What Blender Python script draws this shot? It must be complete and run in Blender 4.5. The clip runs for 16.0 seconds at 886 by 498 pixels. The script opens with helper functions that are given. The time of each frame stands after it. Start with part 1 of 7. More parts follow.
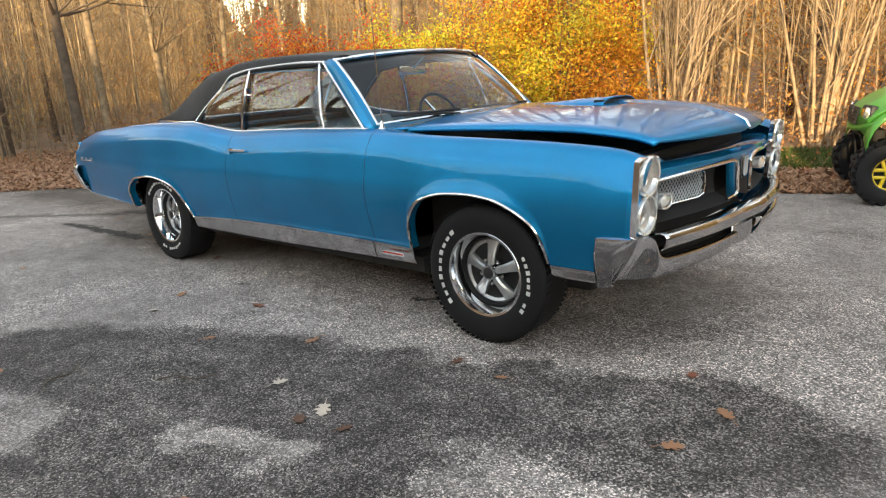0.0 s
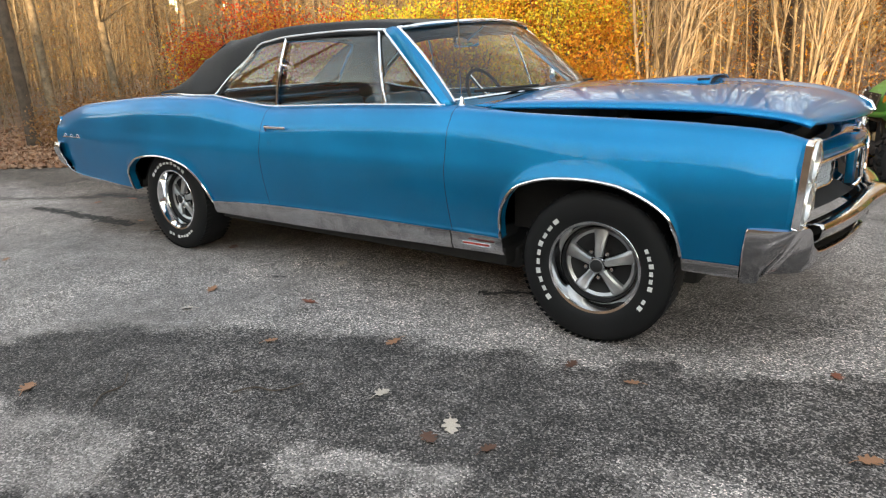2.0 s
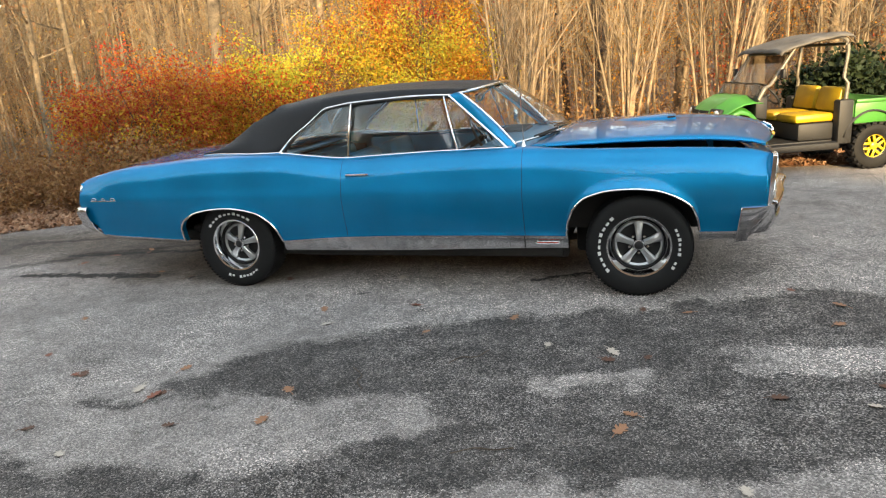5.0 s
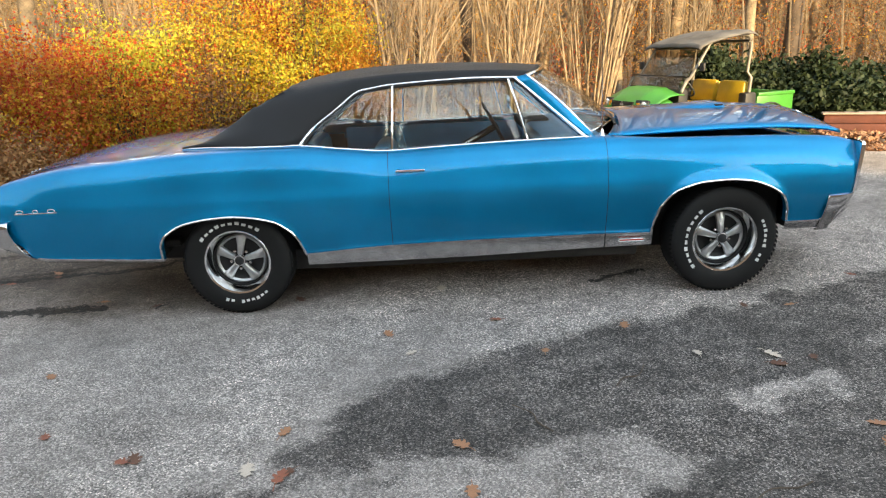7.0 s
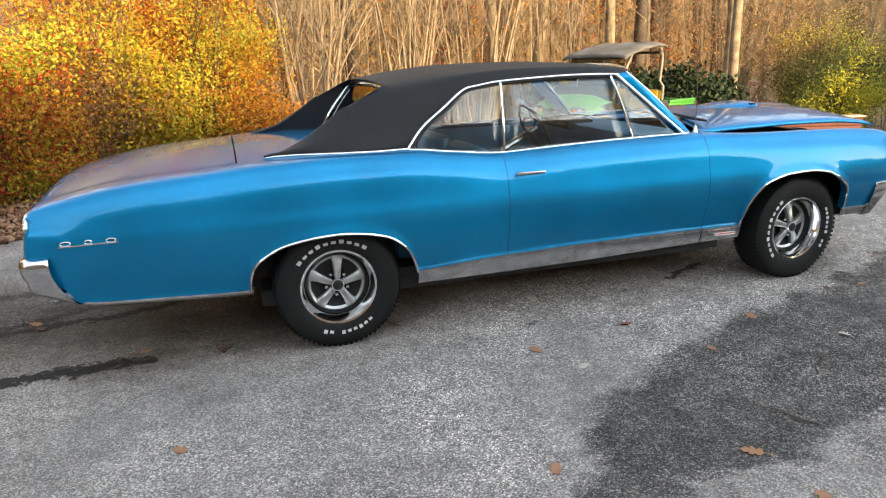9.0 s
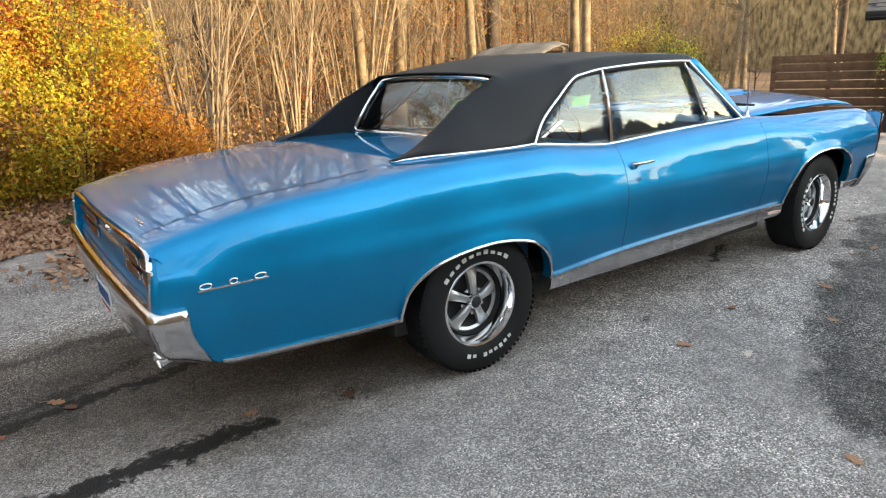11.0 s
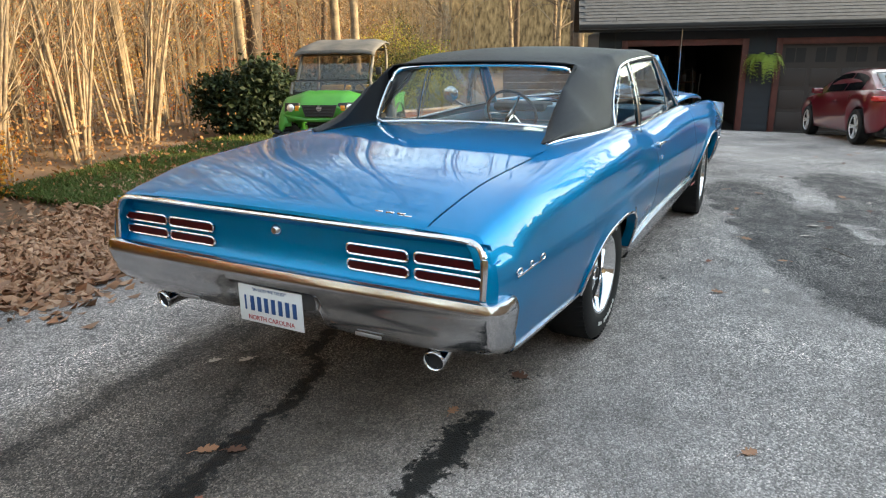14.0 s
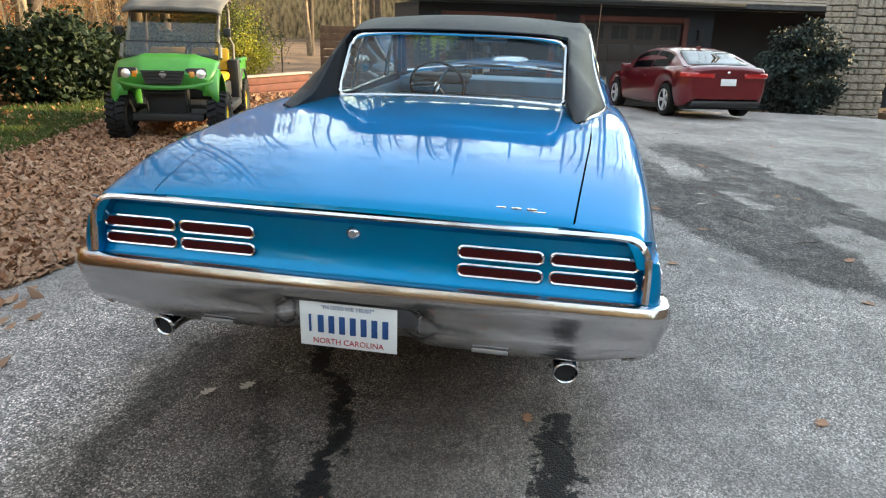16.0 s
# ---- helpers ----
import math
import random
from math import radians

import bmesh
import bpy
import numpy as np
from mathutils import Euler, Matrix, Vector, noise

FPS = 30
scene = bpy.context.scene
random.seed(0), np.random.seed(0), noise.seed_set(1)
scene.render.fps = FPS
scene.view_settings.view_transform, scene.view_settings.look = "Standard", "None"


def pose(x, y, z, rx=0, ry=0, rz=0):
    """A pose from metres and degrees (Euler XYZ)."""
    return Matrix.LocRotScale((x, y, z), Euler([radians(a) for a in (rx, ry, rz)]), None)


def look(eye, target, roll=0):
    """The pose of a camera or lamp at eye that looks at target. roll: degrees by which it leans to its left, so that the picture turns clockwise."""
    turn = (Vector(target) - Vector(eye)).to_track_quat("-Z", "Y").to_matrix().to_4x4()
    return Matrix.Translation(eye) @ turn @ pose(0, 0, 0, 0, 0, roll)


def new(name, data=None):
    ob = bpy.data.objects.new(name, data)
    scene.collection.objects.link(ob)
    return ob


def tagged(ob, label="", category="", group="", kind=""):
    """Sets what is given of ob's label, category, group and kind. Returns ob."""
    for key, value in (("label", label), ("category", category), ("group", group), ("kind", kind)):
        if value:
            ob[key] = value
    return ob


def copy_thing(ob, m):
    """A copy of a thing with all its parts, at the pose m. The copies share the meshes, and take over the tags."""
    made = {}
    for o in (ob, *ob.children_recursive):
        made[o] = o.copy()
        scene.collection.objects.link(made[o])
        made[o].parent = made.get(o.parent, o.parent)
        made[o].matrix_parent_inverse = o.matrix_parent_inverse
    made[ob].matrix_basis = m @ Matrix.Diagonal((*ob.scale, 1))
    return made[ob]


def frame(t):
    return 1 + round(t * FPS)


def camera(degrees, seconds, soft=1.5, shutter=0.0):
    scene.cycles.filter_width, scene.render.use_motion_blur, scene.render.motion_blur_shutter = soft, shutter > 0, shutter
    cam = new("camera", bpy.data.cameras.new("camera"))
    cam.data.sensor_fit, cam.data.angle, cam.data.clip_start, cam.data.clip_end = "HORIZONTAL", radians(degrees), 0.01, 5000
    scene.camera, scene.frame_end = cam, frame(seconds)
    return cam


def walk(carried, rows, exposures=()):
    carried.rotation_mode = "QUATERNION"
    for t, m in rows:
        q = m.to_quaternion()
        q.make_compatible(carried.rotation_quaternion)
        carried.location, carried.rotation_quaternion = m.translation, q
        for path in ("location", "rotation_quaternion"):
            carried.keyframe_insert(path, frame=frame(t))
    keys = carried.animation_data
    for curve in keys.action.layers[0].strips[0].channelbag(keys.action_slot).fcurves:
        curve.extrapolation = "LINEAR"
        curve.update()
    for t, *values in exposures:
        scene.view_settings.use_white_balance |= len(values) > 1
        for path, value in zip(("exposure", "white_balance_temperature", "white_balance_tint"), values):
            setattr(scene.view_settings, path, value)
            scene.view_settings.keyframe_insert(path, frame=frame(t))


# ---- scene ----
cam = camera(66.0, 16.0, soft=1.2)
PATH = [
    (0, (3.353, -3.216, 1.238), (2.064, -1.770, 0.739), -3.2),
    (0.5, (3.242, -3.082, 1.228), (1.983, -1.617, 0.710), -2.0),
    (1, (3.027, -3.155, 1.210), (1.803, -1.667, 0.675), -1.2),
    (1.5, (2.815, -3.276, 1.230), (1.639, -1.752, 0.685), -1.2),
    (2, (2.581, -3.410, 1.216), (1.449, -1.857, 0.662), -1.8),
    (2.5, (2.775, -4.140, 1.361), (1.670, -2.552, 0.852), -2.9),
    (3, (3.068, -4.797, 1.507), (1.983, -3.193, 1.009), -4.0),
    (3.5, (2.707, -4.955, 1.512), (1.717, -3.292, 1.010), -4.6),
    (4, (2.385, -5.146, 1.549), (1.524, -3.417, 1.032), -4.9),
    (4.2, (2.252, -5.174, 1.534), (1.442, -3.419, 1.020), -4.8),
    (6.3, (0.395, -5.078, 1.563), (0.163, -3.173, 1.001), -3.8),
    (6.5, (0.207, -5.029, 1.571), (0.040, -3.120, 1.001), -3.5),
    (7, (-0.214, -4.802, 1.542), (-0.215, -2.887, 0.966), -2.7),
    (7.5, (-0.654, -4.732, 1.542), (-0.497, -2.823, 0.968), -2.2),
    (8, (-1.089, -4.625, 1.520), (-0.797, -2.725, 0.968), -1.9),
    (8.5, (-1.492, -4.393, 1.500), (-1.074, -2.513, 0.959), -2.1),
    (9, (-1.928, -4.223, 1.476), (-1.361, -2.385, 0.927), -1.9),
    (9.5, (-2.275, -3.986, 1.483), (-1.593, -2.190, 0.929), -1.9),
    (9.7, (-2.408, -3.863, 1.413), (-1.656, -2.086, 0.885), -2.0),
    (11.8, (-3.721, -2.782, 1.434), (-2.476, -1.320, 0.875), -2.9),
    (12, (-3.834, -2.669, 1.406), (-2.542, -1.245, 0.855), -2.8),
    (12.5, (-4.080, -2.395, 1.414), (-2.666, -1.094, 0.860), -2.0),
    (13, (-4.376, -2.214, 1.458), (-2.852, -1.041, 0.906), -1.5),
    (13.5, (-4.575, -1.986, 1.426), (-2.977, -0.912, 0.887), -1.4),
    (14, (-4.645, -1.720, 1.421), (-2.970, -0.786, 0.854), -1.0),
    (14.5, (-4.756, -1.464, 1.446), (-3.020, -0.669, 0.851), -0.7),
    (15, (-4.752, -1.201, 1.424), (-2.964, -0.555, 0.803), -0.1),
    (15.5, (-4.646, -0.896, 1.403), (-2.818, -0.399, 0.763), 0.7),
    (16, (-4.694, -0.616, 1.418), (-2.835, -0.271, 0.767), 1.7),
]
walk(cam, [(t, look(e, g, r)) for t, e, g, r in PATH],
     exposures=[(0.0, 3.36, 7250, 9), (2.0, 3.40, 7200, 9), (4.2, 3.31, 7100, 8), (7.0, 3.50, 6850, 7), (9.7, 3.50, 6850, 8), (12.0, 3.46, 6650, 6), (16.0, 3.60, 6450, 4)])

# ---- light ----
world = bpy.data.worlds.new("sky")
scene.world = world
world.use_nodes = True
wn = world.node_tree
wn.nodes.clear()
sky = wn.nodes.new("ShaderNodeTexSky")
sky.sky_type, sky.sun_disc = "NISHITA", False
sky.air_density, sky.dust_density, sky.ozone_density = 1.0, 0.05, 1.0
wb = wn.nodes.new("ShaderNodeBackground")
wb.inputs["Strength"].default_value = 0.15
wo = wn.nodes.new("ShaderNodeOutputWorld")
haze = wn.nodes.new("ShaderNodeMix")
haze.data_type, haze.blend_type = "RGBA", "MULTIPLY"
haze.inputs["Factor"].default_value = 1.0
haze.inputs["B"].default_value = (1.0, 0.73, 0.53, 1)
wn.links.new(sky.outputs[0], haze.inputs["A"])
wn.links.new(haze.outputs["Result"], wb.inputs[0])
wn.links.new(wb.outputs[0], wo.inputs[0])

sun_dir = Vector((0.45, -1.0, 0.30)).normalized()
sun = new("sun", bpy.data.lights.new("sun", "SUN"))
sun.data.energy, sun.data.angle, sun.data.color = 1.35, radians(1.5), (1.0, 0.74, 0.42)
sun.matrix_world = look(sun_dir * 50, (0, 0, 0))
sky.sun_elevation = math.asin(sun_dir.z)
sky.sun_rotation = math.atan2(sun_dir.x, sun_dir.y)

# ---- materials ----
def material(name, base, rough=0.5, metal=0.0, var=0.15, scale=8.0, fine=120.0, bump=0.0, coat=0.0, spec=0.5, alt=None, space="Object"):
    """A surface with variation at two scales and fine relief."""
    m = bpy.data.materials.new(name)
    m.use_nodes = True
    nt = m.node_tree
    b = nt.nodes["Principled BSDF"]
    co = nt.nodes.new("ShaderNodeTexCoord")
    n1 = nt.nodes.new("ShaderNodeTexNoise")
    n1.inputs["Scale"].default_value, n1.inputs["Detail"].default_value = scale, 5
    n2 = nt.nodes.new("ShaderNodeTexNoise")
    n2.inputs["Scale"].default_value, n2.inputs["Detail"].default_value = fine, 3
    for n in (n1, n2):
        nt.links.new(co.outputs[space], n.inputs["Vector"])
    mix = nt.nodes.new("ShaderNodeMath")
    mix.operation = "MULTIPLY_ADD"
    mix.inputs[1].default_value = 0.35
    nt.links.new(n2.outputs[0], mix.inputs[0])
    nt.links.new(n1.outputs[0], mix.inputs[2])
    ramp = nt.nodes.new("ShaderNodeValToRGB")
    ramp.color_ramp.elements[0].position, ramp.color_ramp.elements[1].position = 0.42, 0.92
    lo = [c * (1 - var) for c in base[:3]]
    hi = [min(1, c * (1 + var)) for c in (alt or base)[:3]]
    ramp.color_ramp.elements[0].color, ramp.color_ramp.elements[1].color = (*lo, 1), (*hi, 1)
    nt.links.new(mix.outputs[0], ramp.inputs[0])
    nt.links.new(ramp.outputs[0], b.inputs["Base Color"])
    b.inputs["Metallic"].default_value = metal
    b.inputs["Specular IOR Level"].default_value = spec
    b.inputs["Coat Weight"].default_value = coat
    b.inputs["Coat Roughness"].default_value = 0.05
    rr = nt.nodes.new("ShaderNodeMapRange")
    rr.inputs["To Min"].default_value, rr.inputs["To Max"].default_value = max(0, rough * 0.85), min(1, rough * 1.15)
    nt.links.new(n1.outputs[0], rr.inputs["Value"])
    nt.links.new(rr.outputs[0], b.inputs["Roughness"])
    if bump:
        bp = nt.nodes.new("ShaderNodeBump")
        bp.inputs["Strength"].default_value, bp.inputs["Distance"].default_value = bump, 0.004
        nt.links.new(n2.outputs[0], bp.inputs["Height"])
        nt.links.new(bp.outputs[0], b.inputs["Normal"])
    return m


def glass_material(name, tint, rough=0.0, gloss=0.06):
    m = bpy.data.materials.new(name)
    m.use_nodes = True
    nt = m.node_tree
    nt.nodes.clear()
    out = nt.nodes.new("ShaderNodeOutputMaterial")
    tr = nt.nodes.new("ShaderNodeBsdfTransparent")
    tr.inputs[0].default_value = (*tint, 1)
    gl = nt.nodes.new("ShaderNodeBsdfGlossy")
    gl.inputs["Roughness"].default_value = rough
    lw = nt.nodes.new("ShaderNodeLayerWeight")
    lw.inputs["Blend"].default_value = 0.5
    pw = nt.nodes.new("ShaderNodeMath")
    pw.operation = "POWER"
    pw.inputs[1].default_value = 4.0
    nt.links.new(lw.outputs["Facing"], pw.inputs[0])
    fr = nt.nodes.new("ShaderNodeMapRange")
    fr.inputs["To Min"].default_value, fr.inputs["To Max"].default_value = gloss, 0.95
    nt.links.new(pw.outputs[0], fr.inputs["Value"])
    mx = nt.nodes.new("ShaderNodeMixShader")
    nt.links.new(fr.outputs[0], mx.inputs[0])
    nt.links.new(tr.outputs[0], mx.inputs[1])
    nt.links.new(gl.outputs[0], mx.inputs[2])
    nt.links.new(mx.outputs[0], out.inputs[0])
    return m


def leaf_material(name, cols, trans=0.35):
    """Leaves: a colour for each leaf out of a ramp, some light through them."""
    m = bpy.data.materials.new(name)
    m.use_nodes = True
    nt = m.node_tree
    b = nt.nodes["Principled BSDF"]
    g = nt.nodes.new("ShaderNodeNewGeometry")
    r = nt.nodes.new("ShaderNodeValToRGB")
    els = r.color_ramp.elements
    while len(els) < len(cols):
        els.new(0.5)
    for i, c in enumerate(cols):
        els[i].position = i / max(1, len(cols) - 1)
        els[i].color = (*c, 1)
    nt.links.new(g.outputs["Random Per Island"], r.inputs[0])
    nt.links.new(r.outputs[0], b.inputs["Base Color"])
    b.inputs["Roughness"].default_value = 0.6
    b.inputs["Specular IOR Level"].default_value = 0.25
    tl = nt.nodes.new("ShaderNodeBsdfTranslucent")
    nt.links.new(r.outputs[0], tl.inputs[0])
    mx = nt.nodes.new("ShaderNodeMixShader")
    mx.inputs[0].default_value = trans
    nt.links.new(b.outputs[0], mx.inputs[1])
    nt.links.new(tl.outputs[0], mx.inputs[2])
    nt.links.new(mx.outputs[0], nt.nodes["Material Output"].inputs[0])
    return m


# ---- mesh tools ----
def curve(keys):
    """A smooth function through (x, value) keys that never overshoots."""
    keys = sorted(keys)
    xs, ys = np.array([k[0] for k in keys], float), np.array([k[1] for k in keys], float)
    h, d = np.diff(xs), np.diff(ys) / np.diff(xs)
    m = np.r_[d[0], [0 if a * b <= 0 else 2 * a * b / (a + b) for a, b in zip(d[:-1], d[1:])], d[-1]]

    def at(x):
        x = min(max(x, xs[0]), xs[-1])
        i = min(int(np.searchsorted(xs, x, "right")) - 1, len(xs) - 2)
        t = (x - xs[i]) / h[i]
        return float((1 + 2 * t) * (1 - t) ** 2 * ys[i] + t * (1 - t) ** 2 * h[i] * m[i] + t * t * (3 - 2 * t) * ys[i + 1] + t * t * (t - 1) * h[i] * m[i + 1])
    return at


def spline(pts, n):
    """n points on a Catmull-Rom curve through pts."""
    p = [Vector(q) for q in pts]
    p = [p[0] * 2 - p[1]] + p + [p[-1] * 2 - p[-2]]
    out = []
    for k in range(n):
        u = k / (n - 1) * (len(p) - 3)
        i = min(int(u), len(p) - 4)
        t = u - i
        a, b, c, d = p[i:i + 4]
        out.append(0.5 * (2 * b + (c - a) * t + (2 * a - 5 * b + 4 * c - d) * t * t + (3 * b - a - 3 * c + d) * t ** 3))
    return out


class Geo:
    """Gathers faces for one mesh."""

    def __init__(self):
        self.v, self.f = [], []

    def add(self, verts, faces):
        o = len(self.v)
        self.v += [tuple(q) for q in verts]
        self.f += [tuple(i + o for i in f) for f in faces]
        return self

    def grid(self, rows, flip=False, close=False):
        r, c = len(rows), len(rows[0])
        faces = []
        for i in range(r - 1):
            for j in range(c if close else c - 1):
                k = (j + 1) % c
                q = (i * c + j, i * c + k, (i + 1) * c + k, (i + 1) * c + j)
                faces.append(q[::-1] if flip else q)
        return self.add([p for row in rows for p in row], faces)

    def tube(self, path, r, n=8, caps=True, flat=1.0, up=(0, 0, 1)):
        path = [Vector(p) for p in path]
        rad = r if isinstance(r, (list, tuple)) else [r] * len(path)
        rows = []
        for i, p in enumerate(path):
            d = (path[min(i + 1, len(path) - 1)] - path[max(i - 1, 0)]).normalized()
            u = Vector(up) if abs(d.dot(Vector(up))) < 0.95 else Vector((1, 0, 0))
            a = d.cross(u).normalized()
            b = a.cross(d)
            rows.append([p + rad[i] * (a * math.cos(2 * math.pi * k / n) + b * flat * math.sin(2 * math.pi * k / n)) for k in range(n)])
        self.grid(rows, close=True)
        if caps:
            o = len(self.v) - n * len(rows)
            self.f.append(tuple(o + k for k in range(n))[::-1])
            self.f.append(tuple(len(self.v) - n + k for k in range(n)))
        return self

    def box(self, x0, x1, y0, y1, z0, z1, bev=0.0, m=None, seg=2):
        bm = bmesh.new()
        bmesh.ops.create_cube(bm, size=1)
        for v in bm.verts:
            v.co = Vector(((x0 + x1) / 2 + v.co.x * (x1 - x0), (y0 + y1) / 2 + v.co.y * (y1 - y0), (z0 + z1) / 2 + v.co.z * (z1 - z0)))
        if bev:
            bmesh.ops.bevel(bm, geom=bm.edges[:], offset=bev, segments=seg, profile=0.5, affect="EDGES")
        if m:
            bm.transform(m)
        bm.verts.index_update()
        self.add([v.co[:] for v in bm.verts], [[v.index for v in f.verts] for f in bm.faces])
        bm.free()
        return self

    def lathe(self, profile, n=32, m=None):
        """Turns (radius, height) pairs round the local z axis."""
        rows = [[(r * math.cos(2 * math.pi * k / n), r * math.sin(2 * math.pi * k / n), z) for k in range(n)] for r, z in profile]
        if m:
            rows = [[m @ Vector(p) for p in row] for row in rows]
        return self.grid(rows, close=True)

    def prism(self, poly, off):
        """A flat outline given thickness by the vector off."""
        n = len(poly)
        a = [Vector(p) for p in poly]
        b = [p + Vector(off) for p in a]
        return self.add(a + b, [tuple(range(n))[::-1], tuple(range(n, 2 * n))] + [(i, (i + 1) % n, n + (i + 1) % n, n + i) for i in range(n)])

    def mirrored(self):
        g = Geo()
        g.v = [(x, -y, z) for x, y, z in self.v]
        g.f = [f[::-1] for f in self.f]
        return g


def thing(name, label, category, group="", kind=""):
    return tagged(new(name), label, category, group, kind)


def part(name, geo, mat, parent=None, label="", smooth=True, solid=0.0, angle=35, recalc=True, weld=0.0, rim=True):
    me = bpy.data.meshes.new(name)
    me.from_pydata(geo.v, [], geo.f)
    if recalc and len(geo.f) < 60000:
        bm = bmesh.new()
        bm.from_mesh(me)
        if weld:
            bmesh.ops.remove_doubles(bm, verts=bm.verts, dist=weld)
        bmesh.ops.recalc_face_normals(bm, faces=bm.faces)
        bm.to_mesh(me)
        bm.free()
    me.materials.append(mat)
    if smooth:
        me.polygons.foreach_set("use_smooth", [True] * len(me.polygons))
        me.set_sharp_from_angle(angle=radians(angle))
    ob = new(name, me)
    if parent:
        ob.parent = parent
    if label:
        ob["label"] = label
    if solid:
        s = ob.modifiers.new("thickness", "SOLIDIFY")
        s.thickness, s.offset, s.use_rim = solid, 0.0, rim
    return ob


def both(name, geo, mat, parent, label="", **kw):
    """The part and its mirror image on the other side."""
    return part(name, geo, mat, parent, label, **kw), part(name, geo.mirrored(), mat, parent, label, **kw)

paint = bpy.data.materials.new("blue metallic paint")
paint.use_nodes = True
_n = paint.node_tree
_b = _n.nodes["Principled BSDF"]
_c = _n.nodes.new("ShaderNodeTexCoord")
_f = _n.nodes.new("ShaderNodeTexNoise")
_f.inputs["Scale"].default_value = 900.0
_l = _n.nodes.new("ShaderNodeTexNoise")
_l.inputs["Scale"].default_value, _l.inputs["Detail"].default_value = 2.2, 4
_r = _n.nodes.new("ShaderNodeValToRGB")
_r.color_ramp.elements[0].position, _r.color_ramp.elements[1].position = 0.3, 0.75
_r.color_ramp.elements[0].color, _r.color_ramp.elements[1].color = (0.0, 0.182, 0.390, 1), (0.0, 0.272, 0.565, 1)
_n.links.new(_c.outputs["Object"], _f.inputs["Vector"])
_n.links.new(_c.outputs["Object"], _l.inputs["Vector"])
_n.links.new(_f.outputs[0], _r.inputs[0])
_d = _n.nodes.new("ShaderNodeMapRange")
_d.inputs["From Min"].default_value, _d.inputs["From Max"].default_value = 0.3, 0.7
_d.inputs["To Min"].default_value, _d.inputs["To Max"].default_value = 0.86, 1.10
_n.links.new(_l.outputs[0], _d.inputs["Value"])
_x = _n.nodes.new("ShaderNodeVectorMath")
_x.operation = "SCALE"
_n.links.new(_r.outputs[0], _x.inputs[0])
_n.links.new(_d.outputs[0], _x.inputs["Scale"])
_n.links.new(_x.outputs[0], _b.inputs["Base Color"])
_m = _n.nodes.new("ShaderNodeMapRange")
_m.inputs["To Min"].default_value, _m.inputs["To Max"].default_value = 0.34, 0.48
_n.links.new(_l.outputs[0], _m.inputs["Value"])
_n.links.new(_m.outputs[0], _b.inputs["Roughness"])
_b.inputs["Metallic"].default_value = 0.72
_b.inputs["Specular IOR Level"].default_value = 0.1
_b.inputs["Specular Tint"].default_value = (0.02, 0.30, 0.60, 1)
_b.inputs["Coat Weight"].default_value = 1.0
_b.inputs["Coat IOR"].default_value = 1.36
_b.inputs["Coat Roughness"].default_value = 0.035
_w = _n.nodes.new("ShaderNodeBump")
_w.inputs["Strength"].default_value, _w.inputs["Distance"].default_value = 0.04, 0.01
_n.links.new(_l.outputs[0], _w.inputs["Height"])
_n.links.new(_w.outputs[0], _b.inputs["Coat Normal"])

chrome = material("chrome", (0.72, 0.73, 0.75), rough=0.09, metal=1.0, var=0.06, scale=6, fine=60)
ring_chrome = material("polished trim ring", (0.90, 0.90, 0.91), rough=0.09, metal=1.0, var=0.06, scale=8, fine=70)
pitted_chrome = material("pitted chrome", (0.56, 0.56, 0.57), rough=0.11, metal=1.0, var=0.30, scale=14, fine=160, bump=0.25)
bumper_chrome = material("bumper chrome", (0.56, 0.56, 0.57), rough=0.13, metal=1.0, var=0.16, scale=5, fine=90, bump=0.05)
vinyl = material("black vinyl", (0.012, 0.012, 0.0140), rough=0.55, var=0.18, scale=5, fine=420, bump=0.25, spec=0.28)
rubber = material("tyre rubber", (0.008, 0.008, 0.0085), rough=0.66, var=0.25, scale=9, fine=150, bump=0.15, spec=0.25)
white_letter = material("raised white letters", (0.62, 0.62, 0.60), rough=0.6, var=0.08)
argent = material("silver grey wheel paint", (0.40, 0.405, 0.41), rough=0.34, metal=0.75, var=0.15, scale=20)
black = material("flat black", (0.008, 0.008, 0.009), rough=0.7, var=0.3)
dark_metal = material("dark underbody metal", (0.020, 0.019, 0.018), rough=0.8, var=0.4, scale=12)
lens_clear = glass_material("clear lamp glass", (0.9, 0.9, 0.9), 0.02)
reflector = material("lamp reflector", (0.86, 0.86, 0.84), rough=0.20, metal=0.7, var=0.05)
red_lens = material("red lamp plastic", (0.045, 0.002, 0.003), rough=0.3, var=0.4, scale=30, spec=0.25)
amber_lens = material("amber lamp plastic", (0.55, 0.20, 0.01), rough=0.2, var=0.2, coat=0.5)
blue_vinyl = material("blue interior vinyl", (0.06, 0.21, 0.36), rough=0.4, var=0.2, scale=10, bump=0.1)
glass = glass_material("tinted car glass", (0.84, 0.87, 0.87), 0.0, 0.065)
badge_red = material("red enamel", (0.35, 0.03, 0.02), rough=0.3, var=0.1)
plate_white = material("reflective plate white", (0.75, 0.76, 0.76), rough=0.4, var=0.05)
plate_blue = material("plate blue ink", (0.02, 0.07, 0.22), rough=0.5, var=0.1)
plate_red = material("plate red ink", (0.42, 0.02, 0.03), rough=0.5, var=0.1)

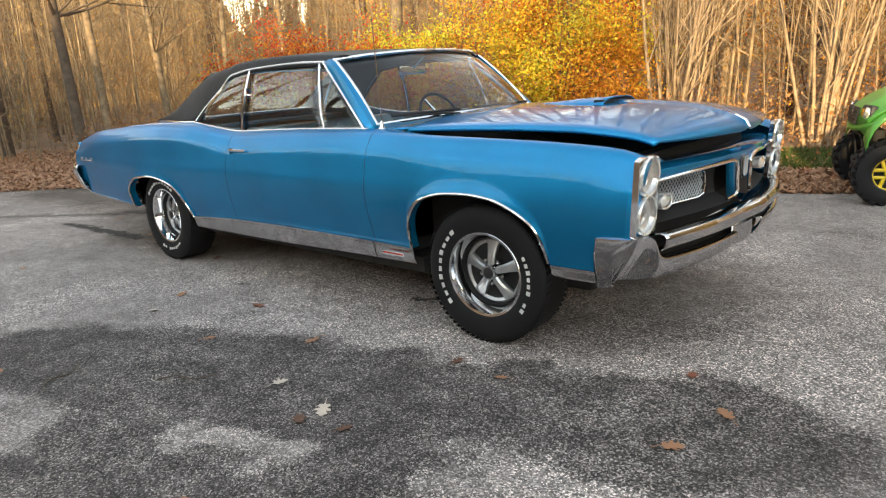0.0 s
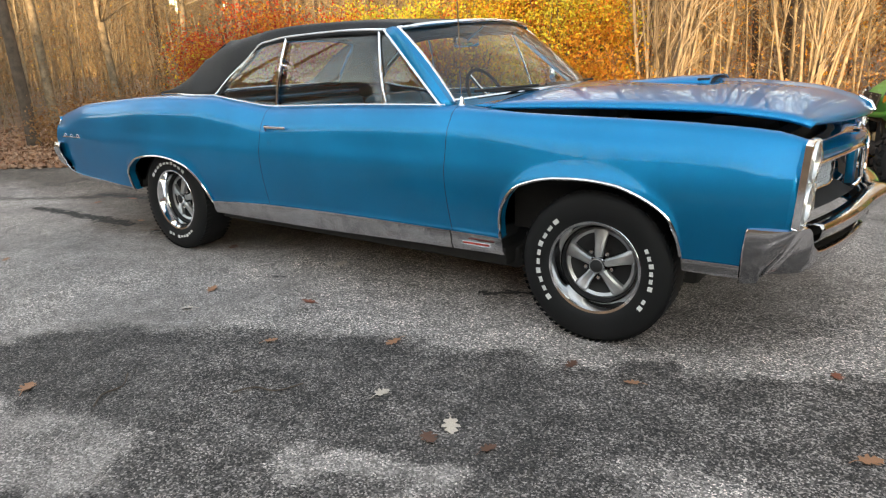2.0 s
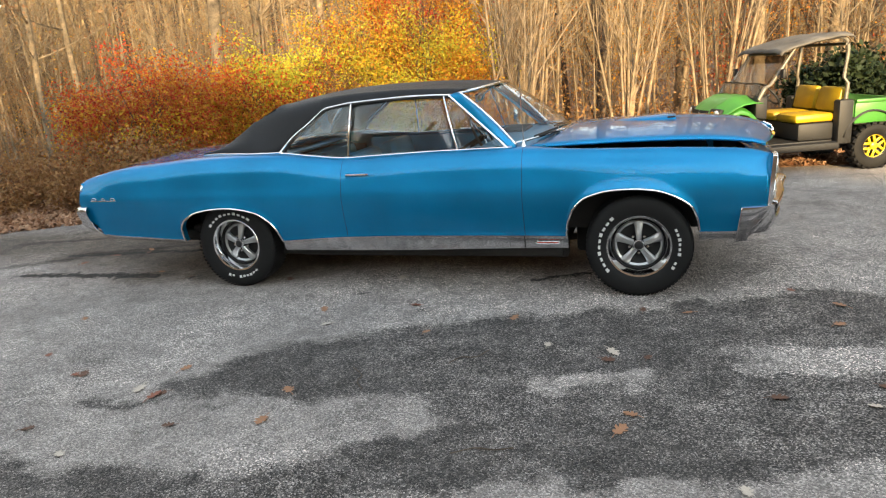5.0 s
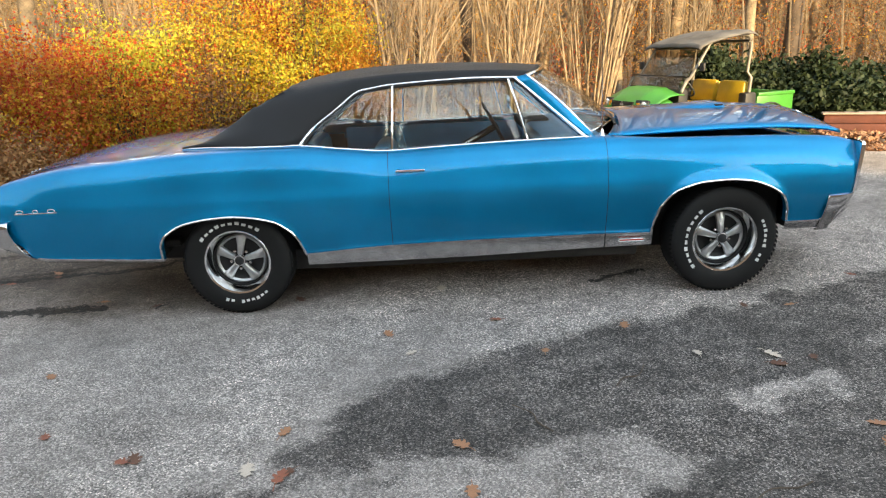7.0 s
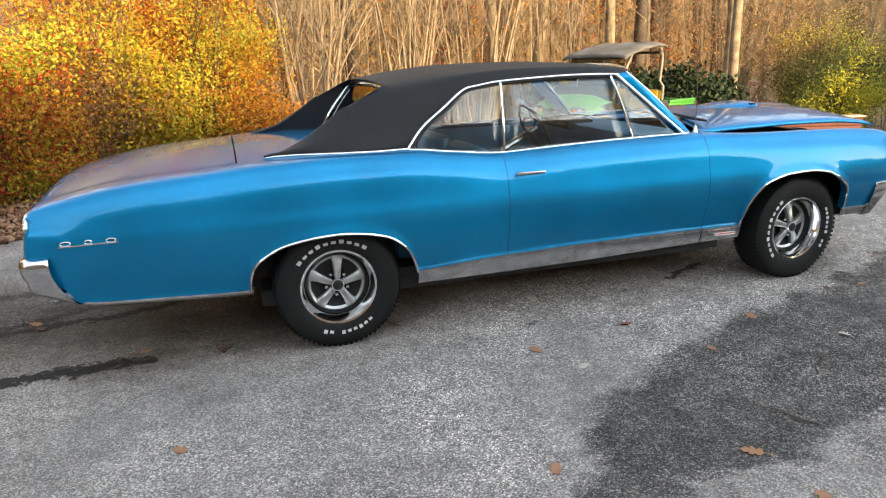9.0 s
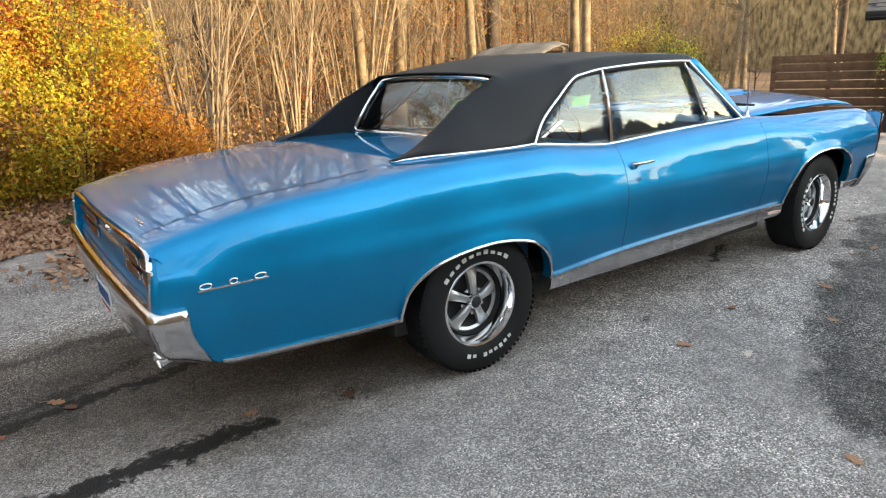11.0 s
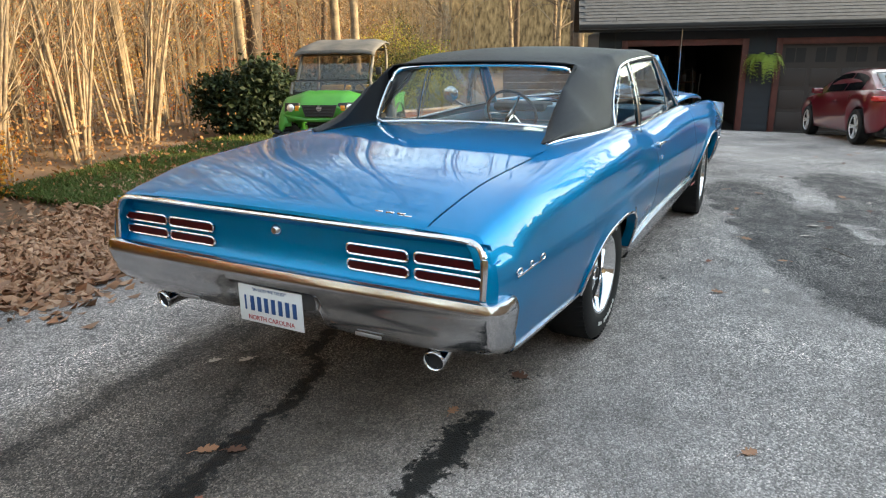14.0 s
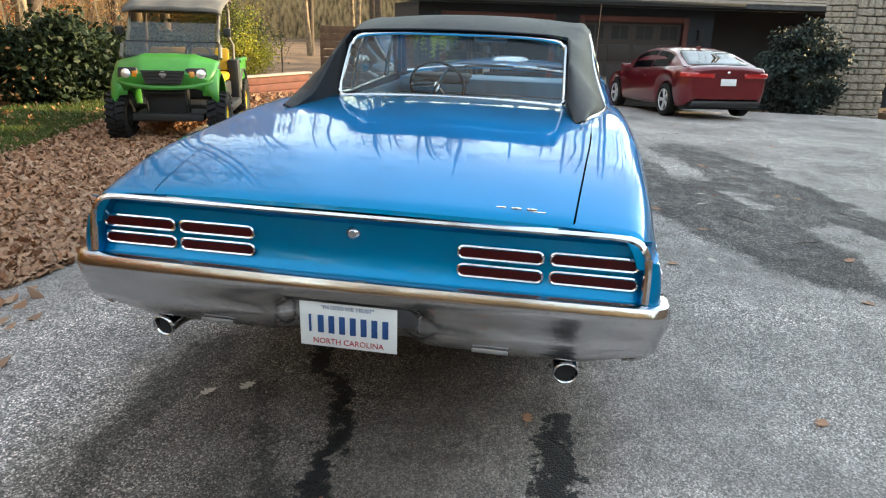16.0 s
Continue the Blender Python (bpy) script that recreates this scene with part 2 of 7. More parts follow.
# ---- ground ----
def height(x, y):
    """The lie of the land: level under the coupe, falling towards the garage, a wooded bank across the drive."""
    z = 0.0
    if x > 4:
        d = min(x, 16) - 4
        z -= .060 * d * d / (d + 1.2) + .10 * max(0, min(x, 14) - 11)
    if y < -8.5:
        d = -8.5 - y
        z += 9.8 * (1 - math.exp(-(d / 7.5) ** 2)) * (1 - 1 / (1 + math.exp(-(x - 17) / 1.5)))
    if y > 6:
        z += .02 * (y - 6)
    return z


north_edge = curve([(-36, -8.1), (-12.65, -2.3), (-9, -1.05), (-7.4, -.2), (-6.8, .3), (-5.6, 1.15), (-4.9, 1.6), (-3.9, 2.65), (-2.9, 3.6), (-2.35, 3.2), (-1.9, 2.45), (-1.5, 2.4), (-.25, 2.9), (1.58, 3.68), (3.45, 4.27), (5.03, 4.21), (6.99, 4.31), (9.31, 4.49), (18, 5.04)])


def asphalt_material():
    m = bpy.data.materials.new("weathered asphalt")
    m.use_nodes = True
    nt = m.node_tree
    b = nt.nodes["Principled BSDF"]
    co = nt.nodes.new("ShaderNodeTexCoord")

    def node(kind, **inputs):
        n = nt.nodes.new(kind)
        for k, v in inputs.items():
            n.inputs[k].default_value = v
        return n

    def math_node(op, a, c=None, clamp=False):
        n = nt.nodes.new("ShaderNodeMath")
        n.operation, n.use_clamp = op, clamp
        for i, v in enumerate((a, c)):
            if v is None:
                continue
            if isinstance(v, (int, float)):
                n.inputs[i].default_value = v
            else:
                nt.links.new(v, n.inputs[i])
        return n.outputs[0]
    # uneven edges for the stains
    wob = node("ShaderNodeTexNoise", Scale=3.0, Detail=6.0, Roughness=0.62)
    nt.links.new(co.outputs["Object"], wob.inputs["Vector"])
    vm = nt.nodes.new("ShaderNodeVectorMath")
    vm.operation = "MULTIPLY_ADD"
    vm.inputs[1].default_value, vm.inputs[2].default_value = (.66, .66, 0), (-.33, -.33, 0)
    nt.links.new(wob.outputs["Color"], vm.inputs[0])
    va = nt.nodes.new("ShaderNodeVectorMath")
    va.operation = "ADD"
    nt.links.new(vm.outputs[0], va.inputs[0])
    nt.links.new(co.outputs["Object"], va.inputs[1])
    sep = nt.nodes.new("ShaderNodeSeparateXYZ")
    nt.links.new(va.outputs[0], sep.inputs[0])
    X, Y = sep.outputs[0], sep.outputs[1]

    def segment(x0, y0, x1, y1, w, soft):
        """1 within w of a line from end to end, fading over soft."""
        dx, dy = x1 - x0, y1 - y0
        ll = dx * dx + dy * dy
        px, py = math_node("SUBTRACT", X, x0), math_node("SUBTRACT", Y, y0)
        t = math_node("ADD", math_node("MULTIPLY", px, dx / ll), math_node("MULTIPLY", py, dy / ll), True)
        ex = math_node("SUBTRACT", px, math_node("MULTIPLY", t, dx))
        ey = math_node("SUBTRACT", py, math_node("MULTIPLY", t, dy))
        d = math_node("SQRT", math_node("ADD", math_node("MULTIPLY", ex, ex), math_node("MULTIPLY", ey, ey)))
        mr = nt.nodes.new("ShaderNodeMapRange")
        mr.interpolation_type = "SMOOTHSTEP"
        mr.inputs["From Min"].default_value, mr.inputs["From Max"].default_value = w - soft / 2, w + soft / 2
        mr.inputs["To Min"].default_value, mr.inputs["To Max"].default_value = 1, 0
        nt.links.new(d, mr.inputs["Value"])
        return mr.outputs[0]

    def union(items):
        acc = items[0]
        for i in items[1:]:
            acc = math_node("MAXIMUM", acc, i)
        return acc
    # damp, darker coat along the near side of the coupe, with dry islands in it
    dark = union([segment(-.75, -2.5, -.45, -2.3, .11, .12), segment(-.35, -2.22, .2, -2.06, .35, .12), segment(.2, -1.98, .8, -1.84, .47, .12), segment(.8, -1.75, 1.6, -1.50, .46, .12), segment(1.6, -1.48, 2.6, -1.08, .40, .14), segment(2.6, -1.06, 2.9, -1.02, .28, .25),
                  segment(-1.6, -3.58, .3, -3.38, .29, .14), segment(-.9, -3.9, .6, -3.75, .3, .2), segment(.35, -3.2, .8, -2.80, .25, .12), segment(.85, -2.62, 1.7, -2.46, .37, .12), segment(1.6, -2.40, 2.6, -2.26, .38, .12), segment(2.6, -2.24, 3.6, -1.85, .38, .2), segment(1.6, -2.05, 1.95, -1.9, .25, .12), segment(-1.2, -2.72, -.85, -2.6, .04, .1)])
    dry = union([segment(-.30, -2.76, .50, -2.60, .15, .12), segment(1.18, -2.16, 1.46, -2.07, .095, .12), segment(2.15, -1.74, 2.95, -1.50, .16, .14), segment(.65, -3.3, 1.0, -3.28, .10, .12), segment(1.35, -3.08, 1.85, -2.98, .14, .12), segment(2.3, -2.87, 2.7, -2.77, .09, .14)])
    crackline = union([segment(1.9, -2.08, 2.43, -1.88, .007, .012), segment(2.43, -1.88, 2.69, -1.71, .007, .012), segment(2.69, -1.71, 3.3, -1.15, .007, .012)])
    patchy = node("ShaderNodeTexNoise", Scale=4.5, Detail=8.0, Roughness=0.7)
    nt.links.new(co.outputs["Object"], patchy.inputs["Vector"])
    pm = nt.nodes.new("ShaderNodeMapRange")
    pm.inputs["From Min"].default_value, pm.inputs["From Max"].default_value = .34, .56
    pm.inputs["To Min"].default_value, pm.inputs["To Max"].default_value = .62, 1.0
    nt.links.new(patchy.outputs[0], pm.inputs["Value"])
    damp = math_node("MULTIPLY", math_node("MULTIPLY", dark, math_node("SUBTRACT", 1.0, dry)), pm.outputs[0])
    blotch = node("ShaderNodeTexNoise", Scale=.75, Detail=9.0, Roughness=0.66)
    nt.links.new(co.outputs["Object"], blotch.inputs["Vector"])
    bl = nt.nodes.new("ShaderNodeMapRange")
    bl.interpolation_type = "SMOOTHSTEP"
    bl.inputs["From Min"].default_value, bl.inputs["From Max"].default_value = .53, .64
    bl.inputs["To Min"].default_value, bl.inputs["To Max"].default_value = 0, .40
    nt.links.new(blotch.outputs[0], bl.inputs["Value"])
    damp = math_node("MAXIMUM", damp, bl.outputs[0])
    # darker, browner asphalt behind and under the tail
    tail_dark = union([segment(-1.5, .1, -3.6, .35, .72, .60), segment(-1.3, -.5, -2.6, -.6, .16, .5), segment(-3.6, .4, -6.5, .2, .55, .7)])
    # wet runs from under the tail, their edges ragged at a finer scale
    wob2 = node("ShaderNodeTexNoise", Scale=13.0, Detail=6.0, Roughness=0.75)
    nt.links.new(co.outputs["Object"], wob2.inputs["Vector"])
    vm2 = nt.nodes.new("ShaderNodeVectorMath")
    vm2.operation = "MULTIPLY_ADD"
    vm2.inputs[1].default_value, vm2.inputs[2].default_value = (.34, .34, 0), (-.17, -.17, 0)
    nt.links.new(wob2.outputs["Color"], vm2.inputs[0])
    va2 = nt.nodes.new("ShaderNodeVectorMath")
    va2.operation = "ADD"
    nt.links.new(vm2.outputs[0], va2.inputs[0])
    nt.links.new(co.outputs["Object"], va2.inputs[1])
    sep2 = nt.nodes.new("ShaderNodeSeparateXYZ")
    nt.links.new(va2.outputs[0], sep2.inputs[0])
    X, Y = sep2.outputs[0], sep2.outputs[1]
    wet = union([segment(-2.05, .42, -2.28, .34, .045, .03), segment(-2.28, .34, -2.44, .17, .035, .03), segment(-2.44, .17, -2.78, .11, .038, .03), segment(-2.78, .11, -3.10, .075, .05, .03), segment(-3.10, .075, -3.9, -.10, .05, .03),
                 segment(-2.43, -.645, -2.55, -.65, .035, .03), segment(-2.55, -.65, -2.95, -.665, .062, .03), segment(-2.95, -.665, -3.8, -.72, .055, .04), segment(-2.04, -.655, -2.06, -.66, .035, .03), segment(.74, -.57, 1.16, -.37, .028, .03), segment(-.42, -.95, -.38, -.95, .02, .03)])
    drip = union([crackline, segment(-2.44, .51, -2.72, .42, .022, .04), segment(-2.72, .42, -3.06, .22, .028, .04), segment(-3.06, .22, -3.8, .0, .04, .05), segment(-2.2, .84, -2.65, .86, .10, .09), segment(-2.65, .86, -2.95, .85, .075, .07), segment(-2.95, .85, -3.5, .76, .06, .07), segment(-3.5, .76, -5.0, .30, .06, .08), segment(-3.8, -.2, -5.2, -1.1, .06, .1)])
    # stone and binder
    vor = node("ShaderNodeTexVoronoi", Scale=165.0, Randomness=1.0)
    vor2 = node("ShaderNodeTexVoronoi", Scale=260.0, Randomness=1.0)
    nz = node("ShaderNodeTexNoise", Scale=1.1, Detail=7.0, Roughness=0.6)
    nz2 = node("ShaderNodeTexNoise", Scale=7.0, Detail=9.0, Roughness=0.72)
    for n in (vor, vor2, nz, nz2):
        nt.links.new(co.outputs["Object"], n.inputs["Vector"])
    sc = nt.nodes.new("ShaderNodeSeparateColor")
    nt.links.new(vor.outputs["Color"], sc.inputs[0])
    sc2 = nt.nodes.new("ShaderNodeSeparateColor")
    nt.links.new(vor2.outputs["Color"], sc2.inputs[0])
    stone = nt.nodes.new("ShaderNodeValToRGB")
    e = stone.color_ramp.elements
    e[0].position, e[0].color = .08, (.045, .0445, .0435, 1)
    e[1].position, e[1].color = .95, (.72, .70, .68, 1)
    e.new(.40).color = (.118, .116, .113, 1)
    e.new(.62).color = (.19, .186, .181, 1)
    e.new(.80).color = (.34, .332, .322, 1)
    mixv = math_node("ADD", math_node("MULTIPLY", sc.outputs[0], .80), math_node("MULTIPLY", sc2.outputs[0], .20))
    # worn smooth in places
    worn = node("ShaderNodeTexNoise", Scale=.55, Detail=4.0)
    nt.links.new(va.outputs[0], worn.inputs["Vector"])
    wm = nt.nodes.new("ShaderNodeMapRange")
    wm.inputs["From Min"].default_value, wm.inputs["From Max"].default_value = .42, .60
    wm.inputs["To Min"].default_value, wm.inputs["To Max"].default_value = .60, 1.02
    nt.links.new(worn.outputs[0], wm.inputs["Value"])
    mixv = math_node("ADD", .52, math_node("MULTIPLY", math_node("SUBTRACT", mixv, .52), math_node("ADD", wm.outputs[0], math_node("MULTIPLY", damp, .45))))
    nt.links.new(mixv, stone.inputs[0])
    # broad tone of age
    tone = nt.nodes.new("ShaderNodeMapRange")
    tone.inputs["From Min"].default_value, tone.inputs["From Max"].default_value = .30, .72
    tone.inputs["To Min"].default_value, tone.inputs["To Max"].default_value = 1.22, 1.90
    nt.links.new(nz.outputs[0], tone.inputs["Value"])
    tone2 = nt.nodes.new("ShaderNodeMapRange")
    tone2.inputs["From Min"].default_value, tone2.inputs["From Max"].default_value = .28, .72
    tone2.inputs["To Min"].default_value, tone2.inputs["To Max"].default_value = .68, 1.36
    nt.links.new(nz2.outputs[0], tone2.inputs["Value"])
    k = math_node("MULTIPLY", tone.outputs[0], tone2.outputs[0])
    k = math_node("MULTIPLY", k, math_node("SUBTRACT", 1.0, math_node("MULTIPLY", damp, .79)))
    k = math_node("MULTIPLY", k, math_node("SUBTRACT", 1.0, math_node("MULTIPLY", drip, .55)))
    k = math_node("MULTIPLY", k, math_node("SUBTRACT", 1.0, math_node("MULTIPLY", wet, .97)))
    k = math_node("MULTIPLY", k, math_node("SUBTRACT", 1.0, math_node("MULTIPLY", tail_dark, .60)))
    col = nt.nodes.new("ShaderNodeMix")
    col.data_type, col.blend_type = "RGBA", "MULTIPLY"
    col.inputs["Factor"].default_value = 1.0
    comb = nt.nodes.new("ShaderNodeCombineColor")
    for i, (base, brown_cut) in enumerate(((1.11, 0.0), (1.0, .06), (.955, .14))):
        nt.links.new(math_node("MULTIPLY", k, math_node("SUBTRACT", base, math_node("MULTIPLY", tail_dark, brown_cut))), comb.inputs[i])
    nt.links.new(stone.outputs[0], col.inputs["A"])
    nt.links.new(comb.outputs[0], col.inputs["B"])
    nt.links.new(col.outputs["Result"], b.inputs["Base Color"])
    rough = math_node("SUBTRACT", .88, math_node("MULTIPLY", wet, .22))
    nt.links.new(rough, b.inputs["Roughness"])
    b.inputs["Specular IOR Level"].default_value = .4
    # cracks
    crack = node("ShaderNodeTexVoronoi", Scale=.33)
    crack.feature = "DISTANCE_TO_EDGE"
    nt.links.new(va.outputs[0], crack.inputs["Vector"])
    cm = nt.nodes.new("ShaderNodeMapRange")
    cm.inputs["From Min"].default_value, cm.inputs["From Max"].default_value = .0, .006
    cm.inputs["To Min"].default_value, cm.inputs["To Max"].default_value = 0, 1
    nt.links.new(crack.outputs["Distance"], cm.inputs["Value"])
    bp = nt.nodes.new("ShaderNodeBump")
    bp.inputs["Strength"].default_value, bp.inputs["Distance"].default_value = .8, .006
    hgt = math_node("ADD", math_node("MULTIPLY", math_node("SUBTRACT", 1.0, vor.outputs["Distance"]), 1.1), math_node("MULTIPLY", cm.outputs[0], 1.2))
    nt.links.new(hgt, bp.inputs["Height"])
    nt.links.new(bp.outputs[0], b.inputs["Normal"])
    return m


asphalt = asphalt_material()
soil = material("leaf mould", (.115, .075, .046), rough=.95, var=.45, scale=.9, fine=30, bump=.8, alt=(.17, .10, .056))


def steps(lo, hi, fine_lo, fine_hi, fine, coarse):
    xs, x = [], lo
    while x < hi:
        xs.append(x)
        x += fine if fine_lo <= x <= fine_hi else coarse
    return xs + [hi]


xs = sorted(set([-400, -200, -120, -80] + steps(-55, 55, -14, 16, .8, 2.2) + [80, 120, 200, 400]))
ys = sorted(set([-400, -200, -120, -80] + steps(-55, 60, -12, 14, .8, 2.2) + [80, 120, 200, 400]))
g = Geo().grid([[(x, y, height(max(-60, min(60, x)), max(-60, min(60, y))) - .035 + .02 * math.sin(x * 1.3 + y * .7) * math.sin(y * .9)) for x in xs] for y in ys])
tagged(part("ground", g, soil), "brown leaf-covered woodland soil", "ground", kind="structure")
rows = []
for x in steps(-40, 20, -12, 14, .4, 1.5):
    n = north_edge(x) + .10 * math.sin(x * 3.1) + .06 * math.sin(x * 7.7)
    s = -8.4 if x < 9 else -8.4 + min(3.2, (x - 9) * 1.2)
    rows.append([(x, s + (n - s) * (j / 40), height(x, max(-8.4, s + (n - s) * (j / 40)))) for j in range(41)] + [(x, n + .03, height(x, n) - .06)])
tagged(part("driveway", Geo().grid(rows), asphalt), "weathered grey asphalt drive with damp stains", "driveway", kind="structure")

# ---- the blue coupe ----
coupe = thing("coupe", "blue metallic 1960s muscle coupe with black vinyl roof, hood ajar", "car")

z_top = curve([(-2.82, .855), (-2.765, .874), (-2.42, .941), (-2.09, .966), (-1.76, .990), (-1.39, 1.0), (-1.04, .996), (-.8, .970), (-.5, .944), (-.3, .951),
               (.2, .966), (.66, .972), (.77, .973), (1.18, .960), (1.7, .948), (2.10, .926), (2.25, .890)])
w_top = curve([(-2.8, .838), (-2.4, .853), (-1.8, .855), (-1.2, .848), (-.8, .835), (-.4, .818), (.2, .816), (.77, .818), (1.3, .826), (2.0, .818), (2.25, .812)])
w_mid = curve([(-2.8, .908), (-2.4, .925), (-1.5, .942), (-.9, .925), (-.4, .905), (.3, .902), (.8, .907), (1.4, .926), (2.0, .905), (2.25, .893)])
w_low = curve([(-2.8, .875), (-1.5, .87), (-.5, .862), (.8, .850), (1.5, .856), (2.25, .838)])
y_in = curve([(-2.82, .655), (-2.4, .68), (-1.9, .70), (-1.7, .70), (-1.45, .735), (-1.2, .764), (-1.0, .768), (-.5, .765), (.7, .763), (.80, .74), (.95, .705), (2.1, .70), (2.25, .70)])
z_bottom = curve([(-2.82, .56), (-2.72, .51), (-2.665, .422), (-2.62, .405), (-2.29, .384), (-1.9, .366), (-1.03, .365), (-.5, .395), (0, .405), (1.05, .402), (1.84, .430), (2.08, .432), (2.14, .52), (2.25, .575)])
front_arch = curve([(1.040, .40), (1.046, .46), (1.060, .52), (1.085, .58), (1.174, .667), (1.337, .709), (1.46, .714), (1.58, .704), (1.671, .677), (1.795, .600), (1.832, .52), (1.846, .44)])
rear_arch = curve([(-1.898, .37), (-1.890, .45), (-1.875, .495), (-1.834, .541), (-1.709, .603), (-1.54, .629), (-1.45, .633), (-1.375, .628), (-1.213, .594), (-1.106, .521), (-1.063, .45), (-1.035, .36)])
IN_FRONT, IN_REAR = (1.040, 1.846), (-1.898, -1.035)


def low_edge(x):
    if IN_FRONT[0] <= x <= IN_FRONT[1]:
        return max(front_arch(x), z_bottom(x))
    if IN_REAR[0] <= x <= IN_REAR[1]:
        return max(rear_arch(x), z_bottom(x))
    return z_bottom(x)


def section(x, n=64):
    """The skin of one side at x, from the sill up over the shoulder to its inner edge, as (y, z)."""
    zt, wt, wm, wl, yi = z_top(x), w_top(x), w_mid(x), w_low(x), y_in(x)
    zb = min(z_bottom(x), .40)
    keys = [(wl, zb), (wl + .62 * (wm - wl), zb + .13), (wm - .004, .62), (wm, .70), (wm - .014, .775), (wt + .5 * (wm - wt) + .012, zt - .105), (wt + .030, zt - .060),
            (wt + .008, zt - .026), (wt - .016, zt - .009), (wt - .4 * (wt - yi) - .01, zt - .001 - (0 if x < .8 else .010 * min(1, (x - .8) / .3))), (yi, zt + (.003 if x < .8 else .003 - .034 * min(1, (x - .8) / .3)))]
    return [(p.x, p.y) for p in spline([(a, b, 0) for a, b in keys], n)]


def side_y(x, z):
    s = section(x)
    for (y0, z0), (y1, z1) in zip(s, s[1:]):
        if z0 <= z <= z1 and z1 > z0:
            return y0 + (y1 - y0) * (z - z0) / (z1 - z0)
    return s[0][0] if z < s[0][1] else s[-1][0]


def column(x, n=30, shrink=0.0, lift=0.0):
    """Points up the right side at x, clipped at the sill or wheel arch."""
    s = section(x)
    lo = low_edge(x)
    inside = IN_FRONT[0] <= x <= IN_FRONT[1] or IN_REAR[0] <= x <= IN_REAR[1]
    k = next(i for i, (y, z) in enumerate(s) if z > lo + 1e-4)
    y = side_y(x, lo)
    s = [(y, lo)] + s[k:]
    d = np.r_[0, np.cumsum([math.hypot(b[0] - a[0], b[1] - a[1]) for a, b in zip(s, s[1:])])]
    out = []
    for u in np.linspace(0, 1, n) ** 1.0 * d[-1]:
        yy = float(np.interp(u, d, [q[0] for q in s]))
        zz = float(np.interp(u, d, [q[1] for q in s]))
        if inside:
            yy += .014 * math.exp(-((zz - lo) / .034) ** 2)
        out.append(Vector((x, -(yy - shrink), zz + lift)))
    return out


def panel(x0, x1, extra=()):
    xs = set(np.round(np.linspace(x0, x1, max(6, int((x1 - x0) / .04))), 4))
    for a, b in (IN_FRONT, IN_REAR):
        for s in (0, .002, .006, .012, .02, .03, .045, .065, .09, .13, .18, .25, .32, .40):
            for x in (a + s, b - s, a - .001, b + .001):
                if x0 < x < x1:
                    xs.add(round(x, 4))
    g = Geo()
    cols = [column(x) for x in sorted(xs)]
    g.grid(cols)
    # the lip folded inward under the lower edge
    lip = [[c[0], c[0] + Vector((0, .018, -.002)), c[0] + Vector((0, .05, .004))] for c in cols]
    g.grid(lip, flip=True)
    return g, cols


fender, fender_cols = panel(.768, 2.215)
# rounded leading edge of the fender behind the lamp housing
lead = [column(2.215), column(2.235, shrink=.004), column(2.246, shrink=.016), column(2.248, shrink=.04)]
fender.grid(lead)
both("front_fender", fender, paint, coupe, solid=.004, rim=False)
both("door", panel(-.514, .765)[0], paint, coupe, solid=.004, rim=False)
quarter, quarter_cols = panel(-2.795, -.517)
tailcol = [column(-2.818, shrink=.045), column(-2.815, shrink=.018), column(-2.808, shrink=.006), column(-2.795)]
quarter.grid(tailcol)


def tail_lean(x, z):
    """The fender ends reach further back towards the bumper."""
    k = min(1, max(0, (-2.58 - x) / .21))
    return -.13 * max(0, .89 - z) * k * k * (3 - 2 * k) * min(1, max(0, (z - .60) / .06))


quarter.v = [(x + tail_lean(x, z), y, z) for x, y, z in quarter.v]
edge = [Vector((p.x + tail_lean(p.x, p.z), p.y, p.z)) for p in tailcol[0]]
quarter.grid([edge, [Vector((max(-2.79, p.x), p.y + .002, p.z)) for p in edge]])
both("quarter_panel", quarter, paint, coupe, solid=.004, rim=False)


for x in (.7665, -.5155):
    both("door_seam", Geo().tube([p + Vector((0, -.0008, 0)) for p in column(x)[:-1]], .0022, 6), black, coupe)


def side_strip(x0, x1, n, zf0, zf1, out, inset=.0):
    """A bright strip on the side between two height functions."""
    rows = []
    for x in np.linspace(x0, x1, n):
        a, b = zf0(x), zf1(x)
        y = w_low(x) + .002
        rows.append([Vector((x, -(y - .03 - inset), a)), Vector((x, -(y + out - .018 - inset), a + .004)), Vector((x, -(y + out - .004 - inset * .6), a + .35 * (b - a))), Vector((x, -(y + out), b - .02)),
                     Vector((x, -(y + out + .007), b - .012)), Vector((x, -(y + out + .007), b - .002)), Vector((x, -(y - .004), b + .002))])
    return Geo().grid(rows)


sill_top = curve([(-1.035, .372), (-.53, .400), (0, .408), (.76, .406), (1.05, .403)])
sill_bot = curve([(-1.03, .290), (-.16, .292), (.52, .304), (1.05, .313)])
both("rocker_moulding", side_strip(-1.032, .760, 30, sill_bot, sill_top, .010), pitted_chrome, coupe, "wide pitted bright rocker trim")
both("fender_moulding", side_strip(.768, 1.048, 8, sill_bot, sill_top, .010), pitted_chrome, coupe)
both("quarter_moulding", side_strip(-2.64, -1.885, 16, lambda x: z_bottom(x) - .022, lambda x: z_bottom(x) + .016, .004), pitted_chrome, coupe)
both("nose_moulding", side_strip(1.846, 2.06, 6, lambda x: .368, lambda x: .430, .006), pitted_chrome, coupe)
g = Geo()
g.box(.85, .99, -.8855, -.880, .358, .366, .002)
both("rocker_badge", g, badge_red, coupe, "small red and chrome emblem")
g = Geo()
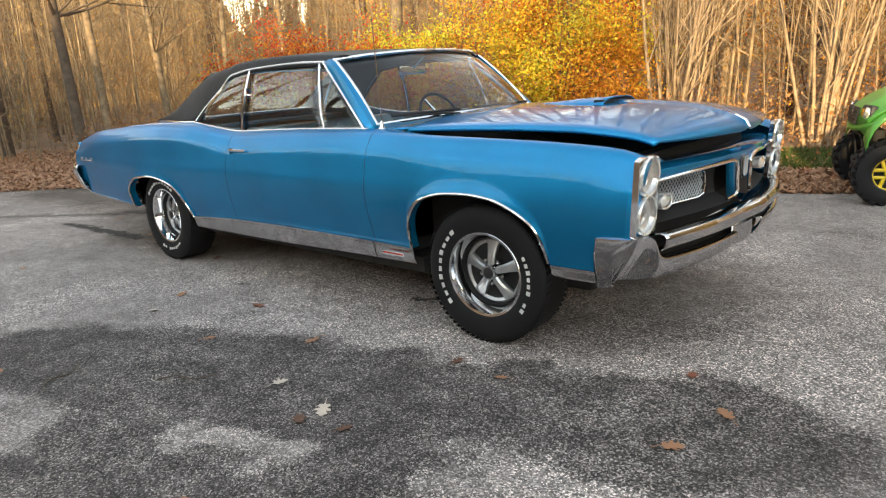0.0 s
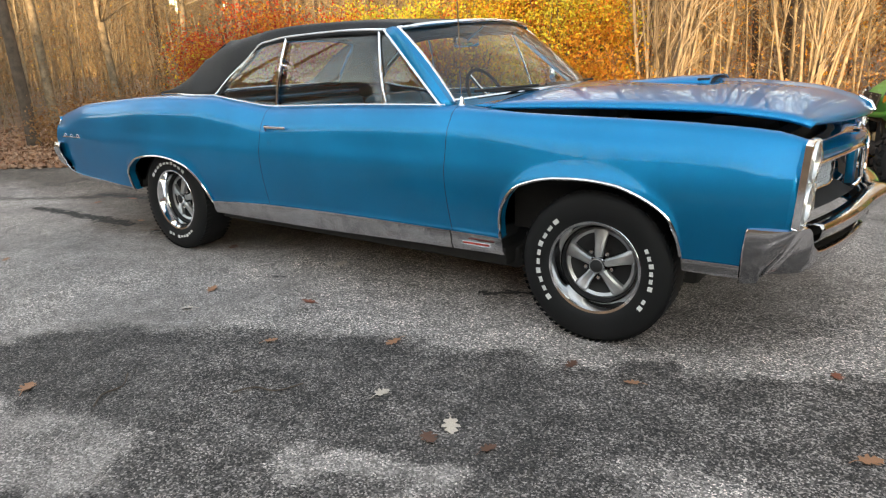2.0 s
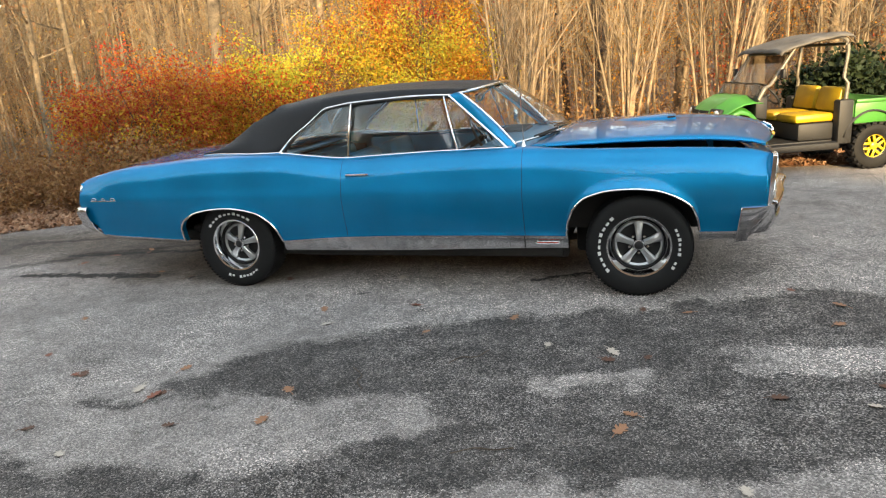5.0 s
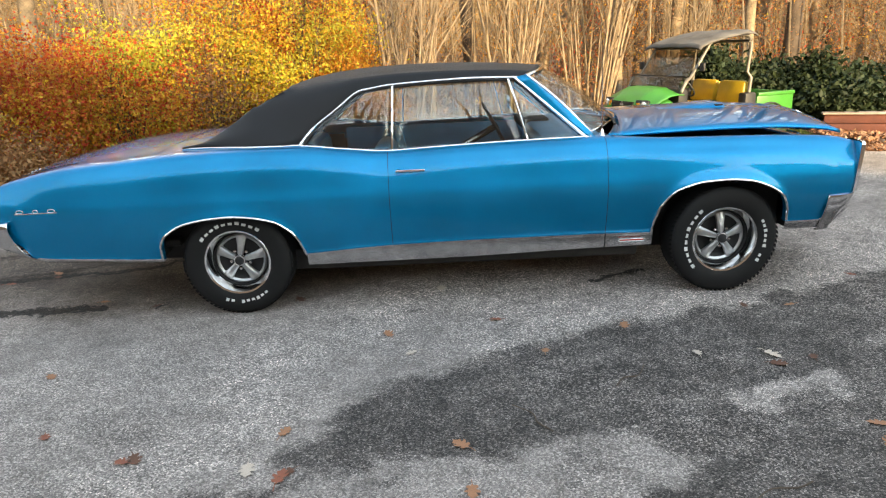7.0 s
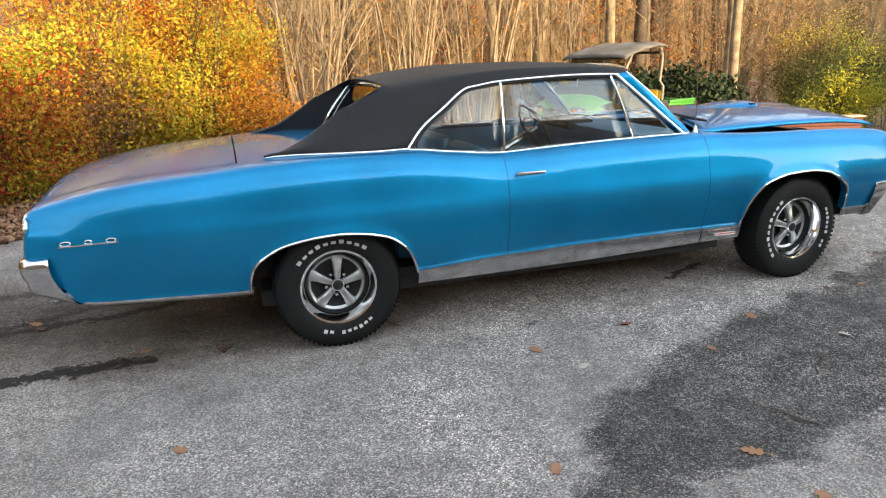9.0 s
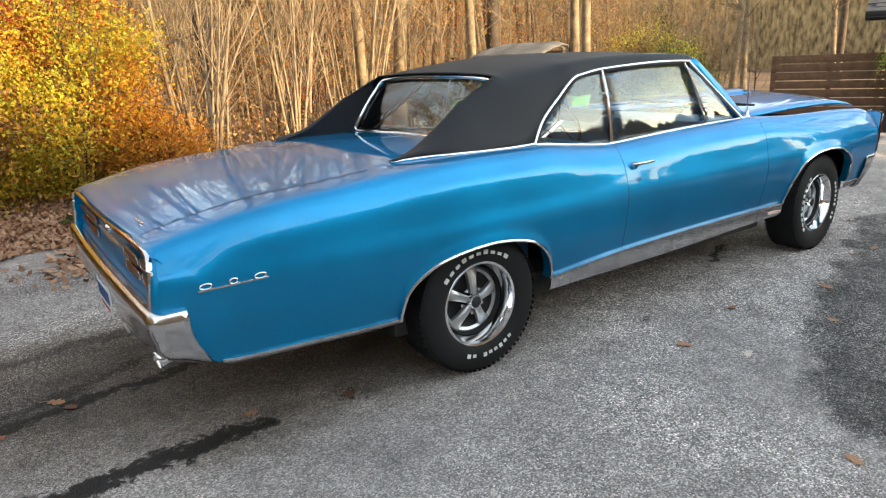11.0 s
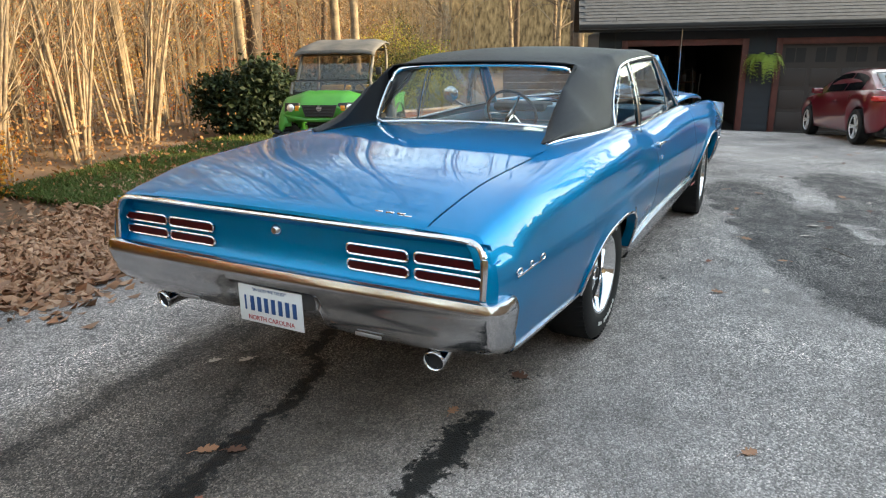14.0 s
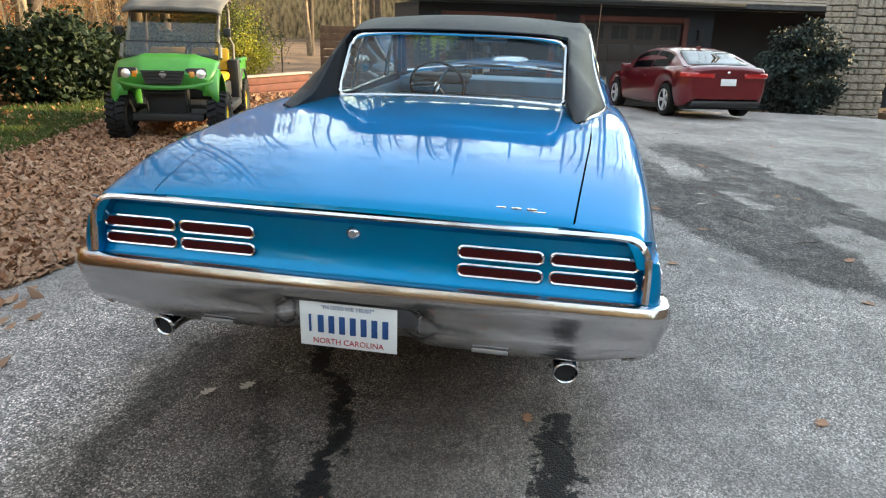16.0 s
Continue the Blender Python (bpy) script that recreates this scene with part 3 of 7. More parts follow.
g.tube([(.845, -.884, .355), (.995, -.884, .355), (1.0, -.884, .362), (.995, -.884, .369), (.845, -.884, .369), (.84, -.884, .362), (.845, -.884, .355)], .0018, 6)
both("badge_frame", g, pitted_chrome, coupe)


def arch_trim(span, fn):
    pts = []
    for u in np.linspace(0, 1, 60):
        x = span[0] + (span[1] - span[0]) * (0.5 - 0.5 * math.cos(math.pi * u))
        z = max(fn(x), z_bottom(x))
        pts.append((x, -(side_y(x, z) + .014), z))
    return Geo().tube(pts, .0075, 8)


both("arch_moulding", arch_trim(IN_FRONT, front_arch), chrome, coupe)
both("arch_moulding", arch_trim(IN_REAR, rear_arch), chrome, coupe)

# hood, standing a hand's width open at its front edge
hood_edge = curve([(.88, .972), (1.2, .981), (1.5, .985), (1.84, .981), (2.05, .966), (2.22, .944)])
hood_mid = curve([(.88, 1.022), (1.0, 1.035), (1.35, 1.046), (1.74, 1.046), (2.1, 1.022), (2.25, .985), (2.32, .955), (2.35, .930)])
rows = []
for i in range(40):
    s = i / 39
    row = []
    for j in range(41):
        y = -.692 + 1.384 * j / 40
        t = abs(y) / .692
        xf = 2.35 - .135 * t ** 1.6
        xr = .99 - .13 * t ** 2
        x = xr + (xf - xr) * s
        ze, zc = hood_edge(x - .0), hood_mid(.88 + (2.35 - .88) * (x - .88) / (xf - .88 + 1e-6)) if s > .5 else hood_mid(x)
        ridge = .010 * math.exp(-(y / .03) ** 2) * min(1, s * 2)
        zz = ze + (zc - ze) * (1 - t ** 2.4) + ridge
        if s > .955:
            zz -= (s - .955) / .045 * .010
        if t > .96:
            zz -= (t - .96) / .04 * .012
        row.append((x, y, zz))
    rows.append(row)
part("hood", Geo().grid(rows), paint, coupe, "blue hood propped slightly open", solid=.012)
g = Geo()
sec = []
for i in range(13):
    s = i / 12
    x = 1.30 + .42 * s
    hgt = .003 + .026 * math.sin(math.pi * min(1, s * .5 + .02)) ** 1.3
    w = .13 + .06 * s
    sec.append([(x, -w + 2 * w * j / 14, 1.048 + hgt * (1 - abs(-1 + 2 * j / 14) ** 4) - .012 * abs(-1 + 2 * j / 14) ** 6) for j in range(15)])
g.grid(sec)
scoop = part("hood_scoop", g, paint, coupe, solid=.006)
g = Geo().box(1.66, 1.716, -.160, .160, 1.046, 1.069, .005)
part("scoop_opening", g, black, scoop)
g = Geo().tube([(2.29, 0, .985), (2.335, 0, .962), (2.352, 0, .93)], .008, 8)
part("hood_crest", g, chrome, coupe)
# cowl between hood and windscreen
cow = []
for i in range(5):
    s = i / 4
    cow.append([(.80 + .02 * s + (.17 - .035 * s) * (1 - (abs(y) / .72) ** 2) + .06 * s, y, .975 + .035 * (1 - (abs(y) / .72) ** 2) - .004 * s) for y in np.linspace(-.72, .72, 25)])
part("cowl", Geo().grid(cow), paint, coupe, solid=.004)
for yy in (-.40, .22):
    g = Geo().tube([(.985 - abs(yy + .1) * .12, yy + .12, 1.018), (.955 - abs(yy) * .12, yy - .05, 1.032), (.935 - abs(yy) * .2, yy - .30 * (.9), 1.035)], [.008, .006, .005], 6)
    wiper = part("wiper", g, black, coupe)
    g = Geo().tube([(.965 - abs(yy) * .10, yy + .10, 1.045), (.925 - abs(yy) * .22, yy - .34, 1.04)], .007, 6)
    part("wiper_blade", g, black, wiper)

# engine bay, underbody and wheel wells
g = Geo()
g.box(-1.85, 1.0, -.74, .74, .225, .32, .02)
g.box(1.15, 1.95, -.50, .50, .37, .42, .02)
g.box(-2.62, -1.85, -.70, .70, .40, .45, .02)
g.box(-2.5, -1.95, -.45, .45, .30, .42, .06)
g.box(.82, .86, -.74, .74, .31, .95, .01)
g.box(2.02, 2.10, -.68, .68, .45, .86, .01)
for s in (-1, 1):
    g.box(.86, 1.95, s * .62 - .01, s * .62 + .01, .40, .90)
    g.box(-2.35, -.95, s * .60 - .01, s * .60 + .01, .36, .90)
    for x in (-.97, -1.96, .965, 1.92):
        g.box(x - .015, x + .015, s * .70 - .10, s * .70 + .10, .36, .84)
        g.box(x - .015, x + .015, s * .70 - .10, s * .70 + .15, .42, .78)
    g.box(-.95, .95, s * .78 - .02, s * .78 + .02, .31, .88, .01)
part("underbody", g, dark_metal, coupe)
# unseen chassis parts, added low down to block light under the car
for s in (-1, 1):
    part("frame_rail", Geo().box(-1.02, 1.02, s * .60 - .06, s * .60 + .06, .195, .30, .015), dark_metal, coupe)
    part("muffler", Geo().box(-2.35, -1.75, s * .44 - .11, s * .44 + .11, .27, .40, .05), dark_metal, coupe)
    part("exhaust_pipe", Geo().tube([(1.1, s * .22, .24), (.6, s * .28, .20), (-.9, s * .30, .20), (-1.2, s * .36, .30), (-1.6, s * .42, .32), (-1.8, s * .44, .27)], .026, 8), dark_metal, coupe)
part("front_crossmember", Geo().box(1.05, 1.80, -.42, .42, .17, .38, .03), dark_metal, coupe)
part("gearbox_crossmember", Geo().box(.1, .3, -.62, .62, .18, .26, .02), dark_metal, coupe)
g = Geo().tube([(-1.46, -.62, .33), (-1.46, .62, .33)], .045, 12)
g.lathe([(0, -.14), (.10, -.10), (.14, 0), (.10, .10), (0, .14)], 20, pose(-1.46, 0, .33, 90, 0, 0))
part("rear_axle", g, dark_metal, coupe)
g = Geo().box(1.15, 1.95, -.34, .34, .45, .86, .05)
g.lathe([(0, 0), (.20, 0), (.21, .03), (.20, .06), (0, .065)], 24, pose(1.5, 0, .88))
part("engine", g, dark_metal, coupe)


# nose: header panel, grilles, lamps
def nose_x(y):
    t = abs(y) / .72
    return 2.335 - .115 * t ** 1.7


rows = []
for y in np.linspace(-.715, .715, 49):
    x = nose_x(y)
    b = .795 - .012 * (abs(y) / .7)
    rows.append([(x - .16, y, .830), (x - .08, y, .834), (x - .03, y, .832), (x - .004, y, .824), (x, y, .812), (x - .003, y, b + .012), (x - .012, y, b), (x - .04, y, b - .004)])
part("header_panel", Geo().grid(rows), paint, coupe, solid=.004)
rows = [[(2.335 + dx - .03 * (1 - abs(yy) / .075), yy * k, z) for yy, dx in ((-.075, -.055), (-.05, -.02), (-.015, 0), (0, .004), (.015, 0), (.05, -.02), (.075, -.055))]
        for z, k in ((.84, 1.0), (.78, .9), (.70, .75), (.62, .62))]
part("grille_divider", Geo().grid(rows), paint, coupe, solid=.004)


def grille_side():
    out = {}
    y0, y1 = -.705, -.085
    ring = [(nose_x(y0) + .006, y0, .785), (nose_x(-.4) + .006, -.40, .797), (nose_x(-.2) + .006, -.20, .800), (nose_x(-.12) + .006, -.125, .795), (nose_x(-.09) + .006, -.090, .775), (nose_x(-.085) + .006, -.084, .70), (nose_x(-.085) + .006, -.084, .645), (nose_x(-.2), -.16, .628)]
    out["grille_trim"] = Geo().tube(spline(ring, 40), .009, 8)
    g = Geo()
    g.box(2.14, 2.16, y0, y1, .60, .81)
    rows = []
    for u in np.linspace(0, 1, 9):
        y = y0 + (y1 - y0) * u
        x = nose_x(y)
        rows.append([(x - .006, y, .80), (x - .05, y, .785), (x - .09, y, .775), (x - .10, y, .70), (x - .09, y, .645), (x - .03, y, .615), (x - .005, y, .612)])
    g.grid(rows)
    out["grille_housing"] = g
    g = Geo()
    for k in range(-8, 30):
        for sgn in (1, -1):
            y, pts = -.665 + k * .0215, []
            z0, z1 = .655, .768
            ya, yb = (y, y + (z1 - z0) * .85) if sgn > 0 else (y + (z1 - z0) * .85, y)
            for q in np.linspace(0, 1, 9):
                yy = ya + (yb - ya) * q
                if -.664 < yy < -.25:
                    pts.append((nose_x(yy) - .07, yy, z0 + (z1 - z0) * q))
            if len(pts) > 1:
                g.tube(pts, .0024, 4)
    out["grille_mesh"] = g
    fr = [(-.66, .655), (-.30, .655), (-.255, .668), (-.245, .71), (-.255, .76), (-.30, .772), (-.66, .765), (-.66, .655)]
    out["mesh_frame"] = Geo().tube([(nose_x(y) - .062, y, z) for y, z in fr], .005, 6)
    rows = [[(nose_x(-.60) + dx, -.605 + .058 * k * math.copysign(abs(math.cos(a)) ** .7, math.cos(a)), .690 + .034 * k * math.copysign(abs(math.sin(a)) ** .7, math.sin(a))) for a in np.linspace(0, 2 * math.pi, 24, endpoint=False)]
            for dx, k in ((-.08, 1.0), (-.022, 1.0), (-.012, .94), (-.012, .86), (-.018, .80), (-.008, .55), (-.004, .0))]
    out["turn_lamp"] = Geo().grid(rows, close=True)
    return out


gs = grille_side()
for nm, mt in (("grille_housing", black), ("grille_trim", chrome), ("grille_mesh", argent), ("mesh_frame", chrome)):
    both(nm, gs[nm], mt, coupe)
both("turn_lamp", gs["turn_lamp"], reflector, coupe, "clear oval turn lamp in chrome rim")

BEZ = [(-.898, .872), (-.893, .888), (-.866, .897), (-.745, .895), (-.718, .880), (-.712, .60), (-.725, .585), (-.866, .578), (-.892, .60)]
for s in (-1, 1):
    hx = 2.205
    g = Geo()
    ring0 = [(hx + .030, y * -s, z) for y, z in BEZ]
    ring1 = [(hx + .052, (-.805 + (y + .805) * .985) * -s, .75 + (z - .75) * .985) for y, z in BEZ]
    ring2 = [(hx + .054, (-.805 + (y + .805) * .93) * -s, .75 + (z - .75) * .965) for y, z in BEZ]
    ring3 = [(hx + .034, (-.805 + (y + .805) * .88) * -s, .75 + (z - .75) * .94) for y, z in BEZ]
    g.grid([ring0, ring1, ring2, ring3], close=True)
    n = len(BEZ)
    g.f.append(tuple(range(len(g.v) - n, len(g.v))))
    bezel = part("headlight_bezel", g, chrome, coupe, "stacked chrome headlight surround")
    for zc in (.818, .668):
        m = pose(hx + .044, s * .805, zc, 0, 90, 0)
        lamp = part("headlight", Geo().lathe([(.078, -.004), (.080, .010), (.076, .018), (.070, .016), (.066, .008), (.060, -.004), (.03, -.012), (0, -.014)], 28, m), reflector, coupe, "round sealed-beam headlight")
        part("headlight_lens", Geo().lathe([(.068, .012), (.06, .020), (.04, .028), (.02, .032), (0, .033)], 24, m), lens_clear, lamp)

# the fender ends and lamp housings lean forward at the top
for ob in list(coupe.children):
    if ob.name.split(".")[0] in ("front_fender", "headlight_bezel", "headlight"):
        for o in [ob] + list(ob.children):
            for v in o.data.vertices:
                k = min(1, max(0, (v.co.x - 1.95) / .26))
                v.co.x -= .06 * max(0, .90 - v.co.z) * k * k * (3 - 2 * k)

# front bumper: full-depth ends, upper blade and lower valance with a dark slot between
def bumper_x(y):
    t = abs(y) / .93
    return 2.395 - .185 * t ** 2.1 + (.02 * math.exp(-(y / .12) ** 2))


UP = [(-.06, .584), (-.015, .594), (.004, .590), (.012, .576), (.010, .556), (.002, .538), (-.010, .528), (-.05, .525)]
g = Geo()
ys = np.linspace(-.735, .735, 61)
g.grid([[(bumper_x(y) + dx + .018 * math.exp(-(y / .10) ** 2), y, z + .024 * math.exp(-(y / .15) ** 2) - .010 * (abs(y) / .73) ** 2) for dx, z in UP] for y in ys])
fb = part("front_bumper", g, bumper_chrome, coupe, "chrome front bumper, dull and pitted", solid=.006)
rows = [[(bumper_x(y) - .075, y, z) for z in (.555, .46)] for y in np.linspace(-.74, .74, 25)]
part("bumper_slot", Geo().grid(rows), black, fb)
rows = [[(bumper_x(y) + dx, y, z) for dx, z in ((-.06, .515), (-.042, .505), (-.040, .46), (-.055, .415), (-.09, .395))] for y in np.linspace(-.165, .165, 11)]
part("bumper_centre", Geo().grid(rows), bumper_chrome, fb, solid=.004)
# each lower blade sweeps out from beside the centre and grows to full depth round the corner
sweep = [(2.075, .896), (2.12, .900), (2.165, .900), (2.20, .894), (2.228, .880), (2.246, .855), (2.258, .820), (2.270, .78), (2.285, .735), (2.302, .68), (2.326, .58), (2.348, .46), (2.364, .34), (2.374, .24), (2.378, .17)]
top_z = curve([(0, .578), (5, .586), (6.2, .584), (7.0, .566), (7.6, .505), (8.4, .484), (11, .480), (14, .486)])
bot_z = curve([(0, .358), (2, .372), (4, .392), (6, .402), (9, .402), (14, .404)])
for s in (-1, 1):
    rows = []
    a = spline([(x, y, 0) for x, y in sweep], 57)
    for i, q in enumerate(a):
        u = i / 4
        d = (a[min(56, i + 1)] - a[max(0, i - 1)]).normalized()
        n = Vector((d.y, -d.x, 0))
        if n.dot(Vector((.6, .8, 0))) < 0:
            n = -n
        zt, zb = top_z(u), bot_z(u)
        slope = .075 if u < 4.5 else .05
        fade = max(0, min(1, (u - 1.5) / 1.5)) * max(0, min(1, (7.5 - u) / 1.5))
        row = []
        for k, (w, ins) in enumerate(((1.0, .05), (1.03, .012), (1.0, .002), (.93, .0), (.70, .003), (.42, .35), (.16, .75), (.0, 1.0), (-.01, 1.5))):
            off = ins if k < 3 else (0 if k == 3 else slope * ins * .8 if k > 4 else .004)
            p = q - n * off
            row.append((p.x + (-.075 * (1 - w) * fade if k > 2 else 0) - (.03 * (1 - w) * (1 - fade) if u < 3 and k > 2 else 0), s * p.y, zb + (zt - zb) * w))
        rows.append(row)
    part("bumper_end", Geo().grid(rows), bumper_chrome, fb, solid=.006)

# ---- tail ----
rows = []
for y in np.linspace(-.872, .872, 45):
    bow = -.012 * (1 - (y / .872) ** 2)
    rows.append([(-2.800 + bow + dx, y, z) for dx, z in ((-.018, .836), (-.002, .828), (.010, .812), (.012, .74), (.008, .68), (-.01, .655), (-.02, .645))])
tail = part("tail_panel", Geo().grid(rows), paint, coupe, solid=.004)
g = Geo()
ring = [(-2.844, -.868, .66), (-2.833, -.867, .752), (-2.826, -.858, .800), (-2.821, -.832, .831), (-2.820, -.77, .842), (-2.824, -.6, .844), (-2.832, 0, .845)]
ring = ring + [(x, -y, z) for x, y, z in ring[-2::-1]]
g.tube(spline(ring, 90), .013, 8, flat=.8)
part("tail_trim", g, chrome, coupe)
part("trunk_lock", Geo().lathe([(0, .014), (.012, .014), (.020, .008), (.024, 0), (.024, -.01)], 20, pose(-2.806, 0.0, .782, 0, -90, 0)), chrome, coupe)


def slot(y0, y1, z0, z1, x, r=.016, grow=0.0):
    pts = []
    for cy, cz, a0 in ((y1 - r, z1 - r, 0), (y0 + r, z1 - r, 90), (y0 + r, z0 + r, 180), (y1 - r, z0 + r, 270)):
        for k in range(5):
            a = radians(a0 + k * 22.5)
            pts.append((x, cy + (r + grow) * math.cos(a), cz + (r + grow) * math.sin(a)))
    return pts


for s in (-1, 1):
    for a, b in ((.325, .575), (.597, .845)):
        for z0, z1 in ((.737, .774), (.680, .717)):
            y0, y1 = sorted((s * a, s * b))
            lens = part("tail_lamp", Geo().prism(slot(y0, y1, z0, z1, -2.794 - .012 * (1 - ((y0 + y1) / 2 / .872) ** 2)), (-.010, 0, 0)), red_lens, coupe, "slim red tail lamp")
            p = slot(y0, y1, z0, z1, -2.802 - .012 * (1 - ((y0 + y1) / 2 / .872) ** 2))
            part("lamp_rim", Geo().tube(p + p[:1], .005, 6, caps=False), chrome, lens)
# trunk lid
rows = []
for i in range(34):
    s = i / 33
    x = -1.90 - .90 * s
    row = []
    for j in range(33):
        yy = (-1 + 2 * j / 32)
        y = yy * (y_in(x) - .006)
        z = z_top(x) + .004 + .020 * (1 - yy ** 2) * (1 - .3 * s)
        xx = x - .022 * (1 - yy ** 2) * s
        row.append((xx, y, z))
    rows.append(row)
rows.append([(x - .012, y, z - .010) for x, y, z in rows[-1]])
rows.append([(x - .003, y, z - .012) for x, y, z in rows[-1]])
part("trunk_lid", Geo().grid(rows), paint, coupe, solid=.006, rim=False)
rows = []
for i in range(10):
    x = -1.20 - .693 * i / 9
    rows.append([(x, yy * (y_in(x) - .002), z_top(x) + .003 + .020 * (1 - yy ** 2)) for yy in np.linspace(-1, 1, 25)])
part("rear_deck", Geo().grid(rows), paint, coupe, solid=.004, rim=False)
for s in (-1, 1):
    g = Geo()
    for k, w in ((0, .021), (1, .014), (2, .021)):
        x = -2.670 + k * .095
        y = side_y(x, .714) + .005
        g.tube([(x + w * math.cos(q), s * y, .713 + .0095 * math.sin(q)) for q in np.linspace(0, 2 * math.pi, 21)], .0028, 6, caps=False)
    y = side_y(-2.56, .702) + .004
    g.box(-2.70, -2.45, s * y - .003, s * y + .003, .698, .705, .002)
    part("side_emblem", g, pitted_chrome, coupe, "small chrome three-piece emblem")
g = Geo()
for k in range(3):
    g.box(-2.775, -2.765, -.455 - k * .045, -.425 - k * .045, .884, .892, .002)
g.box(-2.778, -2.768, -.57, -.42, .881, .885, .001)
part("lid_emblem", g, chrome, coupe)

# rear bumper
RB = [(.07, .640), (.034, .654), (.020, .655), (.010, .650), (.002, .632), (.0, .616), (.004, .59), (.010, .560), (.017, .536), (.014, .518), (.018, .49), (.034, .462), (.058, .446), (.09, .444)]


def rear_path():
    """The outermost line round the tail with its outward direction, right side to left."""
    pts = [(Vector((-2.745 - .0227 * k, -.946)), Vector((0, -1))) for k in range(4)]
    for k in range(1, 9):
        a = radians(90 * k / 8)
        pts.append((Vector((-2.813 - .062 * math.sin(a), -.884 - .062 * math.cos(a))), Vector((-math.sin(a), -math.cos(a)))))
    for y in np.linspace(-.85, 0, 44):
        pts.append((Vector((-2.875 - .014 * (1 - (y / .874) ** 2), y)), Vector((-1, 0))))
    return pts + [(Vector((p.x, -p.y)), Vector((n.x, -n.y))) for p, n in pts[-2::-1]]


rows = []
for i, (p, n) in enumerate(rear_path()):
    gap = 1 / (1 + math.exp((abs(p.y) - .215) / .014))
    end = max(0.0, (abs(p.x) < 2.815) * (2.815 - abs(p.x)) / .07)
    corner = min(1, max(0, (abs(p.y) - .70) / .16))
    row = []
    for d, z in RB:
        low = max(0, (.60 - z) / .16)
        q = p - n * (d + .030 * corner * low ** 2)
        dent = .045 * gap if z < .575 else 0
        row.append((q.x + end * .085 * low ** 1.5 + dent, q.y, z + (.020 * (1 - end) - .040 * end) * corner * min(1, low)))
    rows.append(row)
rb = part("rear_bumper", Geo().grid(rows), bumper_chrome, coupe, "chrome rear bumper with dulled face", solid=.006)
for s in (-1, 1):
    g = Geo().box(-2.874, -2.866, s * .44 - .055, s * .44 + .055, .462, .476, .004)
    part("bumper_pad", g, argent, rb)
    path = spline([(-2.3, s * .60, .33), (-2.55, s * .63, .35), (-2.68, s * .65, .404), (-2.765, s * .664, .408), (-2.822, s * .670, .398)], 16)
    pipe = part("exhaust_tip", Geo().tube(path, .037, 20, caps=False), chrome, coupe, "chrome exhaust tip", solid=.003)
    part("pipe_mouth", Geo().lathe([(0, 0), (.034, 0)], 20, pose(-2.795, s * .667, .402, 0, 90, 0)), black, pipe)
    part("pipe_hanger", Geo().box(-2.80, -2.76, s * .66 - .022, s * .66 + .022, .425, .455, .003), dark_metal, pipe)
plate = part("licence_plate", Geo().box(-2.874, -2.870, -.156, .156, .424, .572, .0015), plate_white, coupe, "white licence plate with dark blue figures")
for k in range(8):
    yc, w = .122 - k * .0345, .008 if k == 0 else .019
    g = Geo().box(-2.877, -2.8745, yc - w / 2, yc + w / 2, .472, .531, .001)
    part("plate_bar", g, plate_blue, plate)


def lettering(text, size, mat, m, parent, name="lettering"):
    cu = bpy.data.curves.new(name, "FONT")
    cu.body, cu.size, cu.align_x, cu.align_y, cu.extrude = text, size, "CENTER", "CENTER", .0005
    tmp = bpy.data.objects.new(name, cu)
    scene.collection.objects.link(tmp)
    me = bpy.data.meshes.new_from_object(tmp.evaluated_get(bpy.context.evaluated_depsgraph_get()))
    bpy.data.objects.remove(tmp)
    me.transform(m)
    me.materials.clear()
    me.materials.append(mat)
    ob = new(name, me)
    ob.parent = parent
    return ob


LM = Matrix.Translation((-2.8752, 0, .443)) @ Matrix(((0, 0, -1, 0), (-1, 0, 0, 0), (0, 1, 0, 0), (0, 0, 0, 1)))
lettering("NORTH CAROLINA", .026, plate_red, LM, plate)
lettering("\"IN GOD WE TRUST\"", .018, plate_blue, Matrix.Translation((0, 0, .115)) @ LM, plate)

# ---- roof and glasshouse ----
COLS = [((.50, 0, 1.372), (.40, .50, 1.353), (.30, .662, 1.330)), ((.30, 0, 1.392), (.25, .53, 1.370), (.10, .667, 1.338)), ((-.09, 0, 1.411), (-.1, .545, 1.386), (-.115, .668, 1.338)),
        ((-.48, 0, 1.413), (-.45, .55, 1.386), (-.45, .668, 1.325)), ((-.80, 0, 1.398), (-.72, .555, 1.370), (-.687, .676, 1.287)), ((-.98, 0, 1.372), (-.93, .565, 1.350), (-.80, .690, 1.205)),
        ((-1.10, 0, 1.342), (-1.10, .578, 1.318), (-.94, .722, 1.105))]
SAIL = [((-1.13, .578, 1.312), (-1.11, .60, 1.29), (-.94, .722, 1.105)), ((-1.30, .575, 1.225), (-1.27, .595, 1.235), (-1.03, .762, 1.012)), ((-1.43, .580, 1.140), (-1.41, .610, 1.150), (-1.19, .766, .998)),
        ((-1.56, .590, 1.055), (-1.56, .622, 1.066), (-1.44, .735, .998)), ((-1.65, .612, 1.020), (-1.66, .632, 1.024), (-1.60, .690, .998)), ((-1.76, .628, .994), (-1.76, .640, .996), (-1.76, .656, .992))]


def roof_column(c, r, e):
    c, r, e = Vector(c), Vector(r), Vector(e)
    q = (c + r) / 2
    q.z += .25 * (max(c.z, r.z) - q.z) + .004
    b = (r + e) / 2
    b.y += .022
    b.z += .020
    return [c, q, r, b, e]


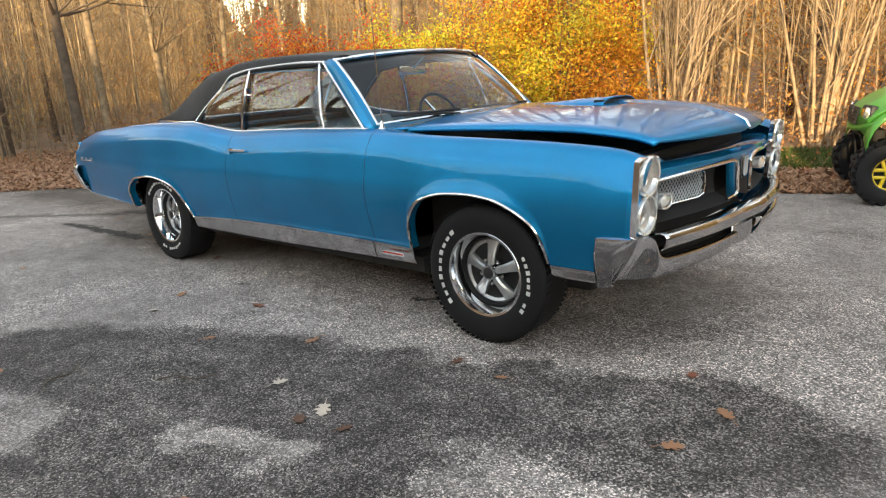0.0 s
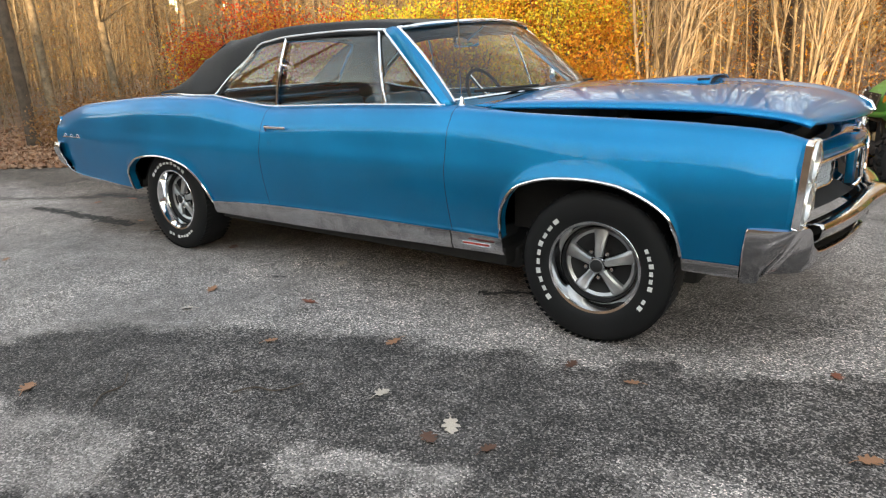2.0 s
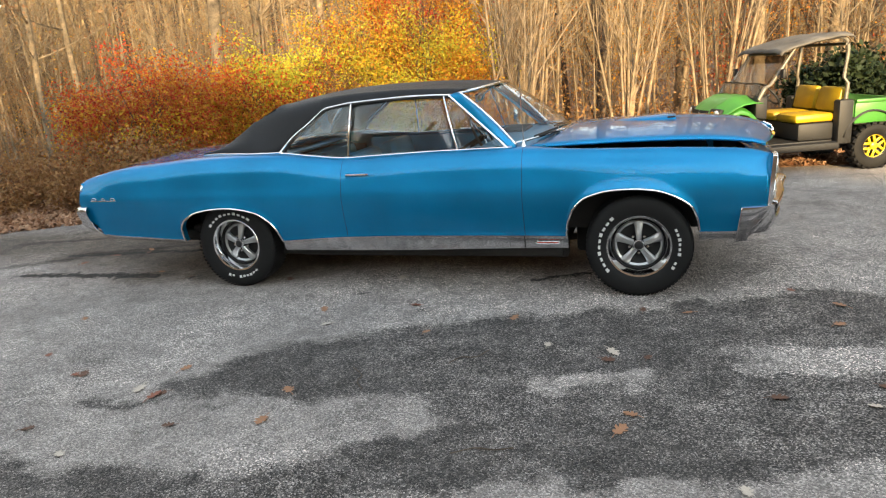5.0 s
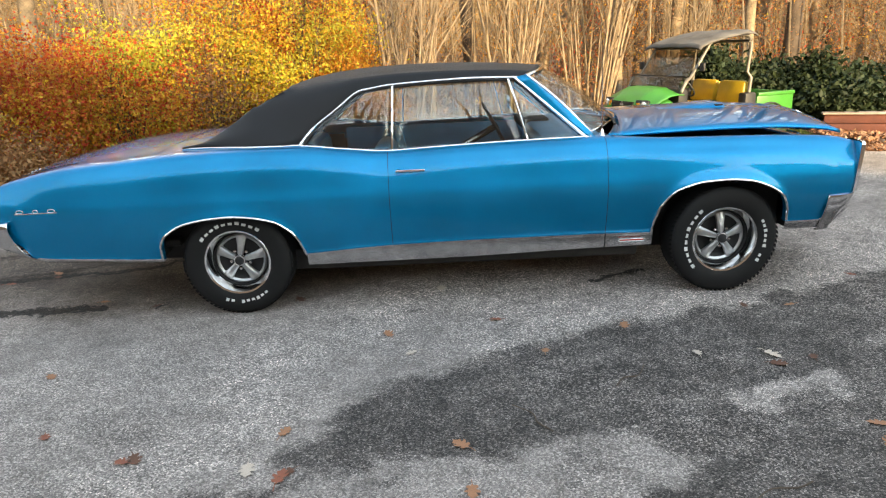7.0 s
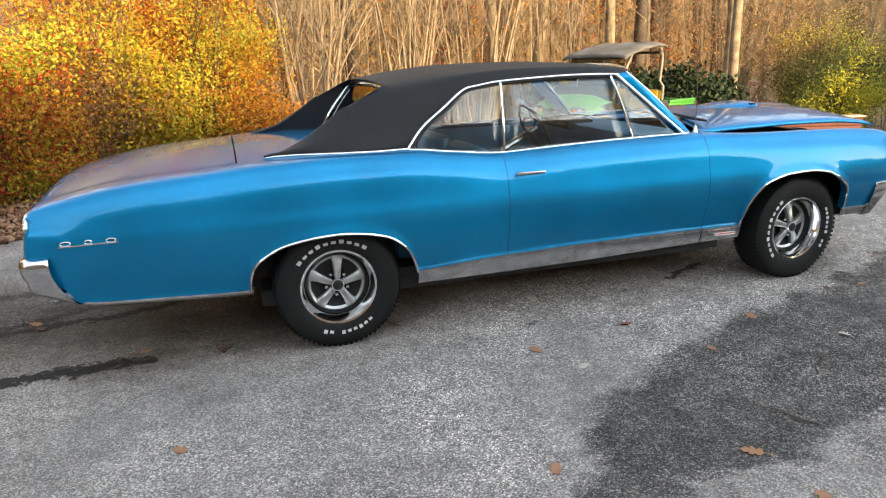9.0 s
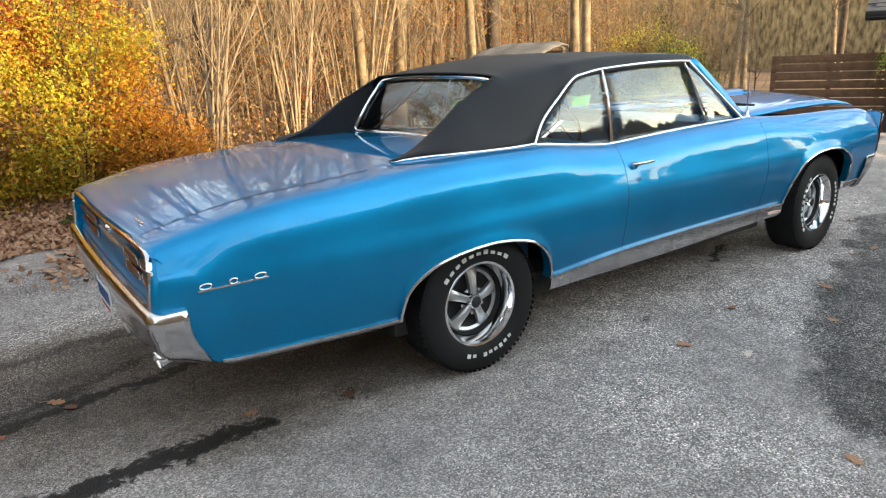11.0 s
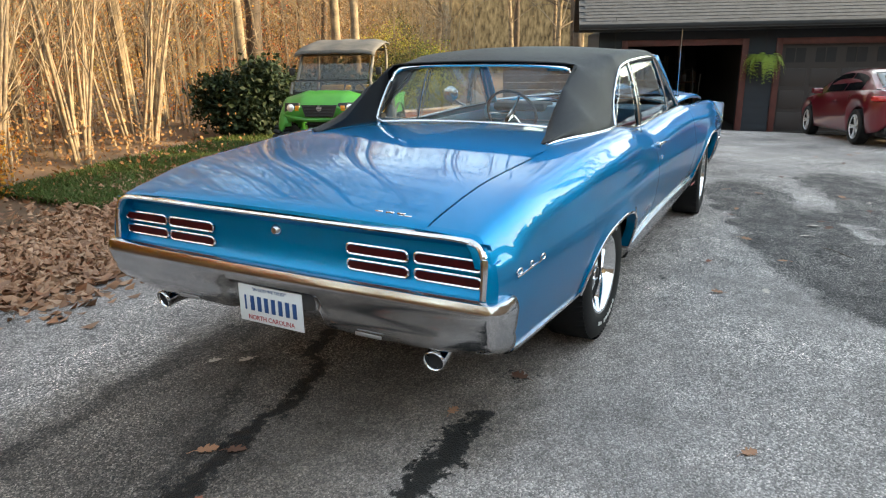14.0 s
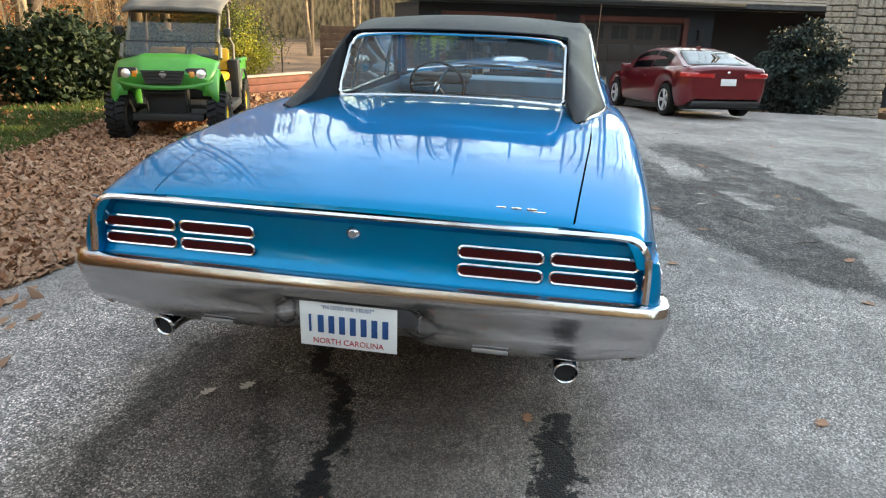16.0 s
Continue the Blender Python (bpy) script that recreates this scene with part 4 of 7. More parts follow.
ctrl = [roof_column(*c) for c in COLS]
lines = [spline([c[k] for c in ctrl], 40) for k in range(5)]
rows = [spline([lines[k][i] for k in range(5)], 22) for i in range(40)]
full = [[Vector((p.x, -p.y, p.z)) for p in row[::-1]] + [Vector(p) for p in row[1:]] for row in rows]


def sail_column(c, r, e):
    c, r, e = Vector(c), Vector(r), Vector(e)
    b = (r + e) / 2
    b.y += .022
    b.z += .016
    return spline([c, r, b, e], 12)


sails = [sail_column(*c) for c in SAIL[1:]]
sails = [list(rows[-1][10:])] + sails
lines = [spline([c[k] for c in sails], 34) for k in range(12)]
g = Geo().grid(full)
sail = [[Vector((p[i].x, -p[i].y, p[i].z)) for p in lines] for i in range(34)]
g.grid(sail)
g.grid([[Vector((v.x, -v.y, v.z)) for v in row] for row in sail], flip=True)
roof = part("vinyl_roof", g, vinyl, coupe, "black vinyl roof covering", weld=.004, angle=75)
bm = bmesh.new()
bm.from_mesh(roof.data)
for _ in range(24):
    bmesh.ops.smooth_vert(bm, verts=[v for v in bm.verts if not v.is_boundary and -1.32 < v.co.x < -.72 and v.co.z > 1.03], factor=.5, use_axis_x=True, use_axis_y=True, use_axis_z=True)
bm.to_mesh(roof.data)
bm.free()
sk = roof.modifiers.new("thickness", "SOLIDIFY")
sk.thickness, sk.offset = .006, 0.0
# bright trim along the drip rail, round the quarter window and along the sail's foot
rail = [(.31, -.664, 1.330), (.10, -.671, 1.338), (-.115, -.672, 1.338), (-.45, -.672, 1.325), (-.60, -.674, 1.307), (-.687, -.680, 1.287), (-.80, -.694, 1.205), (-.94, -.727, 1.105), (-1.03, -.768, 1.010)]
both("drip_rail", Geo().tube(spline(rail, 60), .0075, 8), chrome, coupe)
foot = [(-1.03, -.772, 1.006), (-1.2, -.772, 1.004), (-1.44, -.742, 1.006), (-1.60, -.698, 1.006), (-1.76, -.660, 1.000)]
both("sail_moulding", Geo().tube(spline(foot, 30), .007, 8), chrome, coupe)
both("belt_moulding", Geo().tube([(x, -(y_in(x) + .006), z_top(x) + .006) for x in np.linspace(-1.03, .69, 40)], .009, 8, flat=.8), chrome, coupe)
hdr = [(.32, -.655, 1.338), (.42, -.48, 1.358), (.49, -.22, 1.372), (.505, 0, 1.375), (.49, .22, 1.372), (.42, .48, 1.358), (.32, .655, 1.338)]
part("windscreen_moulding", Geo().tube(spline(hdr, 40), .011, 8), chrome, coupe)
# backlight, set deep between the two sails
def back_pt(u, v):
    """u from side to side, v from base to header."""
    a = abs(u)
    base = Vector((-1.205 - .075 * a ** 2, .572 * u, 1.016 - .010 * a ** 4))
    top = Vector((-1.060 - .012 * a ** 2, .556 * u, 1.322 - .030 * a ** 4))
    p = base.lerp(top, v)
    p.x -= .018 * math.sin(math.pi * v)
    return p


part("rear_window", Geo().grid([[back_pt(-1 + 2 * j / 24, i / 10) for j in range(25)] for i in range(11)]), glass, coupe, "steep rear window glass")
ring = [back_pt(u, 0) for u in np.linspace(-.93, .93, 25)] + [back_pt(.985, .03), back_pt(1, .10)] + [back_pt(1, v) for v in np.linspace(.2, .85, 8)] + [back_pt(.99, .94), back_pt(.95, .99)]
ring += [back_pt(u, 1) for u in np.linspace(.90, -.90, 25)] + [back_pt(-.95, .99), back_pt(-.99, .94)] + [back_pt(-1, v) for v in np.linspace(.85, .2, 8)] + [back_pt(-1, .10), back_pt(-.985, .03), back_pt(-.93, 0)]
part("rear_window_trim", Geo().tube([p + Vector((-.012, 0, .002)) for p in ring], .0125, 8, caps=False), chrome, coupe)
head = [[back_pt(u, 1) + Vector((.03, 0, .0)) for u in np.linspace(-1.02, 1.02, 21)], [back_pt(u, 1) + Vector((-.010, 0, .022 - .004 * abs(u))) for u in np.linspace(-1.02, 1.02, 21)]]
part("window_header", Geo().grid(head), vinyl, coupe)
inner = []
for p in spline([c[0] for c in SAIL], 24):
    low = 1.016 + max(0, (p.x + 1.285) / .225) * .30
    inner.append([(p.x, -p.y, p.z), (p.x, -(p.y + .004), min(p.z - .002, low) * .5 + p.z * .5), (p.x, -(p.y + .006), min(p.z - .002, low) - .03)])
both("sail_inner", Geo().grid(inner), vinyl, coupe)
# windscreen
def screen_pt(u, v):
    """u from side to side, v from base to header."""
    a = abs(u)
    base = Vector((.985 - .30 * a ** 2.1, .705 * u, 1.028 - .040 * a ** 2))
    top = Vector((.500 - .185 * a ** 2.2, .640 * u, 1.368 - .032 * a ** 2))
    p = base.lerp(top, v)
    p.z += .012 * math.sin(math.pi * v)
    p.x += .010 * math.sin(math.pi * v)
    return p


part("windscreen", Geo().grid([[screen_pt(-1 + 2 * j / 28, i / 12) for j in range(29)] for i in range(13)]), glass, coupe, "curved windscreen glass")
part("windscreen_base_trim", Geo().tube([screen_pt(-1 + 2 * j / 40, .005) + Vector((.004, 0, .004)) for j in range(41)], .008, 6), chrome, coupe)
g = Geo()
rows = []
for v in np.linspace(-.04, 1.0, 12):
    p = screen_pt(-1, v)
    o = Vector((.66 - .41 * v, -(.768 - .104 * v), .975 + .358 * v))
    m1 = (p + o) / 2 + Vector((.028, -.020, .010))
    rows.append([p, p + Vector((.012, -.008, .006)), m1, o + Vector((.02, -.006, .004)), o, o + Vector((-.01, .03, -.01))])
both("windscreen_pillar", Geo().grid(rows), paint, coupe, solid=.008)
both("pillar_trim", Geo().tube([screen_pt(-1, v) + Vector((.012, -.008, .008)) for v in np.linspace(-.02, 1, 12)], .008, 6), chrome, coupe)
both("vent_pillar_trim", Geo().tube([(.66 - .41 * v + .004, -(.772 - .104 * v), .972 + .358 * v) for v in np.linspace(0, 1, 8)], .010, 6), chrome, coupe)


def pane_y(z):
    u = (z - .955) / .37
    return .760 - .100 * (.42 * u + .58 * u * u)


def pane(poly):
    """Side glass that curves inward towards the roof."""
    lo, hi = min(z for x, z in poly), max(z for x, z in poly)
    edges = list(zip(poly, poly[1:] + poly[:1]))
    rows = []
    for z in np.linspace(lo + .0005, hi - .0005, 15):
        cut = [x0 + (x1 - x0) * (z - z0) / (z1 - z0) for (x0, z0), (x1, z1) in edges if (z0 - z) * (z1 - z) < 0]
        rows.append([(min(cut) + (max(cut) - min(cut)) * k / 8, -pane_y(z), z) for k in range(9)])
    return Geo().grid(rows)


def bar(pts, r=.009, off=.006):
    (x0, z0), (x1, z1) = pts
    return Geo().tube([(x0 + (x1 - x0) * k / 10, -(pane_y(z0 + (z1 - z0) * k / 10) + off), z0 + (z1 - z0) * k / 10) for k in range(11)], r, 8)


both("door_glass", pane([(-.478, .950), (.305, .972), (.205, 1.325), (-.462, 1.318)]), glass, coupe, solid=.004)
both("quarter_glass", pane([(-.50, .950), (-.480, 1.316), (-.60, 1.300), (-.68, 1.280), (-.78, 1.205), (-.92, 1.10), (-1.01, 1.005), (-.80, .972)]), glass, coupe, solid=.004)
both("vent_glass", pane([(.325, .975), (.625, .975), (.255, 1.318), (.228, 1.318)]), glass, coupe, solid=.004)
both("window_divider", bar([(-.490, .950), (-.470, 1.322)], .008), chrome, coupe)
both("vent_divider", bar([(.316, .970), (.216, 1.325)], .008), chrome, coupe)
both("window_seal", Geo().tube([p + Vector((.012 if p.x < -.72 else 0, .006, -.013)) for p in spline(rail, 60)], .011, 6), black, coupe)

# ---- trim pieces on the doors ----
for s in (-1, 1):
    y = side_y(-.40, .842)
    h = part("door_handle", Geo().box(-.470, -.300, s * (y + .016) - .007, s * (y + .016) + .007, .839, .852, .004), chrome, coupe, "chrome door handle")
    g = Geo().lathe([(0, .020), (.014, .020), (.017, .012), (.019, -.02)], 16, pose(-.452, s * y, .840, 90 * s, 0, 0))
    part("handle_button", g, chrome, h)
    y = side_y(-.43, .765)
    part("door_lock", Geo().lathe([(0, .006), (.009, .006), (.012, 0), (.012, -.01)], 14, pose(-.428, s * y, .765, 90 * s, 0, 0)), chrome, coupe)
g = Geo().lathe([(.0, .045), (.006, .045), (.010, .030), (.014, .012), (.020, .004), (.022, -.01)], 14, pose(.762, -.742, .972))
ant = part("antenna", g, chrome, coupe)
part("antenna_rod", Geo().tube([(.762, -.742, 1.0), (.756, -.744, 1.27), (.750, -.747, 1.52)], [.0034, .0030, .0026], 6), chrome, ant)
g = Geo().lathe([(0, .012), (.045, .010), (.060, .002), (.062, -.01), (.05, -.03), (.02, -.04), (0, -.042)], 24, pose(.36, .965, 1.055, 0, -90, 12))
mir = part("door_mirror", g, chrome, coupe, "round chrome door mirror")
part("mirror_stem", Geo().tube([(.42, .86, .955), (.40, .93, .99), (.385, .955, 1.02)], .012, 8), chrome, mir)

# ---- cabin ----
g = Geo()
g.box(-1.55, .85, -.76, .76, .32, .36)
part("cabin_floor", g, black, coupe)
g = Geo()
g.box(.42, .80, -.70, .70, .86, .975, .03)
g.box(.46, .80, -.70, .70, .70, .86, .02)
dash = part("dashboard", g, blue_vinyl, coupe, "blue padded dashboard")
part("instrument_hood", Geo().box(.38, .60, .16, .60, .93, 1.0, .03), black, dash)
for s in (-1, 1):
    seat = part("front_seat", Geo().box(-.45, .10, s * .36 - .27, s * .36 + .27, .36, .56, .06), blue_vinyl, coupe, "blue vinyl bucket seat")
    part("seat_back", Geo().box(-.13, .0, -.27, .27, 0, .52, .055, pose(-.40, s * .36, .46, 0, -12, 0)), blue_vinyl, seat)
    part("door_card", Geo().box(-.95, .70, s * .735 - .012, s * .735 + .012, .38, .93, .01), blue_vinyl, coupe)
rs = part("rear_seat", Geo().box(-1.10, -.68, -.66, .66, .36, .58, .06), blue_vinyl, coupe, "blue vinyl rear bench")
part("seat_back", Geo().box(-1.20, -1.05, -.66, .66, .50, .92, .06), blue_vinyl, rs)
part("parcel_shelf", Geo().box(-1.30, -1.10, -.60, .60, .945, .965, .008), blue_vinyl, coupe)
m = pose(.22, .36, .93, 0, 62, 0)
sw = part("steering_wheel", Geo().tube([m @ Vector((.195 * math.cos(a), .195 * math.sin(a), 0)) for a in np.linspace(0, 2 * math.pi, 41)], .011, 8, caps=False), black, coupe)
g = Geo()
for a in (90, 210, 330):
    g.tube([m @ Vector((0, 0, 0)), m @ Vector((.19 * math.cos(radians(a)), .19 * math.sin(radians(a)), 0))], .010, 6)
g.tube([m @ Vector((0, 0, .02)), m @ Vector((0, 0, -.30))], .025, 10)
part("wheel_spokes", g, chrome, sw)
rm = part("rear_view_mirror", Geo().box(-.012, .012, -.12, .12, -.03, .03, .010, pose(.30, 0, 1.27)), chrome, coupe)
part("mirror_bracket", Geo().tube([(.31, 0, 1.28), (.42, 0, 1.355)], .007, 6), chrome, rm)

# ---- wheels ----
TYRE = [(.170, -.085), (.192, -.100), (.225, -.112), (.268, -.114), (.300, -.108), (.318, -.098), (.327, -.085), (.331, -.05), (.3325, 0), (.331, .05), (.327, .085), (.318, .098), (.300, .108), (.268, .114), (.225, .112), (.196, .101), (.190, .096)]


def rally_wheel():
    """A wheel about its own centre; +z looks out of the car."""
    w = part("wheel", Geo().lathe([(.166, .04), (.16, .012), (.125, -.004), (.09, -.012), (.05, -.005), (0, -.005)], 40), black, None, "five-spoke rally wheel with trim ring")
    tyre = part("tyre", Geo().lathe(TYRE, 72), rubber, w, "black tyre with raised white lettering")
    g = Geo()
    for k in range(72):
        a0 = 2 * math.pi * k / 72
        for z, sk in ((-.078, .04), (-.026, -.03), (.026, .03), (.078, -.04)):
            p = [Vector((.3300 * math.cos(a), .3300 * math.sin(a), zz)) for a, zz in ((a0, z - .022), (a0 + .05, z - .022), (a0 + .05 + sk, z + .022), (a0 + sk, z + .022))]
            q = [Vector((v.x / .3300 * .326, v.y / .3300 * .326, v.z)) for v in p]
            g.add(p + q, [(0, 1, 2, 3), (0, 4, 5, 1), (1, 5, 6, 2), (2, 6, 7, 3), (3, 7, 4, 0)])
    part("tread", g, rubber, w, smooth=False)
    w_ = w
    # raised letters stand as plain blocks of their size
    def glyph(a, w, r0, r1):
        g = Geo()

        def block(a0, a1, q0, q1):
            v = []
            for z in (.1125, .1165):
                for aa, rr in ((a0, q0), (a1, q0), (a1, q1), (a0, q1)):
                    v.append((rr * math.cos(aa), rr * math.sin(aa), z - .0006 * abs(rr - .25) * 30))
            g.add(v, [(4, 5, 6, 7), (0, 1, 5, 4), (1, 2, 6, 5), (2, 3, 7, 6), (3, 0, 4, 7)])
        block(a, a + w, r0, r1)
        part("raised_letter", g, white_letter, w_, smooth=False)
    for start, n, step in ((radians(129), 10, 9.6), (radians(-36), 9, 7.4)):
        for k in range(n):
            if n == 9 and k == 2:
                continue
            glyph(start + k * radians(step), radians(step * .58), .238, .252 if k % 3 else .257)
    RIM = [(.185, -.09), (.190, .070), (.196, .098), (.190, .104), (.180, .101), (.176, .090), (.170, .075), (.163, .050), (.160, .03)]
    rim = part("rim", Geo().lathe([(r * 1.05, z) for r, z in RIM], 56), ring_chrome, w, "polished trim ring")
    g = Geo()
    for k in range(5):
        a = 2 * math.pi * k / 5 + .31
        rowsp = []
        for r, hw, z in ((.036, .017, .052), (.06, .018, .050), (.09, .021, .042), (.125, .027, .032), (.151, .037, .022)):
            rowsp.append([(r * math.cos(a) - t * math.sin(a), r * math.sin(a) + t * math.cos(a), zz) for t, zz in ((-hw, z - .03), (-hw, z - .008), (-hw * .55, z), (hw * .55, z), (hw, z - .008), (hw, z - .03))])
        g.grid(rowsp)
    g.lathe([(.158, .014), (.148, .022), (.135, .014)], 40)
    part("spokes", g, argent, w, "silver five-spoke wheel centre")
    g = Geo().lathe([(.036, .02), (.036, .060), (.033, .066), (.024, .067), (.022, .062), (0, .062)], 28)
    cap = part("centre_cap", g, chrome, w)
    part("cap_disc", Geo().lathe([(.027, .0675), (.024, .0695), (0, .0695)], 24), black, cap)
    for k in range(5):
        a = 2 * math.pi * k / 5 + .31 + math.pi / 5
        part("lug_nut", Geo().lathe([(0, .04), (.009, .038), (.011, .030), (.012, 0)], 6, pose(.060 * math.cos(a), .060 * math.sin(a), 0)), chrome, w)
    return w


wheel = rally_wheel()
for i, (x, s, turn, spin) in enumerate(((1.485, -1, 3, 0), (-1.460, -1, 0, -77), (1.485, 1, 3, 50), (-1.460, 1, 0, 110))):
    m = Matrix.Translation((x, s * .765, .331)) @ Euler((0, 0, radians(turn))).to_matrix().to_4x4() @ Euler((radians(90 if s < 0 else -90), 0, 0)).to_matrix().to_4x4() @ Euler((0, 0, radians(spin))).to_matrix().to_4x4()
    if i == 0:
        wheel.matrix_basis = m
        w = wheel
    else:
        w = copy_thing(wheel, m)
    w.parent = coupe
coupe.location = (0, .012, 0)

# ---- woods ----
bark_tan = material("pale bark", (.125, .094, .062), rough=.9, var=.45, scale=5, fine=40, bump=.8, alt=(.24, .18, .115))
bark_dark = material("dark bark", (.085, .062, .045), rough=.95, var=.45, scale=6, fine=40, bump=.8)
bark_smooth = material("smooth peeling bark", (.165, .120, .076), rough=.75, var=.34, scale=7, fine=35, bump=.3, alt=(.27, .20, .13))
leaf_red = leaf_material("red autumn leaves", [(.36, .03, .022), (.50, .06, .025), (.56, .13, .025), (.28, .02, .02), (.52, .18, .03)])
leaf_orange = leaf_material("orange autumn leaves", [(.58, .21, .03), (.54, .28, .035), (.48, .13, .025), (.58, .33, .04), (.32, .14, .025)])
leaf_yellow = leaf_material("yellow autumn leaves", [(.68, .47, .03), (.60, .29, .03), (.58, .43, .035), (.34, .31, .04), (.68, .40, .03), (.54, .19, .03), (.30, .20, .04)])
leaf_rust = leaf_material("rusty oak leaves", [(.22, .115, .058), (.27, .155, .08), (.16, .08, .04), (.29, .185, .10), (.25, .09, .045)], .3)
leaf_lime = leaf_material("yellow-green leaves", [(.40, .40, .05), (.55, .48, .05), (.24, .28, .04), (.62, .52, .05)])
leaf_brown = leaf_material("dry brown leaves", [(.26, .13, .05), (.34, .18, .07), (.18, .08, .035), (.38, .23, .10), (.28, .11, .04)], .2)
leaf_gold = leaf_material("tawny dead leaves", [(.25, .16, .07), (.29, .19, .08), (.17, .105, .045), (.30, .16, .055), (.21, .15, .075)], .3)
leaf_litter = leaf_material("fallen leaf litter", [(.27, .14, .078), (.36, .20, .115), (.17, .082, .048), (.44, .28, .18), (.29, .125, .062)], .05)
leaf_green = leaf_material("dark evergreen leaves", [(.018, .028, .012), (.025, .040, .016), (.012, .020, .008), (.038, .056, .024)], .15)
leaf_olive = leaf_material("olive leaves", [(.06, .065, .02), (.10, .09, .028), (.04, .045, .014), (.14, .115, .035)])
leaf_laurel = leaf_material("blue-grey laurel leaves", [(.022, .032, .028), (.034, .048, .042), (.014, .022, .018), (.055, .072, .062)], .1)
leaf_fern = leaf_material("fern green", [(.24, .33, .055), (.33, .42, .085), (.16, .24, .04)], .35)
leaf_grass = leaf_material("autumn grass", [(.060, .098, .022), (.088, .13, .03), (.135, .135, .05)], .3)
fallen = [material("fallen leaf russet", (.24, .080, .045), rough=.7, var=.3, scale=40), material("fallen leaf tan", (.31, .15, .078), rough=.7, var=.3, scale=40), material("fallen leaf pale", (.50, .42, .35), rough=.7, var=.25, scale=40),
          material("fallen leaf dark", (.11, .05, .03), rough=.75, var=.3, scale=40)]


def quads(name, centres, size, mat, rng, parent=None, up=0.0, aspect=.6, bend=.25):
    """Many small bent leaves as one mesh: centres (n, 3), size (n,)."""
    n = len(centres)
    nrm = rng.normal(size=(n, 3))
    nrm[:, 2] += up
    nrm /= np.linalg.norm(nrm, axis=1)[:, None]
    a = np.cross(nrm, rng.normal(size=(n, 3)))
    a /= np.linalg.norm(a, axis=1)[:, None]
    b = np.cross(nrm, a)
    s = np.asarray(size)[:, None]
    c = np.asarray(centres)
    v = np.stack([c - a * s, c + b * s * aspect - nrm * s * bend, c + a * s, c - b * s * aspect - nrm * s * bend], 1).reshape(-1, 3)
    me = bpy.data.meshes.new(name)
    me.vertices.add(4 * n)
    me.vertices.foreach_set("co", v.ravel().astype(np.float32))
    idx = np.arange(4 * n).reshape(n, 4)
    tri = np.concatenate([idx[:, [0, 1, 2]], idx[:, [0, 2, 3]]], 1).ravel()
    me.loops.add(6 * n)
    me.loops.foreach_set("vertex_index", tri.astype(np.int32))
    me.polygons.add(2 * n)
    me.polygons.foreach_set("loop_start", np.arange(0, 6 * n, 3, dtype=np.int32))
    me.update(calc_edges=True)
    me.materials.append(mat)
    ob = new(name, me)
    if parent:
        ob.parent = parent
    return ob


def limb(g, rng, p, d, r, length, depth, tips, wander=.12, sides=7, up=.15, kids=(2, 4), first=.35, twigs=None):
    n = max(4, int(length / .45))
    path, rad = [p.copy()], [r]
    d = d.normalized()
    for i in range(n):
        d = (d + Vector((rng.uniform(-1, 1), rng.uniform(-1, 1), rng.uniform(-.6, .6) + up * .4)) * wander).normalized()
        p = p + d * (length / n)
        path.append(p.copy())
        rad.append(max(.0035, r * (1 - .78 * (i + 1) / n)))
    g.tube(path, rad, max(3, sides), caps=False)
    tips.append(path[-1])
    if depth > 0:
        for _ in range(rng.randint(*kids)):
            k = rng.randint(int(n * first), n - 1)
            tips.append(path[k])
            side = d.cross(Vector((rng.uniform(-1, 1), rng.uniform(-1, 1), rng.uniform(-1, 1)))).normalized()
            nd = (d * rng.uniform(.5, 1.0) + side * rng.uniform(.5, 1.0) + Vector((0, 0, up))).normalized()
            limb(twigs or g, rng, path[k], nd, rad[k] * rng.uniform(.35, .6), length * rng.uniform(.35, .6), depth - 1, tips, wander * 1.2, sides - 2, up, kids, .2)


def forest_tree(seed, tall, r, bark, leaves=None, count=0, low=.3, lean=.05):
    """A tall straight tree, its limbs starting some way up."""
    rng = random.Random(seed)
    tree = thing("tree", "", "tree")
    g, tips = Geo(), []
    d = Vector((rng.uniform(-lean, lean), rng.uniform(-lean, lean), 1))
    n = 14
    path, rad = [], []
    p = Vector((0, 0, -.15))
    for i in range(n + 1):
        path.append(p.copy())
        rad.append(r * (1.25 if i == 0 else 1.05 - .8 * i / n))
        d = (d + Vector((rng.uniform(-1, 1), rng.uniform(-1, 1), 0)) * .03).normalized()
        p = p + d * tall / n
    g.tube(path, rad, 10, caps=False)
    part("trunk", g, bark, tree, angle=60)
    g = Geo()
    for _ in range(15):
        k = rng.randint(int(n * low), n - 1)
        a = rng.uniform(0, 2 * math.pi)
        limb(g, rng, path[k], Vector((math.cos(a), math.sin(a), rng.uniform(.2, .9))), rad[k] * rng.uniform(.25, .45), tall * rng.uniform(.14, .28), 3, tips, .14, 6, .18)
    tagged(part("branchwork", g, bark, tree, angle=60), kind="stuff")
    if leaves and count:
        nr = np.random.default_rng(seed)
        t = np.array([q[:] for q in tips])
        c = t[nr.integers(0, len(t), count)] + nr.normal(size=(count, 3)) * .28
        quads("crown", c, nr.uniform(.03, .06, count), leaves, nr, tree)
    return tree


def place(ob, x, y, scale=1.0, turn=0.0, sink=0.0):
    ob.matrix_basis = Matrix.LocRotScale((x, y, height(x, y) - .04 - sink), Euler((0, 0, turn)), (scale,) * 3)
    return ob


